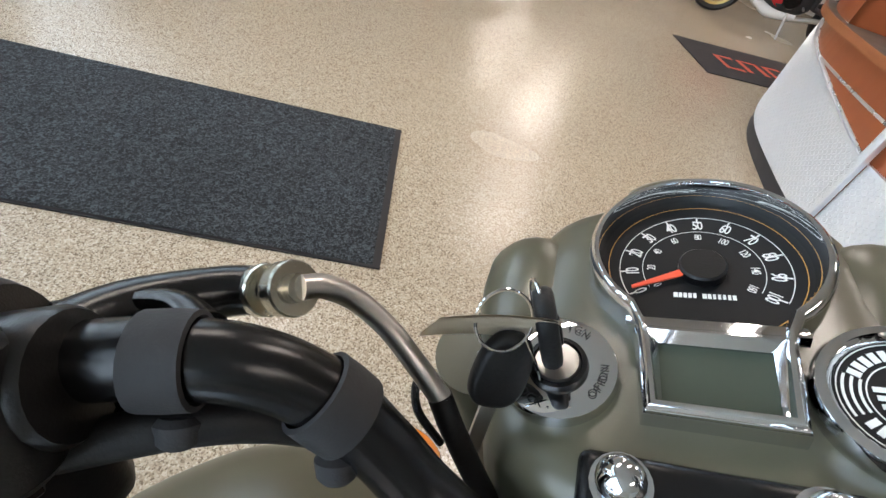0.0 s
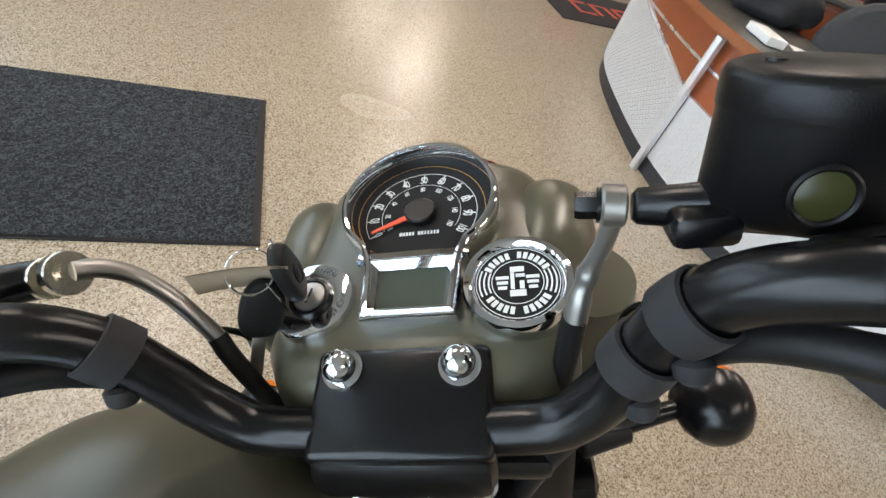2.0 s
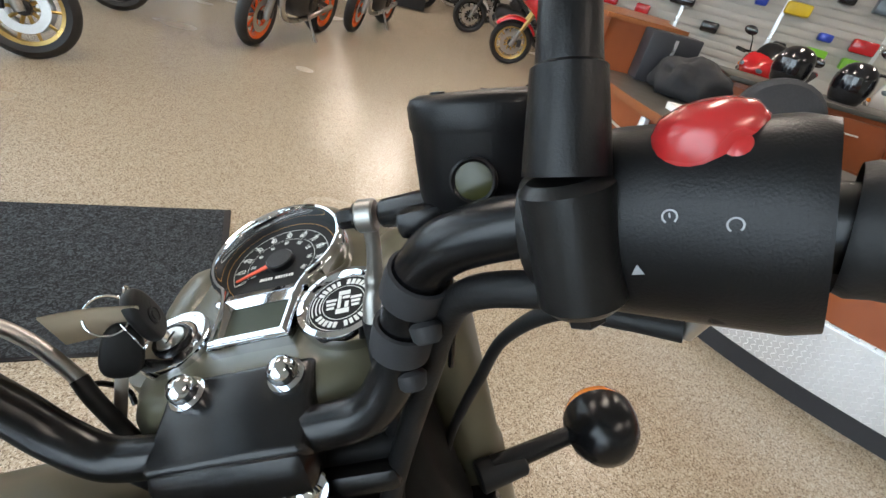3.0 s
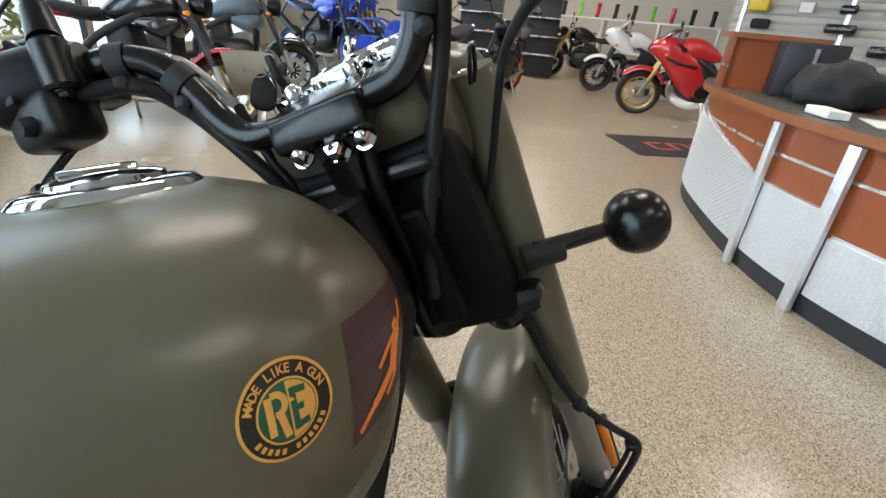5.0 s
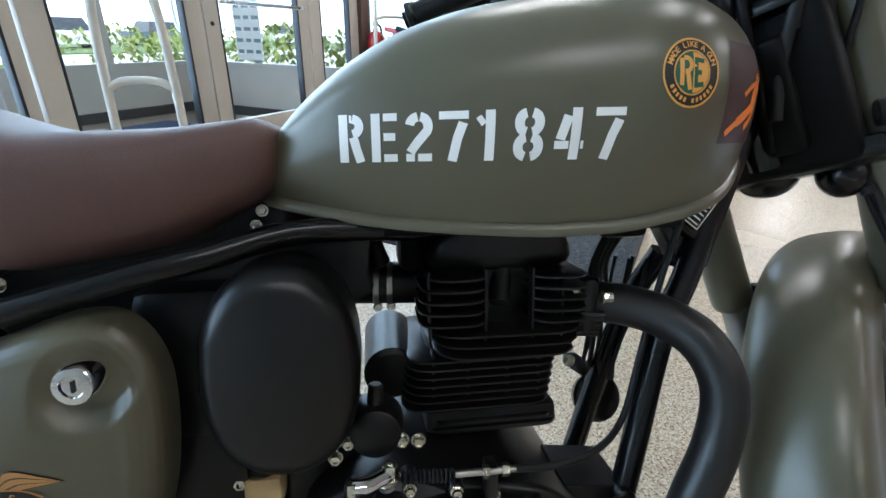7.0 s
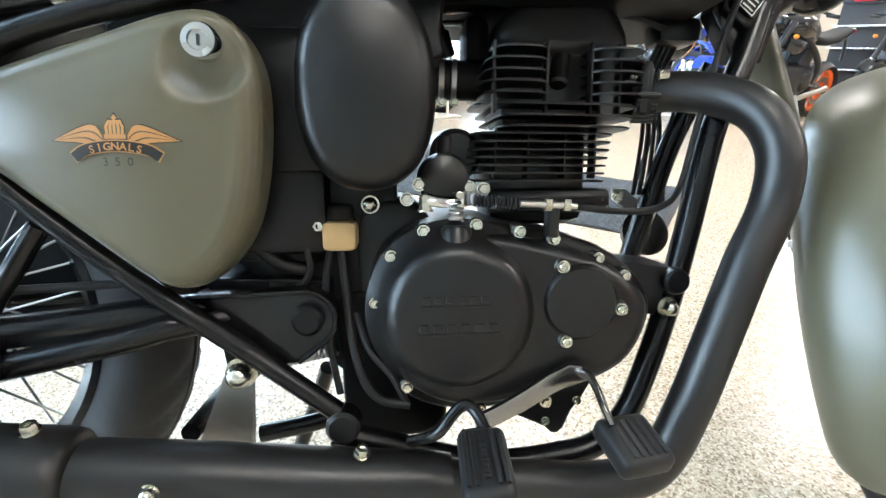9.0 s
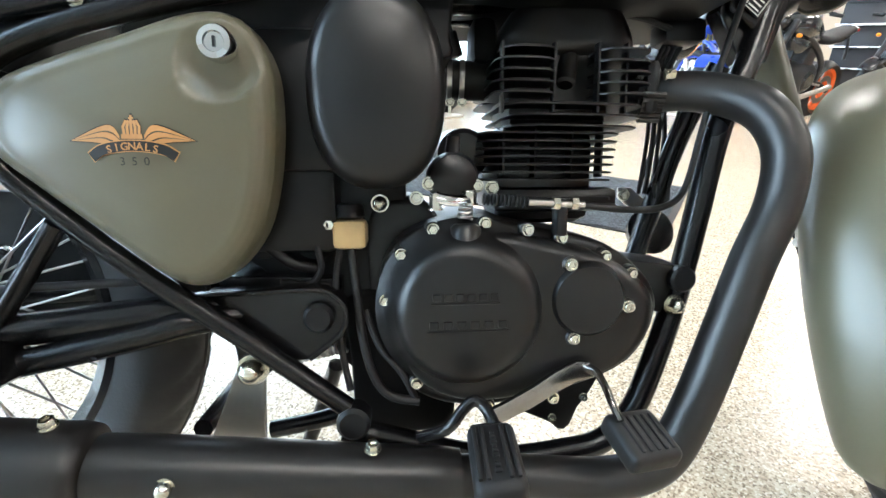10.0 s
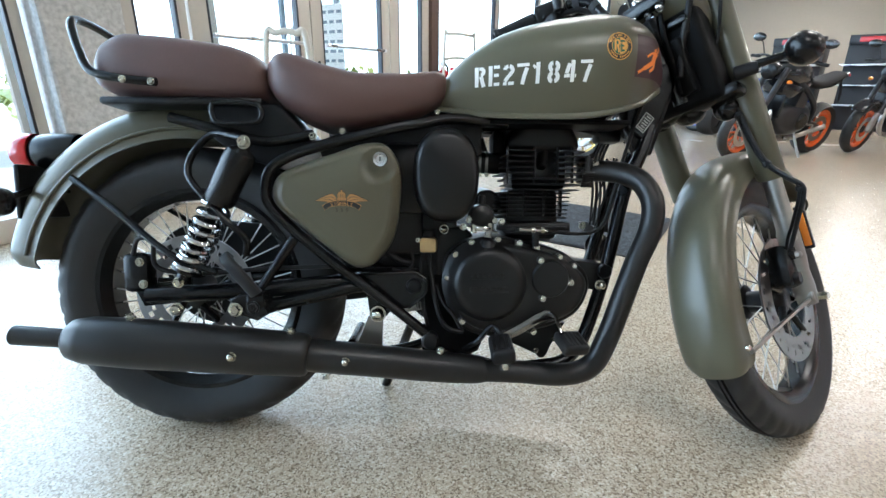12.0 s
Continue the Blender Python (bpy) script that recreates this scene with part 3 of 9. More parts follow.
# maroon panel with a plain orange figure
bm = bmesh.new()
rows = [[bm.verts.new((0.9615 + 0.124 * i / 24 + 0.0025 * j / 12, -0.3, 0.7845 + 0.083 * j / 12 + 0.004 * i / 24)) for i in range(25)] for j in range(13)]
for a, b in zip(rows, rows[1:]):
    for i in range(24):
        bm.faces.new((a[i], a[i + 1], b[i + 1], b[i]))
fixed("side_panel_decal", wrap(bm, tank, lift=0.0006), MAROON, "maroon panel on the tank's nose", tank, 0)
bm = bmesh.new()
for line, w in (([(0.0125, 0.014), (0.0185, 0.0205), (0.0198, 0.0295)], 0.0032), ([(0.0095, 0.0165), (0.0075, 0.0215)], 0.006), ([(0.0115, 0.0145), (0.0045, 0.003), (0.0015, -0.0085)], 0.0088),
                ([(0.009, 0.014), (-0.004, 0.0095), (-0.016, 0.0015)], 0.0034), ([(0.002, -0.0065), (-0.01, -0.0145), (-0.0225, -0.022)], 0.0066), ([(-0.02, -0.0205), (-0.029, -0.026), (-0.0375, -0.0317)], 0.0042),
                ([(0.0045, -0.0075), (0.004, -0.0165), (-0.007, -0.0255)], 0.0042)):
    ribbon([tuple(q[:2]) for q in spline([(*p, 0) for p in line], 5)], w * 1.3, bm)
fixed("figure_decal", wrap(upright(bm, 1.006, 0.8243), tank, lift=0.0012), ORANGE, "orange abstract figure", tank, 0)

# filler cap
fm = Matrix.Translation((0.89, 0.037, 0.9445)) @ Matrix.Rotation(radians(-3), 4, "Y")
cap = fixed("filler_cap", lathe([(0, 0.0115), (0.014, 0.0115), (0.03, 0.0095), (0.036, 0.007), (0.0375, 0.004), (0.043, 0.0035), (0.054, 0.0015), (0.059, -0.004), (0.056, -0.012)], fm @ Matrix.Diagonal((1.06, 1, 1, 1)), 48), CHROME, "chrome filler cap", tank)
fixed("cap_grip", box((-0.004, 0, 0.0125), (0.05, 0.012, 0.006), 0.0025, fm), CHROME, "", tank)

# -- seats --
def cushion(xs, tops, bots, halves, sag=0.0, n=34):
    rings = []
    for k in range(n + 1):
        t = k / n
        x = xs[0] + (xs[-1] - xs[0]) * (0.5 - 0.5 * math.cos(math.pi * t))
        top, bot, w = (float(np.interp(x, xs, v)) for v in (tops, bots, halves))
        e = min(1, math.sqrt(max(0.0, 1 - (2 * t - 1) ** 6)) + 0.25)
        ring = []
        for i in range(28):
            a = 2 * math.pi * i / 28
            ca, sa = math.cos(a), math.sin(a)
            ring.append((x, w * e * math.copysign(abs(ca) ** 0.55, ca), (top + bot) / 2 + (top - bot) / 2 * e * math.copysign(abs(sa) ** 0.62, sa) - sag * (1 - abs(ca)) * (sa > 0)))
        rings.append(ring)
    for _ in range(1):
        arr = [np.array(r) for r in rings]
        arr = [arr[0], *[(a + 2 * b + c) / 4 for a, b, c in zip(arr, arr[1:], arr[2:])], arr[-1]]
        rings = [[tuple(p) for p in r] for r in arr]
    return loft(rings)


seat = fixed("rider_seat", cushion((0.2, 0.225, 0.255, 0.315, 0.391, 0.494, 0.565, 0.585), (0.82, 0.848, 0.848, 0.826, 0.808, 0.812, 0.822, 0.81), (0.77, 0.735, 0.712, 0.688, 0.681, 0.7, 0.738, 0.76), (0.09, 0.125, 0.135, 0.142, 0.138, 0.112, 0.082, 0.06), 0.006), SEAT, "brown leather rider's saddle", smooth=60)
pillion = fixed("pillion_seat", cushion((-0.155, -0.13, -0.09, 0.01, 0.126, 0.18, 0.207), (0.82, 0.862, 0.884, 0.877, 0.862, 0.842, 0.81), (0.77, 0.755, 0.747, 0.742, 0.738, 0.738, 0.75), (0.085, 0.112, 0.122, 0.126, 0.124, 0.118, 0.1), 0.004), SEAT, "brown leather pillion pad", smooth=60)
fixed("seat_base", box((0.03, 0, 0.737), (0.33, 0.21, 0.016), 0.006), PLASTIC, parent=pillion)
grab = fixed("grab_rail", tube([(-0.005, -0.128, 0.768), (-0.07, -0.13, 0.774), (-0.135, -0.122, 0.79), (-0.165, -0.108, 0.835), (-0.192, -0.085, 0.895), (-0.198, -0.04, 0.912), (-0.198, 0.04, 0.912), (-0.192, 0.085, 0.895), (-0.165, 0.108, 0.835), (-0.135, 0.122, 0.79), (-0.07, 0.13, 0.774), (-0.005, 0.128, 0.768)], 0.0085, 6, 12), BLACK, "black tubular grab rail")
for x in (-0.065, -0.01):
    bolt((x, -0.137, 0.771 if x < -0.03 else 0.767), (0, -1, 0), 0.006, ZINC, grab)
fixed("lashing_hook", tube([(0.1, -0.118, 0.729), (0.15, -0.12, 0.732), (0.19, -0.12, 0.727), (0.2, -0.12, 0.71), (0.19, -0.12, 0.693), (0.15, -0.12, 0.688), (0.11, -0.118, 0.69), (0.098, -0.117, 0.71), (0.1, -0.118, 0.729)], 0.006, 5, 10), BLACK)
fixed("side_panel", pillow([(0.075, 0.735), (0.225, 0.735), (0.3, 0.66), (0.22, 0.6), (0.15, 0.62), (0.09, 0.66)], 0.09, -0.095, 0.0, 0.008), PLASTIC)

# broad guard plate and sprocket added to hide the bright floor behind the spokes
fixed("chain_guard", pillow(smooth_outline([(-0.13, 0.38), (-0.11, 0.45), (0.0, 0.482), (0.2, 0.462), (0.45, 0.43), (0.46, 0.3), (0.22, 0.262), (0.02, 0.215), (-0.09, 0.26)], 4), 0.112, 0.1, 0, 0.004), PLASTIC, "black chain guard")
fixed("sprocket", lathe([(0.02, -0.004), (0.085, -0.004), (0.09, 0.0), (0.085, 0.004), (0.02, 0.004)], ywheel(REAR + V(0, 0.085, 0)), 48, close=True), PEDAL, "dark steel sprocket")
rearcal = fixed("rear_caliper", box((-0.088, -0.075, 0.375), (0.055, 0.045, 0.085), 0.012), BLACK, "black rear brake caliper")
fixed("caliper_bracket", pillow([(-0.1, 0.34), (-0.06, 0.35), (0.02, 0.36), (0.02, 0.31), (-0.08, 0.3)], -0.07, -0.082, 0, 0.003), BLACK, "", rearcal)
bolt((-0.075, -0.098, 0.4), (0, -1, 0), 0.0075, ZINC, rearcal)
bolt((-0.07, -0.098, 0.352), (0, -1, 0), 0.0075, ZINC, rearcal)
fixed("caliper_hose", tube([(-0.09, -0.095, 0.415), (-0.07, -0.11, 0.45), (-0.04, -0.11, 0.445), (-0.035, -0.105, 0.39), (0.05, -0.1, 0.375), (0.2, -0.1, 0.385), (0.4, -0.09, 0.39)], 0.005, 6, 10), RUBBER, "", rearcal)
# -- tail --
tail = fixed("tail_lamp", lathe([(0.04, 0), (0.043, 0.01), (0.042, 0.075), (0.036, 0.1), (0.02, 0.1)], align((-0.268, 0.035, 0.645), (-0.43, 0.035, 0.643))[0], 28), BLACK, "round tail lamp in a black housing")
fixed("lens", lathe([(0.042, 0.1), (0.043, 0.105), (0.042, 0.13), (0.036, 0.142), (0.018, 0.148), (0, 0.149)], align((-0.268, 0.035, 0.645), (-0.43, 0.035, 0.643))[0], 28), TAILRED, "red lens", tail)
fixed("plate_holder", box((-0.36, 0.035, 0.55), (0.012, 0.16, 0.12), 0.004, Matrix()), PLASTIC, parent=tail)
for s in (-1, 1):
    stalk = fixed("rear_indicator", rod((-0.35, 0.035 + s * 0.03, 0.56), (-0.325, 0.035 + s * 0.15, 0.535), 0.008, 0.007, 12), BLACK, "rear turn indicator")
    fixed("lamp_body", lathe([(0, -0.03), (0.014, -0.028), (0.026, -0.016), (0.03, 0), (0.028, 0.008)], align((-0.322, 0.035 + s * 0.175, 0.528), (-0.4, 0.035 + s * 0.175, 0.528))[0], 24), BLACK, "", stalk)
    fixed("lens", lathe([(0.028, 0.006), (0.024, 0.016), (0.012, 0.022), (0, 0.024)], align((-0.322, 0.035 + s * 0.175, 0.528), (-0.4, 0.035 + s * 0.175, 0.528))[0], 24), AMBER, "", stalk)

# -- frame --
frame_ob = fixed("frame", tube([(1.105, 0, 0.9), (1.088, 0, 0.78), (1.045, -0.018, 0.65), (1.003, -0.03, 0.56), (0.972, -0.04, 0.43), (0.946, -0.05, 0.335), (0.918, -0.056, 0.25), (0.896, -0.058, 0.198), (0.862, -0.062, 0.163), (0.81, -0.065, 0.15), (0.7, -0.07, 0.15), (0.53, -0.075, 0.2)], 0.0155, 6, 14), BLACK, "black tubular steel frame")
fixed("downtube", tube([(1.05, 0.05, 0.65), (1.02, 0.085, 0.56), (0.985, 0.1, 0.43), (0.955, 0.1, 0.33), (0.925, 0.09, 0.265), (0.86, 0.07, 0.24), (0.7, 0.07, 0.225), (0.53, 0.075, 0.2)], 0.0155, 6, 14), BLACK, parent=frame_ob)
fixed("head_tube", rod((1.085, 0, 0.84), (1.05, 0, 0.914), 0.028, 0.028, 24, 0.004), BLACK, parent=frame_ob)
fixed("gusset_plate", pillow([(1.1, 0.84), (1.115, 0.78), (1.07, 0.64), (1.035, 0.64), (1.0, 0.7), (1.04, 0.8)], 0.012, -0.014, 0, 0.004), BLACK, parent=frame_ob)
fixed("head_gusset", pillow([(1.03, 0.83), (1.1, 0.87), (1.115, 0.8), (1.06, 0.66), (1.01, 0.7), (1.0, 0.76)], 0.022, -0.024, 0, 0.006), BLACK, parent=frame_ob)
fixed("backbone", tube([(1.06, 0, 0.86), (0.95, 0, 0.74), (0.75, 0, 0.72), (0.55, 0, 0.7)], 0.02, 6), BLACK, parent=frame_ob)
plm = Matrix.Translation((1.0445, -0.0265, 0.713)) @ Matrix.Rotation(radians(36.3), 4, "Y")
plate = fixed("data_plate", box((0, 0, 0), (0.024, 0.003, 0.042), 0.0008, plm), PLASTIC, "black data plate with white border", frame_ob)
for c, q in (((0, -0.002, 0.02), (0.023, 0.0008, 0.001)), ((0, -0.002, -0.02), (0.023, 0.0008, 0.001)), ((0.011, -0.002, 0), (0.001, 0.0008, 0.039)), ((-0.011, -0.002, 0), (0.001, 0.0008, 0.039))):
    fixed("border_line", box(c, q, 0, plm), WHITE, "", plate)
for k in range(6):
    fixed("print_bar", box((0.001 * (k % 2), -0.0019, -0.0155 + 0.006 * k), (0.016 - 0.003 * (k % 2), 0.0006, 0.0016), 0, plm), WHITE, "", plate)
for s in (-1, 1):
    fixed("seat_tube", tube([(0.72, s * 0.05, 0.705), (0.6, s * 0.075, 0.71), (0.528, s * 0.1, 0.695), (0.472, s * 0.112, 0.684), (0.373, s * 0.12, 0.659), (0.27, s * 0.12, 0.63), (0.216, s * 0.118, 0.6), (0.2, s * 0.112, 0.555), (0.212, s * 0.11, 0.514), (0.28, s * 0.108, 0.447), (0.359, s * 0.106, 0.381), (0.443, s * 0.102, 0.316), (0.538, s * 0.095, 0.236)], 0.0118, 6, 12), BLACK, parent=frame_ob)
    fixed("strut", rod((0.165, s * 0.105, 0.32), (0.256, s * 0.106, 0.452), 0.0105, seg=12), BLACK, parent=frame_ob)
    fixed("subframe_rail", tube([(0.3, s * 0.1, 0.67), (0.2, s * 0.1, 0.655), (0.12, s * 0.098, 0.675), (0.0, s * 0.09, 0.705)], 0.011, 5, 12), BLACK, parent=frame_ob)
    fixed("pivot_plate", pillow([(0.386, 0.372), (0.5, 0.3755), (0.516, 0.374), (0.53, 0.3665), (0.539, 0.354), (0.5405, 0.339), (0.536, 0.325), (0.528, 0.315), (0.497, 0.292), (0.47, 0.29)], s * 0.055, s * 0.088, 0, 0.004), BLACK, parent=frame_ob)
    fixed("pivot_cap", rod((0.51, s * 0.086, 0.344), (0.51, s * 0.102, 0.344), 0.0175, 0.017, 28, 0.004), PLASTIC, parent=frame_ob)
fixed("plate_rim", tube([(0.39, -0.09, 0.3705), (0.46, -0.09, 0.3728), (0.5, -0.09, 0.3738), (0.516, -0.09, 0.3722), (0.5285, -0.09, 0.365), (0.5375, -0.09, 0.3535), (0.5388, -0.09, 0.339), (0.5345, -0.09, 0.3262), (0.5265, -0.09, 0.3165), (0.497, -0.09, 0.294)], 0.0032, 3, 8), BLACK, parent=frame_ob)
fixed("foot_cap", rod((0.545, -0.08, 0.222), (0.545, -0.112, 0.222), 0.0195, 0.019, 28, 0.004), PLASTIC, parent=frame_ob)
fixed("weld_bead", tube([(1.08, -0.016, 0.77), (1.07, -0.018, 0.72), (1.05, -0.02, 0.67), (1.03, -0.024, 0.62)], 0.004, 5, 8), BLACK, parent=frame_ob)
bolt((0.5625, -0.05, 0.7285), (0, -1, 0.2), 0.0048, ZINC, frame_ob)
bolt((0.556, -0.05, 0.714), (0, -1, 0), 0.0048, ZINC, frame_ob)
bolt((0.298, -0.105, 0.667), (0, -1, 0), 0.007, ZINC, frame_ob)
bolt((0.36, -0.1, 0.678), (0, -1, 0), 0.0055, ZINC, frame_ob)

# -- swinging arm, shock absorbers, stand --
arm = fixed("swingarm", tube([(0.5, -0.03, 0.344), (0.42, -0.058, 0.352), (0.34, -0.086, 0.352), (0.18, -0.094, 0.338), (0.02, -0.098, 0.332), (-0.06, -0.098, 0.328)], 0.0185, 5, 14), BLACK, "black tubular swinging arm")
fixed("arm_brace", tube([(0.43, -0.07, 0.345), (0.37, -0.098, 0.342), (0.32, -0.104, 0.33), (0.18, -0.106, 0.302), (0.12, -0.106, 0.295)], 0.0145, 5, 14), BLACK, parent=arm)
fixed("arm_left", tube([(0.51, 0.08, 0.344), (0.32, 0.09, 0.352), (0.18, 0.094, 0.338), (-0.06, 0.098, 0.328)], 0.017, 5, 14), BLACK, parent=arm)
bolt((0.006, -0.112, 0.3), (0, -1, 0), 0.0115, ZINC, arm, head=0.9)
bolt((0.149, -0.165, 0.31), (0, -1, 0), 0.0115, ZINC, arm, head=0.9)
fixed("footrest_plate", pillow([(0.135, 0.33), (0.165, 0.345), (0.2, 0.33), (0.215, 0.3), (0.19, 0.285), (0.165, 0.295)], -0.1, -0.165, 0, 0.005), BLACK, parent=arm)
for s in (-1, 1):
    top, low = V(0.182, s * 0.165, 0.644), V(0.024, s * 0.125, 0.362)
    d = (low - top).normalized()
    shock = fixed("shock_absorber", rod(top - d * 0.0, low, 0.011, 0.011, 16), BLACK, "shock absorber with a chrome spring")
    fixed("shroud", lathe([(0.012, 0.012), (0.028, 0.02), (0.031, 0.035), (0.031, 0.125), (0.027, 0.135), (0.012, 0.138)], align(top, low)[0], 28), BLACK, "", shock)
    m, n = align(top, low)
    fixed("spring", tube([tuple(m @ V(0.0265 * math.cos(k * 0.6), 0.0265 * math.sin(k * 0.6), 0.14 + (n - 0.175) * k / 76)) for k in range(77)], 0.006, 2, 8), SPRING, "chrome coil spring", shock)
    fixed("spring_seat", lathe([(0.01, n - 0.04), (0.032, n - 0.036), (0.032, n - 0.03), (0.014, n - 0.02), (0.014, n)], m, 24), BLACK, "", shock)
    bolt(top + V(0, s * 0.012, 0), (0, s, 0), 0.0105, ZINC, shock, head=0.9)
    bolt(low + V(0, s * 0.012, 0), (0, s, 0), 0.009, ZINC, shock, head=0.9)
fixed("helmet_hook", tube([(0.17, -0.15, 0.655), (0.1, -0.12, 0.667), (0.062, -0.125, 0.63), (0.052, -0.135, 0.59), (0.075, -0.15, 0.555), (0.132, -0.162, 0.495), (0.17, -0.155, 0.455), (0.165, -0.14, 0.42)], 0.0075, 6, 10), BLACK)
peg = fixed("pillion_footrest", tube([(0.152, -0.217, 0.424), (0.165, -0.222, 0.408), (0.19, -0.222, 0.378), (0.208, -0.215, 0.352)], 0.019, 4, 14, flat=0.55), RUBBER, "folded rubber pillion footrest")
fixed("footrest_hinge", box((0.2, -0.185, 0.335), (0.035, 0.03, 0.03), 0.005), BLACK, "", peg)
bolt((0.197, -0.2, 0.322), (0, -1, 0), 0.0095, ENGINE, peg)
stand = fixed("side_stand", tube([(0.5, 0.085, 0.215), (0.47, 0.13, 0.13), (0.43, 0.165, 0.03), (0.42, 0.17, 0.0)], 0.012, 5, 12), BLACK, "black side stand")
fixed("stand_foot", rod((0.42, 0.171, 0.0), (0.422, 0.172, -0.043), 0.022, 0.03, 16), BLACK, "", stand)
cs = fixed("centre_stand", pillow([(0.402, 0.318), (0.462, 0.312), (0.456, 0.28), (0.434, 0.256), (0.41, 0.262)], -0.045, -0.06, 0, 0.003), BLACK, "folded centre stand")
fixed("stand_plate", pillow([(0.406, 0.272), (0.44, 0.272), (0.436, 0.185), (0.37, 0.185), (0.388, 0.225)], -0.062, -0.068, 0, 0.002), ALU, "", cs)
fixed("stand_crossbar", rod((0.37, -0.08, 0.21), (0.37, 0.08, 0.21), 0.011, seg=12), BLACK, "", cs)
fixed("return_spring", tube([(0.46 + 0.072 * k / 90, -0.03 + 0.0085 * math.cos(k * 0.9), 0.274 + 0.014 * k / 90 + 0.0085 * math.sin(k * 0.9)) for k in range(91)], 0.002, 2, 6), STEEL, "", cs)
bolt((0.428, -0.07, 0.277), (0, -1, 0), 0.0145, ZINC, cs, domed=True)

# -- side cover and air box --
cover_line = smooth_outline([(0.218, 0.555), (0.236, 0.588), (0.29, 0.611), (0.348, 0.63), (0.414, 0.651), (0.455, 0.646), (0.479, 0.61), (0.484, 0.56), (0.478, 0.495), (0.462, 0.44), (0.43, 0.4), (0.4, 0.389), (0.37, 0.4), (0.32, 0.44), (0.26, 0.49), (0.225, 0.522)], 4)
cover_bm = pillow(cover_line, -0.09, -0.148, 0.012, 0.03, 6)
bmesh.ops.subdivide_edges(cover_bm, edges=cover_bm.edges, cuts=3, use_grid_fill=True)
for v in cover_bm.verts:
    q = math.hypot(v.co.x - 0.44, v.co.z - 0.6035) / 0.037
    if v.co.y < -0.12 and q < 1:
        e = (1 - q * q)
        v.co.y += 0.0125 * min(1.0, e * 1.7) * (0.55 + 0.45 * min(1, max(0, (0.62 - v.co.z) / 0.03)))
sidecover = fixed("side_cover", cover_bm, OLIVE, "olive triangular side cover with crest", smooth=60)
fixed("lock", lathe([(0.015, -0.004), (0.0155, 0.012), (0.014, 0.015), (0.009, 0.0155), (0.008, 0.0135), (0, 0.0135)], Matrix.Translation((0.445, -0.155, 0.614)) @ Matrix.Rotation(radians(90), 4, "X"), 28), CHROME, "chrome lock", sidecover)
fixed("keyhole", box((0.445, -0.169, 0.614), (0.0022, 0.002, 0.009)), INK, "", sidecover)
cx, cz = 0.366, 0.532
bm = bmesh.new()
for s in (-1, 1):
    up = spline([(s * 0.0105, 0.004, 0), (s * 0.0165, 0.0125, 0), (s * 0.027, 0.0115, 0), (s * 0.052, -0.0005, 0)], 7)
    low = spline([(s * 0.0105, -0.008, 0), (s * 0.019, -0.0075, 0), (s * 0.028, -0.0035, 0), (s * 0.052, -0.0012, 0)], 7)
    for a, b, c, d in zip(up, up[1:], low[1:], low):
        for q in range(3):   # three rows of feathers with fine gaps
            f0, f1 = q / 3 + 0.04, (q + 1) / 3 - 0.03
            qs = [np.array(a[:2]) * (1 - f0) + np.array(d[:2]) * f0, np.array(b[:2]) * (1 - f0) + np.array(c[:2]) * f0, np.array(b[:2]) * (1 - f1) + np.array(c[:2]) * f1, np.array(a[:2]) * (1 - f1) + np.array(d[:2]) * f1]
            bm.faces.new([bm.verts.new((*p, 0)) for p in qs])
for x in (-0.007, -0.0035, 0, 0.0035, 0.007):
    ribbon([(x * 0.9, 0.004), (x, 0.011), (x * 0.6, 0.0165)], 0.0024, bm)
ribbon([(-0.009, 0.0025), (0.009, 0.0025)], 0.004, bm)
ribbon([(0, 0.015), (0, 0.021)], 0.002, bm)
ribbon([(-0.002, 0.0185), (0.002, 0.0185)], 0.002, bm)
rim = bm.copy()
bmesh.ops.scale(rim, vec=(1.045, 1.1, 1), verts=rim.verts)
for v in rim.verts:
    v.co.y -= 0.0004
fixed("crest_outline", wrap(upright(rim, cx, cz), sidecover, lift=0.0005), INK, "", sidecover, 0)
wings = fixed("winged_crest", wrap(upright(bm, cx, cz), sidecover, lift=0.0011), CREST, "orange-gold winged crest", sidecover, 0)
tagged(wings, kind="stuff")
bm = bmesh.new()
ribbon([tuple(q[:2]) for q in spline([(-0.036, -0.0155, 0), (-0.024, -0.0085, 0), (0, -0.0055, 0), (0.024, -0.0085, 0), (0.036, -0.0155, 0)], 6)], 0.0088, bm)
edge = bm.copy()
bmesh.ops.scale(edge, vec=(1.03, 1.0, 1), verts=edge.verts)
for k, v in enumerate(edge.verts):
    v.co.y += 0.0009 if k % 2 == 0 else -0.0009
fixed("scroll_edge", wrap(upright(edge, cx, cz), sidecover, lift=0.0014), CREST, "", sidecover, 0)
fixed("crest_scroll", wrap(upright(bm, cx, cz), sidecover, lift=0.0019), INK, "", sidecover, 0)
bm = bmesh.new()
for k, ch in enumerate("SIGNALS"):
    x = -0.0195 + 0.0065 * k
    merge(bm, lettering(ch, 0.0092, bold=0.0002), Matrix.Translation((x, -0.0062 - 0.006 * (x / 0.022) ** 2 * 0.55, 0)) @ Matrix.Rotation(-x * 12, 4, "Z"))
fixed("crest_writing", wrap(upright(bm, cx, cz), sidecover, lift=0.0027), CREST, "", sidecover, 0)
bm = bmesh.new()
for k, ch in enumerate("350"):
    merge(bm, lettering(ch, 0.0105), Matrix.Translation((-0.0105 + 0.0105 * k, -0.0195, 0)))
fixed("capacity_writing", wrap(upright(bm, cx, cz), sidecover, lift=0.0006), INK, "", sidecover, 0)

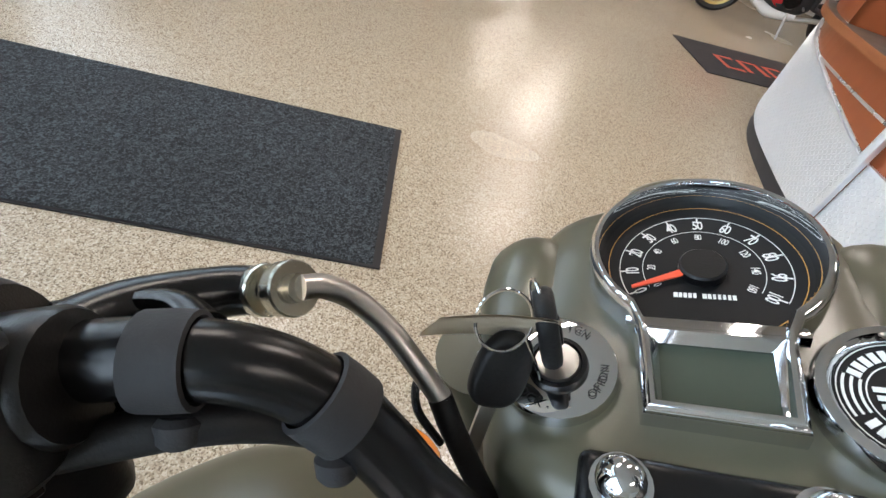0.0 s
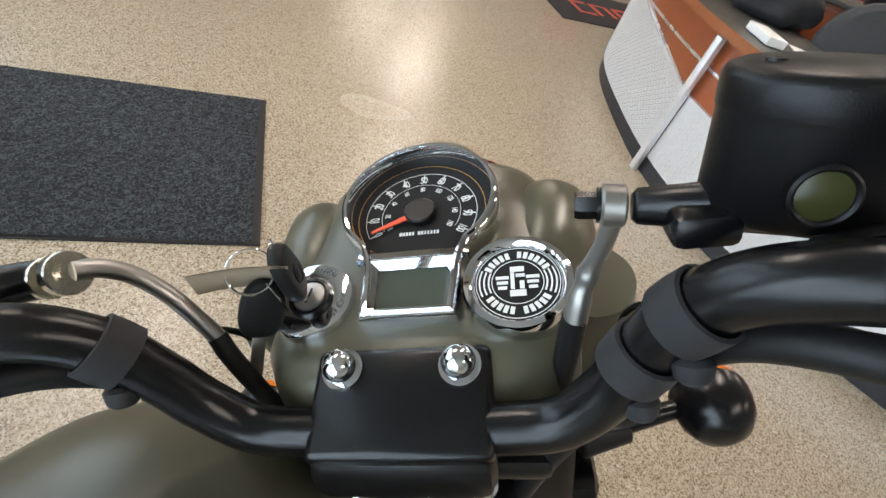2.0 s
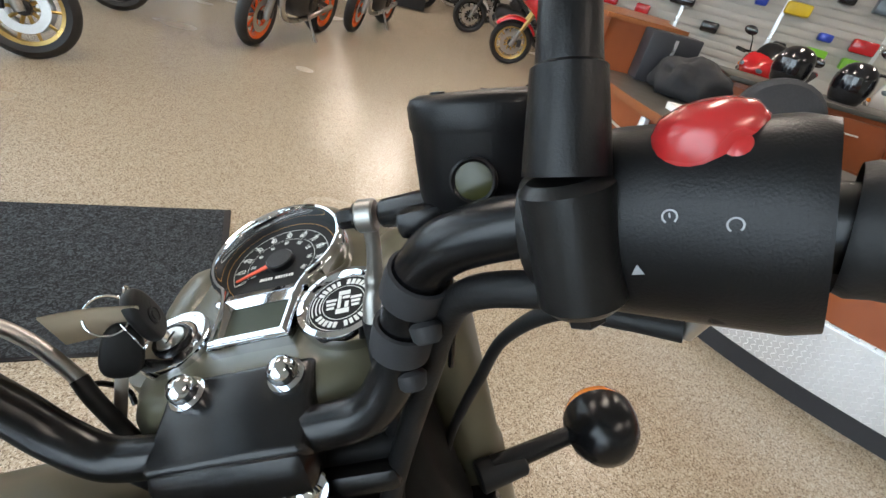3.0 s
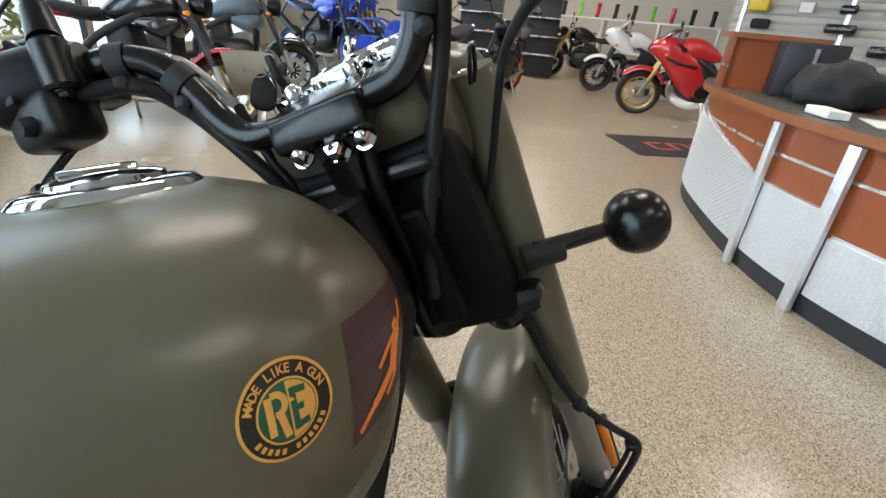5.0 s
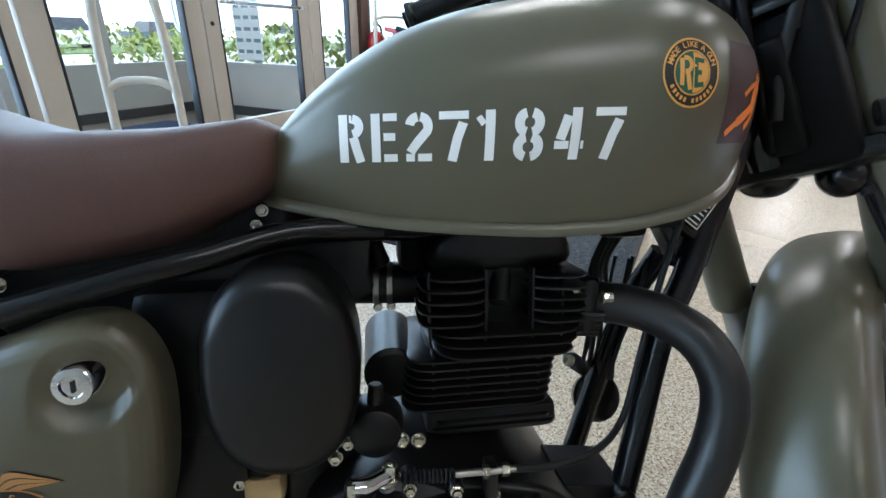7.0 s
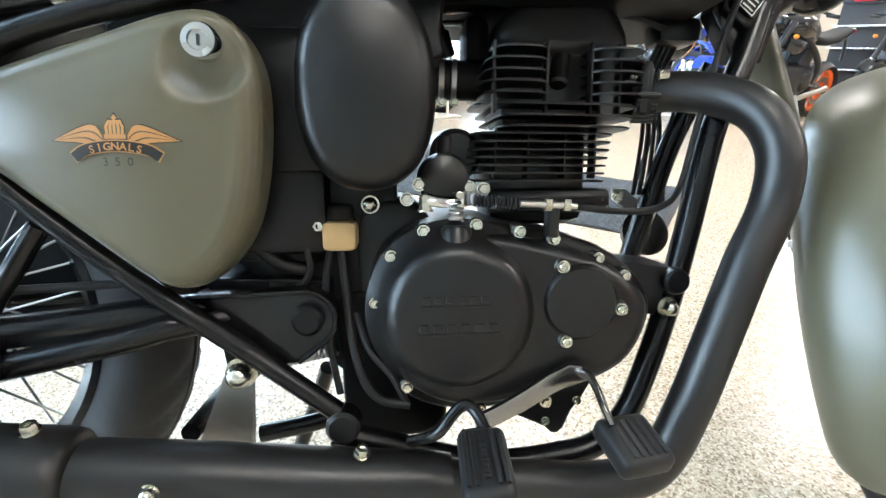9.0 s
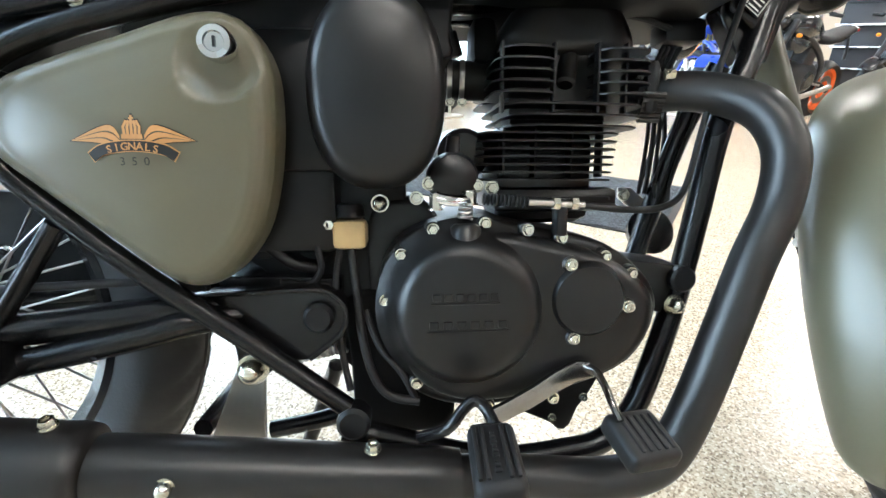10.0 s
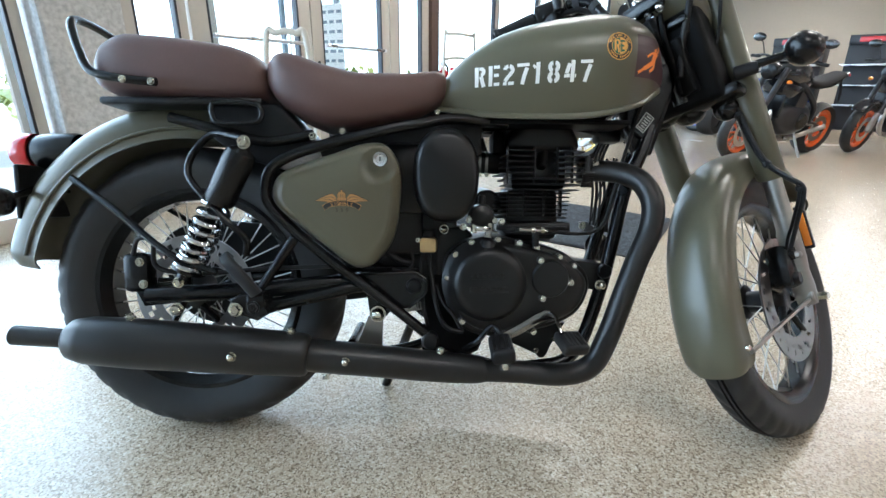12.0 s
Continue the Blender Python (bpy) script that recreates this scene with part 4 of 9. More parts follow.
oval = [(0.58 + 0.071 * math.copysign(abs(math.cos(a)) ** 0.86, math.cos(a)), 0.5855 + 0.101 * math.copysign(abs(math.sin(a)) ** 0.88, math.sin(a))) for a in np.linspace(0, 2 * math.pi, 49)[:-1]]
airbox = fixed("air_filter_box", pillow(oval, -0.045, -0.128, 0.008, 0.026, 6), ENGINE, "matt black oval air filter cover")
fixed("box_back", box((0.5, 0, 0.58), (0.13, 0.14, 0.16), 0.02), PLASTIC, "", airbox)
fixed("intake_rubber", rod((0.62, 0.056, 0.627), (0.74, 0.048, 0.623), 0.0262, 0.0255, 24, 0.003), RUBBER, "", airbox)
for x in (0.6697, 0.6861):
    fixed("hose_clamp", lathe([(0.0272, -0.0035), (0.0278, -0.003), (0.0278, 0.003), (0.0272, 0.0035)], align((x, 0.0525, 0.6252), (1, 0.03, 0.615))[0], 28), STEEL, "", airbox)
    bolt((x, 0.045, 0.5965), (0, -1, 0), 0.005, ZINC, airbox)
fixed("injector", rod((0.675, 0.04, 0.652), (0.668, 0.03, 0.682), 0.012, 0.009, 16, 0.002), PLASTIC, "", airbox)
fixed("fuel_pipe", tube([(0.668, 0.03, 0.682), (0.66, 0.02, 0.695), (0.64, 0.01, 0.7), (0.6, 0.0, 0.705)], 0.005, 5, 10), RUBBER, "", airbox)

# -- engine --
def rounded_plate(cx, cz, sx, sz, y0, y1, corner=0.02, bm=None, inset=0.003):
    pts = []
    for qx, qz, a0 in ((1, 1, 0), (-1, 1, 90), (-1, -1, 180), (1, -1, 270)):
        for k in range(4):
            a = radians(a0 + 30 * k)
            pts.append((cx + qx * (sx / 2 - corner) + corner * math.cos(a), cz + qz * (sz / 2 - corner) + corner * math.sin(a)))
    return pts


# barrel and head stand inboard of the covers, on the middle plane of the tank, enlarged about a camera position to fit
# its view
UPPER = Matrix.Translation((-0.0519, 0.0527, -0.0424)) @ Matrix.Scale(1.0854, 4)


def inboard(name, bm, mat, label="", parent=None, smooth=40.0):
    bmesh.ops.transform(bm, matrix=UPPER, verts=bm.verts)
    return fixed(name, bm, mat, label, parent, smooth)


def fin(x0, x1, y0, y1, z, thick, corner, parent, tilt=0.0):
    pts = []
    for qx, qy, a0 in ((1, 1, 0), (-1, 1, 90), (-1, -1, 180), (1, -1, 270)):
        for k in range(4):
            a = radians(a0 + 30 * k)
            pts.append(((x0 + x1) / 2 + qx * ((x1 - x0) / 2 - corner) + corner * math.cos(a), (y0 + y1) / 2 + qy * ((y1 - y0) / 2 - corner) + corner * math.sin(a)))
    e = thick * 0.25
    bm = loft([[(x, y, z - thick / 2 + tilt * x) for x, y in pts], [(x, y, z + thick / 2 - e + tilt * x) for x, y in pts],
               [((x - (x0 + x1) / 2) * 0.985 + (x0 + x1) / 2, y * 0.985, z + thick / 2 + tilt * x) for x, y in pts]])
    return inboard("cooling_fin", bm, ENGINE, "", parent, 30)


crank_line = smooth_outline([(0.575, 0.37), (0.588, 0.415), (0.63, 0.445), (0.69, 0.452), (0.76, 0.44), (0.84, 0.42), (0.895, 0.375), (0.905, 0.33), (0.875, 0.275), (0.8, 0.243), (0.695, 0.225), (0.62, 0.244), (0.583, 0.3)], 4)
engine = fixed("engine", pillow(crank_line, 0.11, -0.088, 0.0, 0.012), ENGINE, "matt black single cylinder engine")
clutch_line = smooth_outline([(0.592, 0.36), (0.6, 0.4), (0.635, 0.43), (0.69, 0.44), (0.76, 0.43), (0.83, 0.41), (0.885, 0.37), (0.892, 0.33), (0.865, 0.285), (0.8, 0.257), (0.69, 0.24), (0.625, 0.262), (0.596, 0.31)], 4)
fixed("clutch_cover", pillow(clutch_line, -0.086, -0.113, 0.004, 0.02, 6), ENGINE, "", engine)
fixed("clutch_dome", lathe([(0.102, -0.02), (0.094, -0.014), (0.086, -0.005), (0.0805, 0.004), (0.0755, 0.0115), (0.068, 0.0165), (0.058, 0.0185), (0.03, 0.0195), (0, 0.0198)], Matrix.Translation((0.674, -0.115, 0.352)) @ Matrix.Rotation(radians(90), 4, "X"), 56), ENGINE, "", engine)
fixed("oil_filter_cap", lathe([(0.054, -0.012), (0.048, -0.006), (0.0425, 0.001), (0.041, 0.006), (0.038, 0.0095), (0, 0.0105)], Matrix.Translation((0.808, -0.112, 0.362)) @ Matrix.Rotation(radians(90), 4, "X"), 44), ENGINE, "", engine)
for a in (118, 350, 250):
    q = V(0.808 + 0.046 * math.cos(radians(a)), -0.1, 0.362 + 0.046 * math.sin(radians(a)))
    fixed("cap_lug", rod(q, q + V(0, -0.018, 0), 0.0095, 0.009, 18, 0.002), ENGINE, "", engine)
    bolt(q + V(0, -0.018, 0), (0, -1, 0), 0.0056, ZINC, engine, domed="socket")
for x, z in ((0.602, 0.414), (0.637, 0.441), (0.694, 0.447), (0.742, 0.439), (0.781, 0.43), (0.832, 0.408), (0.864, 0.388), (0.584, 0.363), (0.617, 0.265), (0.777, 0.24), (0.7, 0.232)):
    fixed("case_lug", rod((x, -0.07, z), (x, -0.1, z), 0.0092, 0.0085, 16, 0.002), ENGINE, "", engine)
    bolt((x, -0.1, z), (0, -1, 0), 0.0055, ZINC, engine, head=0.9)
for x0, x1, z, h in ((0.632, 0.705, 0.366, 0.0075), (0.628, 0.715, 0.336, 0.008)):
    bm = box(((x0 + x1) / 2, -0.1345, z), (x1 - x0, 0.003, 0.002), 0.0006)
    for k in range(6):
        box((x0 + (x1 - x0) * (k + 0.5) / 6, -0.1345, z + 0.007), ((x1 - x0) / 9, 0.003, h), 0.0008, bm=bm)
    fixed("embossed_bar", bm, ENGINE, "", engine, 20)
starter = fixed("timing_cover", lathe([(0.03, -0.03), (0.03, -0.005), (0.026, 0.006), (0.015, 0.012), (0, 0.0135)], Matrix.Translation((0.662, -0.07, 0.496)) @ Matrix.Rotation(radians(90), 4, "X"), 32), ENGINE, "", engine)
fixed("breather_stub", rod((0.662, -0.06, 0.52), (0.664, -0.06, 0.545), 0.009, 0.008, 14, 0.002), ENGINE, "", engine)
for x, z in ((0.634, 0.49), (0.689, 0.487), (0.706, 0.485), (0.62, 0.474)):
    bolt((x, -0.074, z), (0, -1, 0), 0.0062, ZINC, engine, head=0.9)
bolt((0.578, -0.05, 0.467), (0, -1, 0), 0.0085, ZINC, engine, domed=True)
fixed("starter_motor", rod((0.683, 0.13, 0.535), (0.683, 0.0, 0.525), 0.033, 0.033, 28, 0.006), ENGINE, "", engine)
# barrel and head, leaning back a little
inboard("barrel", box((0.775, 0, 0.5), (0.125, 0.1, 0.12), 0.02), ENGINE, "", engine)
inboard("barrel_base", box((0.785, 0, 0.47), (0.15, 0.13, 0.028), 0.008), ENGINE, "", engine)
for k in range(2):
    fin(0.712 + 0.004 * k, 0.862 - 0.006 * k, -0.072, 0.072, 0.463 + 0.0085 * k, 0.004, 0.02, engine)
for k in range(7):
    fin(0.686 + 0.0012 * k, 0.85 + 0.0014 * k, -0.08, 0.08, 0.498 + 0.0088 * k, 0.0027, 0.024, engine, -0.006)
for x in (0.72, 0.757, 0.8, 0.835):
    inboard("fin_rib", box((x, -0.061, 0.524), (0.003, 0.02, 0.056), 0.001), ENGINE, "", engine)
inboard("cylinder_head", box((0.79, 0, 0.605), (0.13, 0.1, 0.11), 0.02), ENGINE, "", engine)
HEADFINS = ((0.722, 0.876), (0.72, 0.88), (0.715, 0.882), (0.705, 0.884), (0.705, 0.885), (0.706, 0.886), (0.708, 0.886), (0.714, 0.884))
for k, (xa, xb) in enumerate(HEADFINS):
    z = 0.5625 + 0.0117 * k
    if k < 3:
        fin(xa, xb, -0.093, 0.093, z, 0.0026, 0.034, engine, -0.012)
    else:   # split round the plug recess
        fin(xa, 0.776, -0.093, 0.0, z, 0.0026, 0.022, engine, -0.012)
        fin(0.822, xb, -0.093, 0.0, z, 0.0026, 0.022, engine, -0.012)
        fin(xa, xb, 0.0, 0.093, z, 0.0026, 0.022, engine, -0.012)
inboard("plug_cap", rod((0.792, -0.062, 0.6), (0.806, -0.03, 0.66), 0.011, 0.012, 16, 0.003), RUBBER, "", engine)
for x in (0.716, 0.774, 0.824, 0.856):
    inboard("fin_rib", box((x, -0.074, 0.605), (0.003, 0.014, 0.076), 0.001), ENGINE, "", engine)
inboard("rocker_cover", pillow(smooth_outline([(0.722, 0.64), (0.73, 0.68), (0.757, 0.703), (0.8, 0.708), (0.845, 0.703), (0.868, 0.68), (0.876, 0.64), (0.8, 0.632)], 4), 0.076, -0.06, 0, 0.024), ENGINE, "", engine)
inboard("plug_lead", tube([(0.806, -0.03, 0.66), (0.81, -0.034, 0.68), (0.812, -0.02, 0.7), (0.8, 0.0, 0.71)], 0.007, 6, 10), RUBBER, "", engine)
# clutch lever and cable
fixed("release_boss", rod((0.672, -0.106, 0.4), (0.672, -0.103, 0.447), 0.0205, 0.0165, 24, 0.004), ENGINE, "", engine)
fixed("release_spring", tube([(0.672 + 0.007 * math.cos(k * 0.7), -0.104 + 0.007 * math.sin(k * 0.7), 0.452 + 0.018 * k / 36) for k in range(37)], 0.0016, 2, 6), STEEL, "", engine)
fixed("release_arm", tube([(0.638, -0.127, 0.477), (0.655, -0.122, 0.474), (0.675, -0.108, 0.474)], 0.0055, 4, 10, flat=1.4), CHROME, "bright clutch release lever", engine)
bolt((0.638, -0.127, 0.464), (0, 0, 1), 0.0065, ZINC, engine, head=2.0)
bolt((0.675, -0.108, 0.468), (0, 0, 1), 0.008, ZINC, engine, head=1.4)
prof = [(0.0, 0.0)]
for k in range(12):
    prof += [(0.0042, 0.0042 * k), (0.0066, 0.0042 * k + 0.0014), (0.0066, 0.0042 * k + 0.0024)]
bm = lathe(prof + [(0.0, 0.0504)], align((0.688, -0.118, 0.4745), (1, -0.118, 0.452))[0], 16)
fixed("cable_boot", bm, RUBBER, "", engine)
fixed("cable_adjuster", rod((0.738, -0.116, 0.4705), (0.8, -0.113, 0.467), 0.0038, 0.0038, 10), STEEL, "", engine)
for x in (0.765, 0.785):
    fixed("lock_nut", rod((x, -0.1145, 0.469), (x + 0.007, -0.1142, 0.4686), 0.007, 0.007, 6), ZINC, "", engine)
fixed("cable_bracket", box((0.776, -0.105, 0.453), (0.012, 0.022, 0.04), 0.003), ENGINE, "", engine)
fixed("clutch_cable", tube([(0.8, -0.113, 0.467), (0.85, -0.105, 0.461), (0.905, -0.085, 0.462), (0.945, -0.06, 0.483), (0.97, -0.045, 0.55), (1.0, -0.035, 0.65), (1.05, -0.03, 0.8)], 0.004, 7, 10), RUBBER, "", engine)
bolt((0.9392, -0.062, 0.3384), (0, -1, 0), 0.0105, ZINC, engine, domed=6)
fixed("mount_bracket", pillow([(0.88, 0.395), (0.955, 0.385), (0.962, 0.345), (0.93, 0.325), (0.88, 0.335)], 0.03, -0.055, 0, 0.004), ENGINE, "", engine)
fixed("mount_cap", rod((0.949, -0.03, 0.3705), (0.949, -0.068, 0.3705), 0.0165, 0.0165, 22, 0.003), PLASTIC, "", engine)
fixed("horn_bracket", pillow([(0.95, 0.478), (0.97, 0.478), (1.012, 0.445), (1.005, 0.428), (0.985, 0.436), (0.95, 0.462)], 0.136, 0.131, 0, 0.001), STEEL, "", engine)
fixed("horn", lathe([(0, -0.02), (0.034, -0.018), (0.038, 0), (0.03, 0.006), (0, 0.008)], Matrix.Translation((1.0, 0.115, 0.41)) @ Matrix.Rotation(radians(70), 4, "X"), 28), BLACK, "", engine)
bolt((0.9592, 0.131, 0.4666), (0, -1, 0), 0.008, ZINC, engine)
for x in (0.99, 1.006):
    fixed("horn_plug", box((x, 0.09, 0.468), (0.011, 0.012, 0.034), 0.003, Matrix()), RUBBER, "", engine)
# harness in front of the engine
for k, (dx, dy) in enumerate(((0, 0), (0.012, 0.012), (0.02, -0.01), (-0.01, 0.02))):
    fixed("wiring", tube([(1.01 + dx, 0.06 + dy, 0.64), (1.005 + dx, 0.07 + dy, 0.58), (0.99 + dx, 0.08 + dy, 0.52), (0.985 + dx, 0.09 + dy, 0.48)], 0.0026, 5, 8), RUBBER, "", engine)
# reservoir, hoses
res = fixed("brake_fluid_reservoir", box((0.542, -0.045, 0.431), (0.041, 0.034, 0.035), 0.008), FLUID, "amber translucent brake fluid reservoir")
fixed("reservoir_cap", rod((0.542, -0.045, 0.449), (0.542, -0.045, 0.467), 0.0175, 0.0165, 22, 0.003), PLASTIC, "", res)
bolt((0.519, -0.055, 0.443), (0, -1, 0), 0.0065, ZINC, res)
fixed("reservoir_hose", tube([(0.543, -0.05, 0.415), (0.55, -0.066, 0.36), (0.556, -0.082, 0.315), (0.568, -0.09, 0.272), (0.587, -0.092, 0.247), (0.62, -0.092, 0.239)], 0.0052, 6, 10), RUBBER, "", res)
fixed("thin_hose", tube([(0.53, -0.05, 0.415), (0.525, -0.06, 0.37), (0.53, -0.07, 0.3), (0.54, -0.08, 0.25)], 0.0042, 6, 8), RUBBER, "", res)
fixed("drain_hose", tube([(0.56, -0.075, 0.345), (0.575, -0.085, 0.305), (0.6, -0.092, 0.275), (0.615, -0.092, 0.245)], 0.0042, 6, 8), RUBBER, "", res)
fixed("wire_loop", tube([(0.515, -0.05, 0.45), (0.505, -0.055, 0.42), (0.508, -0.055, 0.39), (0.49, -0.055, 0.372), (0.46, -0.05, 0.375)], 0.004, 6, 8), RUBBER, "", res)
fixed("battery_tray", box((0.47, 0.0, 0.48), (0.12, 0.12, 0.14), 0.012), PLASTIC)

coil = fixed("ignition_coil", box((0.985, 0.05, 0.69), (0.06, 0.05, 0.034), 0.01), PLASTIC, "black ignition coil")
for k in range(4):
    fixed("coil_lead", tube([(0.97 + 0.008 * k, 0.045, 0.685), (0.95 + 0.012 * k, 0.05 + 0.01 * k, 0.63), (0.962 + 0.014 * k, 0.07 + 0.01 * k, 0.56), (0.968 + 0.01 * k, 0.1, 0.47)], 0.0032 + 0.0006 * (k % 2), 6, 8), RUBBER, "", coil)
fixed("plug_lead", tube([(0.965, 0.03, 0.69), (0.92, 0.02, 0.7), (0.86, 0.03, 0.712)], 0.0045, 6, 8), RUBBER, "", coil)
# inner parts behind the covers, with dark fillers added to close gaps in the frame
inner = fixed("rear_inner_guard", pillow(smooth_outline([(0.36, 0.66), (0.5, 0.68), (0.6, 0.62), (0.6, 0.3), (0.55, 0.25), (0.5, 0.3), (0.44, 0.38), (0.38, 0.44)], 4), 0.03, -0.028, 0, 0.006), PLASTIC, "black inner mudguard and battery case")
fixed("gearbox", pillow(smooth_outline([(0.565, 0.46), (0.63, 0.47), (0.66, 0.4), (0.64, 0.24), (0.585, 0.225), (0.562, 0.27), (0.56, 0.36)], 4), 0.09, -0.03, 0, 0.01), ENGINE, "", inner)
# near-black filler added to hide the bright floor below the gearbox
fixed("lower_case", pillow(smooth_outline([(0.535, 0.35), (0.6, 0.35), (0.66, 0.26), (0.66, 0.175), (0.57, 0.17), (0.541, 0.2), (0.536, 0.27)], 4), 0.09, -0.034, 0, 0.008), SHADEBLACK, "", inner)
fixed("stand_tube", tube([(0.43, -0.02, 0.172), (0.5, -0.02, 0.185), (0.545, -0.02, 0.2)], 0.0115, 4, 12), BLACK, "", inner)
fixed("inner_disc", lathe([(0.036, 0), (0.036, 0.006), (0.03, 0.009), (0.02, 0.006), (0, 0.006)], Matrix.Translation((0.5, -0.03, 0.43)) @ Matrix.Rotation(radians(90), 4, "X"), 32), PLASTIC, "", inner)
fixed("cross_brace", pillow([(0.38, 0.385), (0.53, 0.378), (0.53, 0.34), (0.4, 0.352)], 0.07, -0.05, 0, 0.004), BLACK, "", inner)
for k, (x, z) in enumerate(((0.43, 0.455), (0.455, 0.447), (0.47, 0.42), (0.44, 0.41))):
    fixed("connector", box((x, -0.045, z), (0.02, 0.016, 0.014), 0.003, Matrix.Translation((0, 0, 0))), RUBBER, "", inner)
fixed("harness", tube([(0.4, -0.04, 0.5), (0.43, -0.05, 0.44), (0.47, -0.05, 0.4), (0.5, -0.045, 0.39)], 0.007, 6, 10), RUBBER, "", inner)
# near-black box and dark panel added to fill the black gap under the tank
fixed("throttle_body", box((0.713, 0.05, 0.672), (0.035, 0.06, 0.06), 0.014), SHADEBLACK, "", inner)
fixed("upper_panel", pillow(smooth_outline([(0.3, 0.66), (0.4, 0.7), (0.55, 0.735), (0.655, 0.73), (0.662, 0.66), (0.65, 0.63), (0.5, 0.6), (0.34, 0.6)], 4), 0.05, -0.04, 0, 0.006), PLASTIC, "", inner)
# near-black sheet added under the tank to paint the shade there
fixed("tank_underside", box((0.815, 0.04, 0.706), (0.36, 0.22, 0.012), 0.005), SHADEBLACK, "", inner)

# -- exhaust --
PIPE = [(0.9297, -0.005, 0.6025), (0.9598, -0.022, 0.602), (0.9955, -0.05, 0.5925), (1.0233, -0.08, 0.5696), (1.037, -0.1, 0.525), (1.03, -0.105, 0.465), (1.0, -0.112, 0.4), (0.968, -0.118, 0.315), (0.94, -0.122, 0.24), (0.91, -0.125, 0.18), (0.875, -0.126, 0.156), (0.82, -0.126, 0.15), (0.74, -0.124, 0.157), (0.64, -0.123, 0.162), (0.56, -0.128, 0.17)]
exhaust = fixed("exhaust", tube(PIPE, 0.0245, 6, 22), SHIELD, "matt black exhaust pipe and silencer")
m = align((0.3, -0.142, 0.205), (-0.295, -0.178, 0.266))[0]
fixed("heat_shield", tube([(0.665, -0.123, 0.1635, 0.0275), (0.64, -0.123, 0.164, 0.031), (0.56, -0.127, 0.172, 0.033), (0.42, -0.135, 0.19, 0.0345), (0.32, -0.141, 0.2025, 0.035), (0.29, -0.143, 0.2065, 0.034)], 0.03, 4, 28), SHIELD, "", exhaust)
fixed("silencer", lathe([(0.03, 0.01), (0.039, 0.012), (0.0435, 0.016), (0.0455, 0.026), (0.0465, 0.06), (0.049, 0.18), (0.051, 0.36), (0.048, 0.445), (0.04, 0.475), (0.03, 0.485), (0.02, 0.49)], m, 40), SHIELD, "", exhaust)
fixed("tail_pipe", lathe([(0.019, 0.48), (0.0195, 0.585), (0.0165, 0.588), (0.016, 0.5), (0, 0.5)], m, 28), SHIELD, "", exhaust)
fixed("pipe_clamp", lathe([(0.026, -0.012), (0.03, -0.01), (0.03, 0.01), (0.026, 0.012)], align((0.922, -0.003, 0.603), (0.97, -0.03, 0.6))[0], 24), ENGINE, "", exhaust)
fixed("exhaust_flange", box((0.913, 0.0, 0.606), (0.02, 0.066, 0.066), 0.009), ENGINE, "", exhaust)
for k in range(6):
    fixed("flange_rib", rod((0.902, -0.03 + 0.003 * k, 0.596 - 0.0055 * k), (0.928, -0.034 + 0.003 * k, 0.595 - 0.0055 * k), 0.0042, seg=8), ENGINE, "", exhaust)
bolt((0.922, -0.04, 0.6185), (1, -0.25, 0), 0.0058, ZINC, exhaust, head=1.5)
bolt((0.9, -0.022, 0.6198), (-0.9, -0.4, 0), 0.006, ZINC, exhaust, head=1.2)
bolt((0.568, -0.135, 0.206), (0.05, -0.3, 1), 0.0075, ZINC, exhaust, head=1.0)
bolt((0.369, -0.17, 0.2), (0, -1, 0), 0.0078, ZINC, exhaust, domed=True)
bolt((0.149, -0.197, 0.222), (0, -1, 0), 0.0078, ZINC, exhaust, domed=True)
bolt((0.255, -0.15, 0.257), (0, -0.3, 1), 0.0075, ZINC, exhaust, head=1.0)
bolt((-0.06, -0.165, 0.293), (0, -0.3, 1), 0.0075, ZINC, exhaust, head=1.0)
bolt((0.325, -0.142, 0.163), (0, -0.3, -1), 0.0075, ZINC, exhaust, head=1.0)

# -- footrest and brake pedal --
def axes(c, x, y):
    """A frame at c from a sideways and a lengthwise direction."""
    x, y = Vector(x).normalized(), Vector(y)
    z = x.cross(y).normalized()
    y = z.cross(x)
    return Matrix(((x.x, y.x, z.x, c[0]), (x.y, y.y, z.y, c[1]), (x.z, y.z, z.z, c[2]), (0, 0, 0, 1)))


pegm = axes((0.6833, -0.228, 0.256), (0.994, -0.057, 0.092), (0.043, 0.987, 0.155))
rest = fixed("rider_footrest", box((0, 0, -0.015), (0.046, 0.086, 0.03), 0.009, pegm, seg=4), RUBBER, "ribbed black rubber footrest")
for x in (-0.0165, -0.0095, 0.0095, 0.0165):
    fixed("rib", box((x, 0.0, 0.0005), (0.0042, 0.066, 0.004), 0.0012, pegm), RUBBER, "", rest)
for k in range(9):
    fixed("print_bar", box((0.0, -0.024 + 0.006 * k, 0.0002), (0.006 - 0.001 * (k % 3), 0.0034, 0.0028), 0.0006, pegm), RUBBER, "", rest)
bolt(pegm @ V(0.002, -0.03, -0.028), pegm.to_3x3() @ V(0.05, -0.25, -1), 0.0062, ZINC, rest, head=1.8)
fixed("footrest_bracket", tube([(0.62, -0.12, 0.21), (0.6465, -0.1536, 0.2367), (0.664, -0.153, 0.258), (0.676, -0.153, 0.267), (0.686, -0.16, 0.262), (0.692, -0.178, 0.252), (0.69, -0.195, 0.245)], 0.0062, 5, 12), BLACK, "", rest)
fixed("hinge_pin", rod((0.668, -0.18, 0.247), (0.7, -0.182, 0.251), 0.0072, 0.0072, 14, 0.002), BLACK, "", rest)
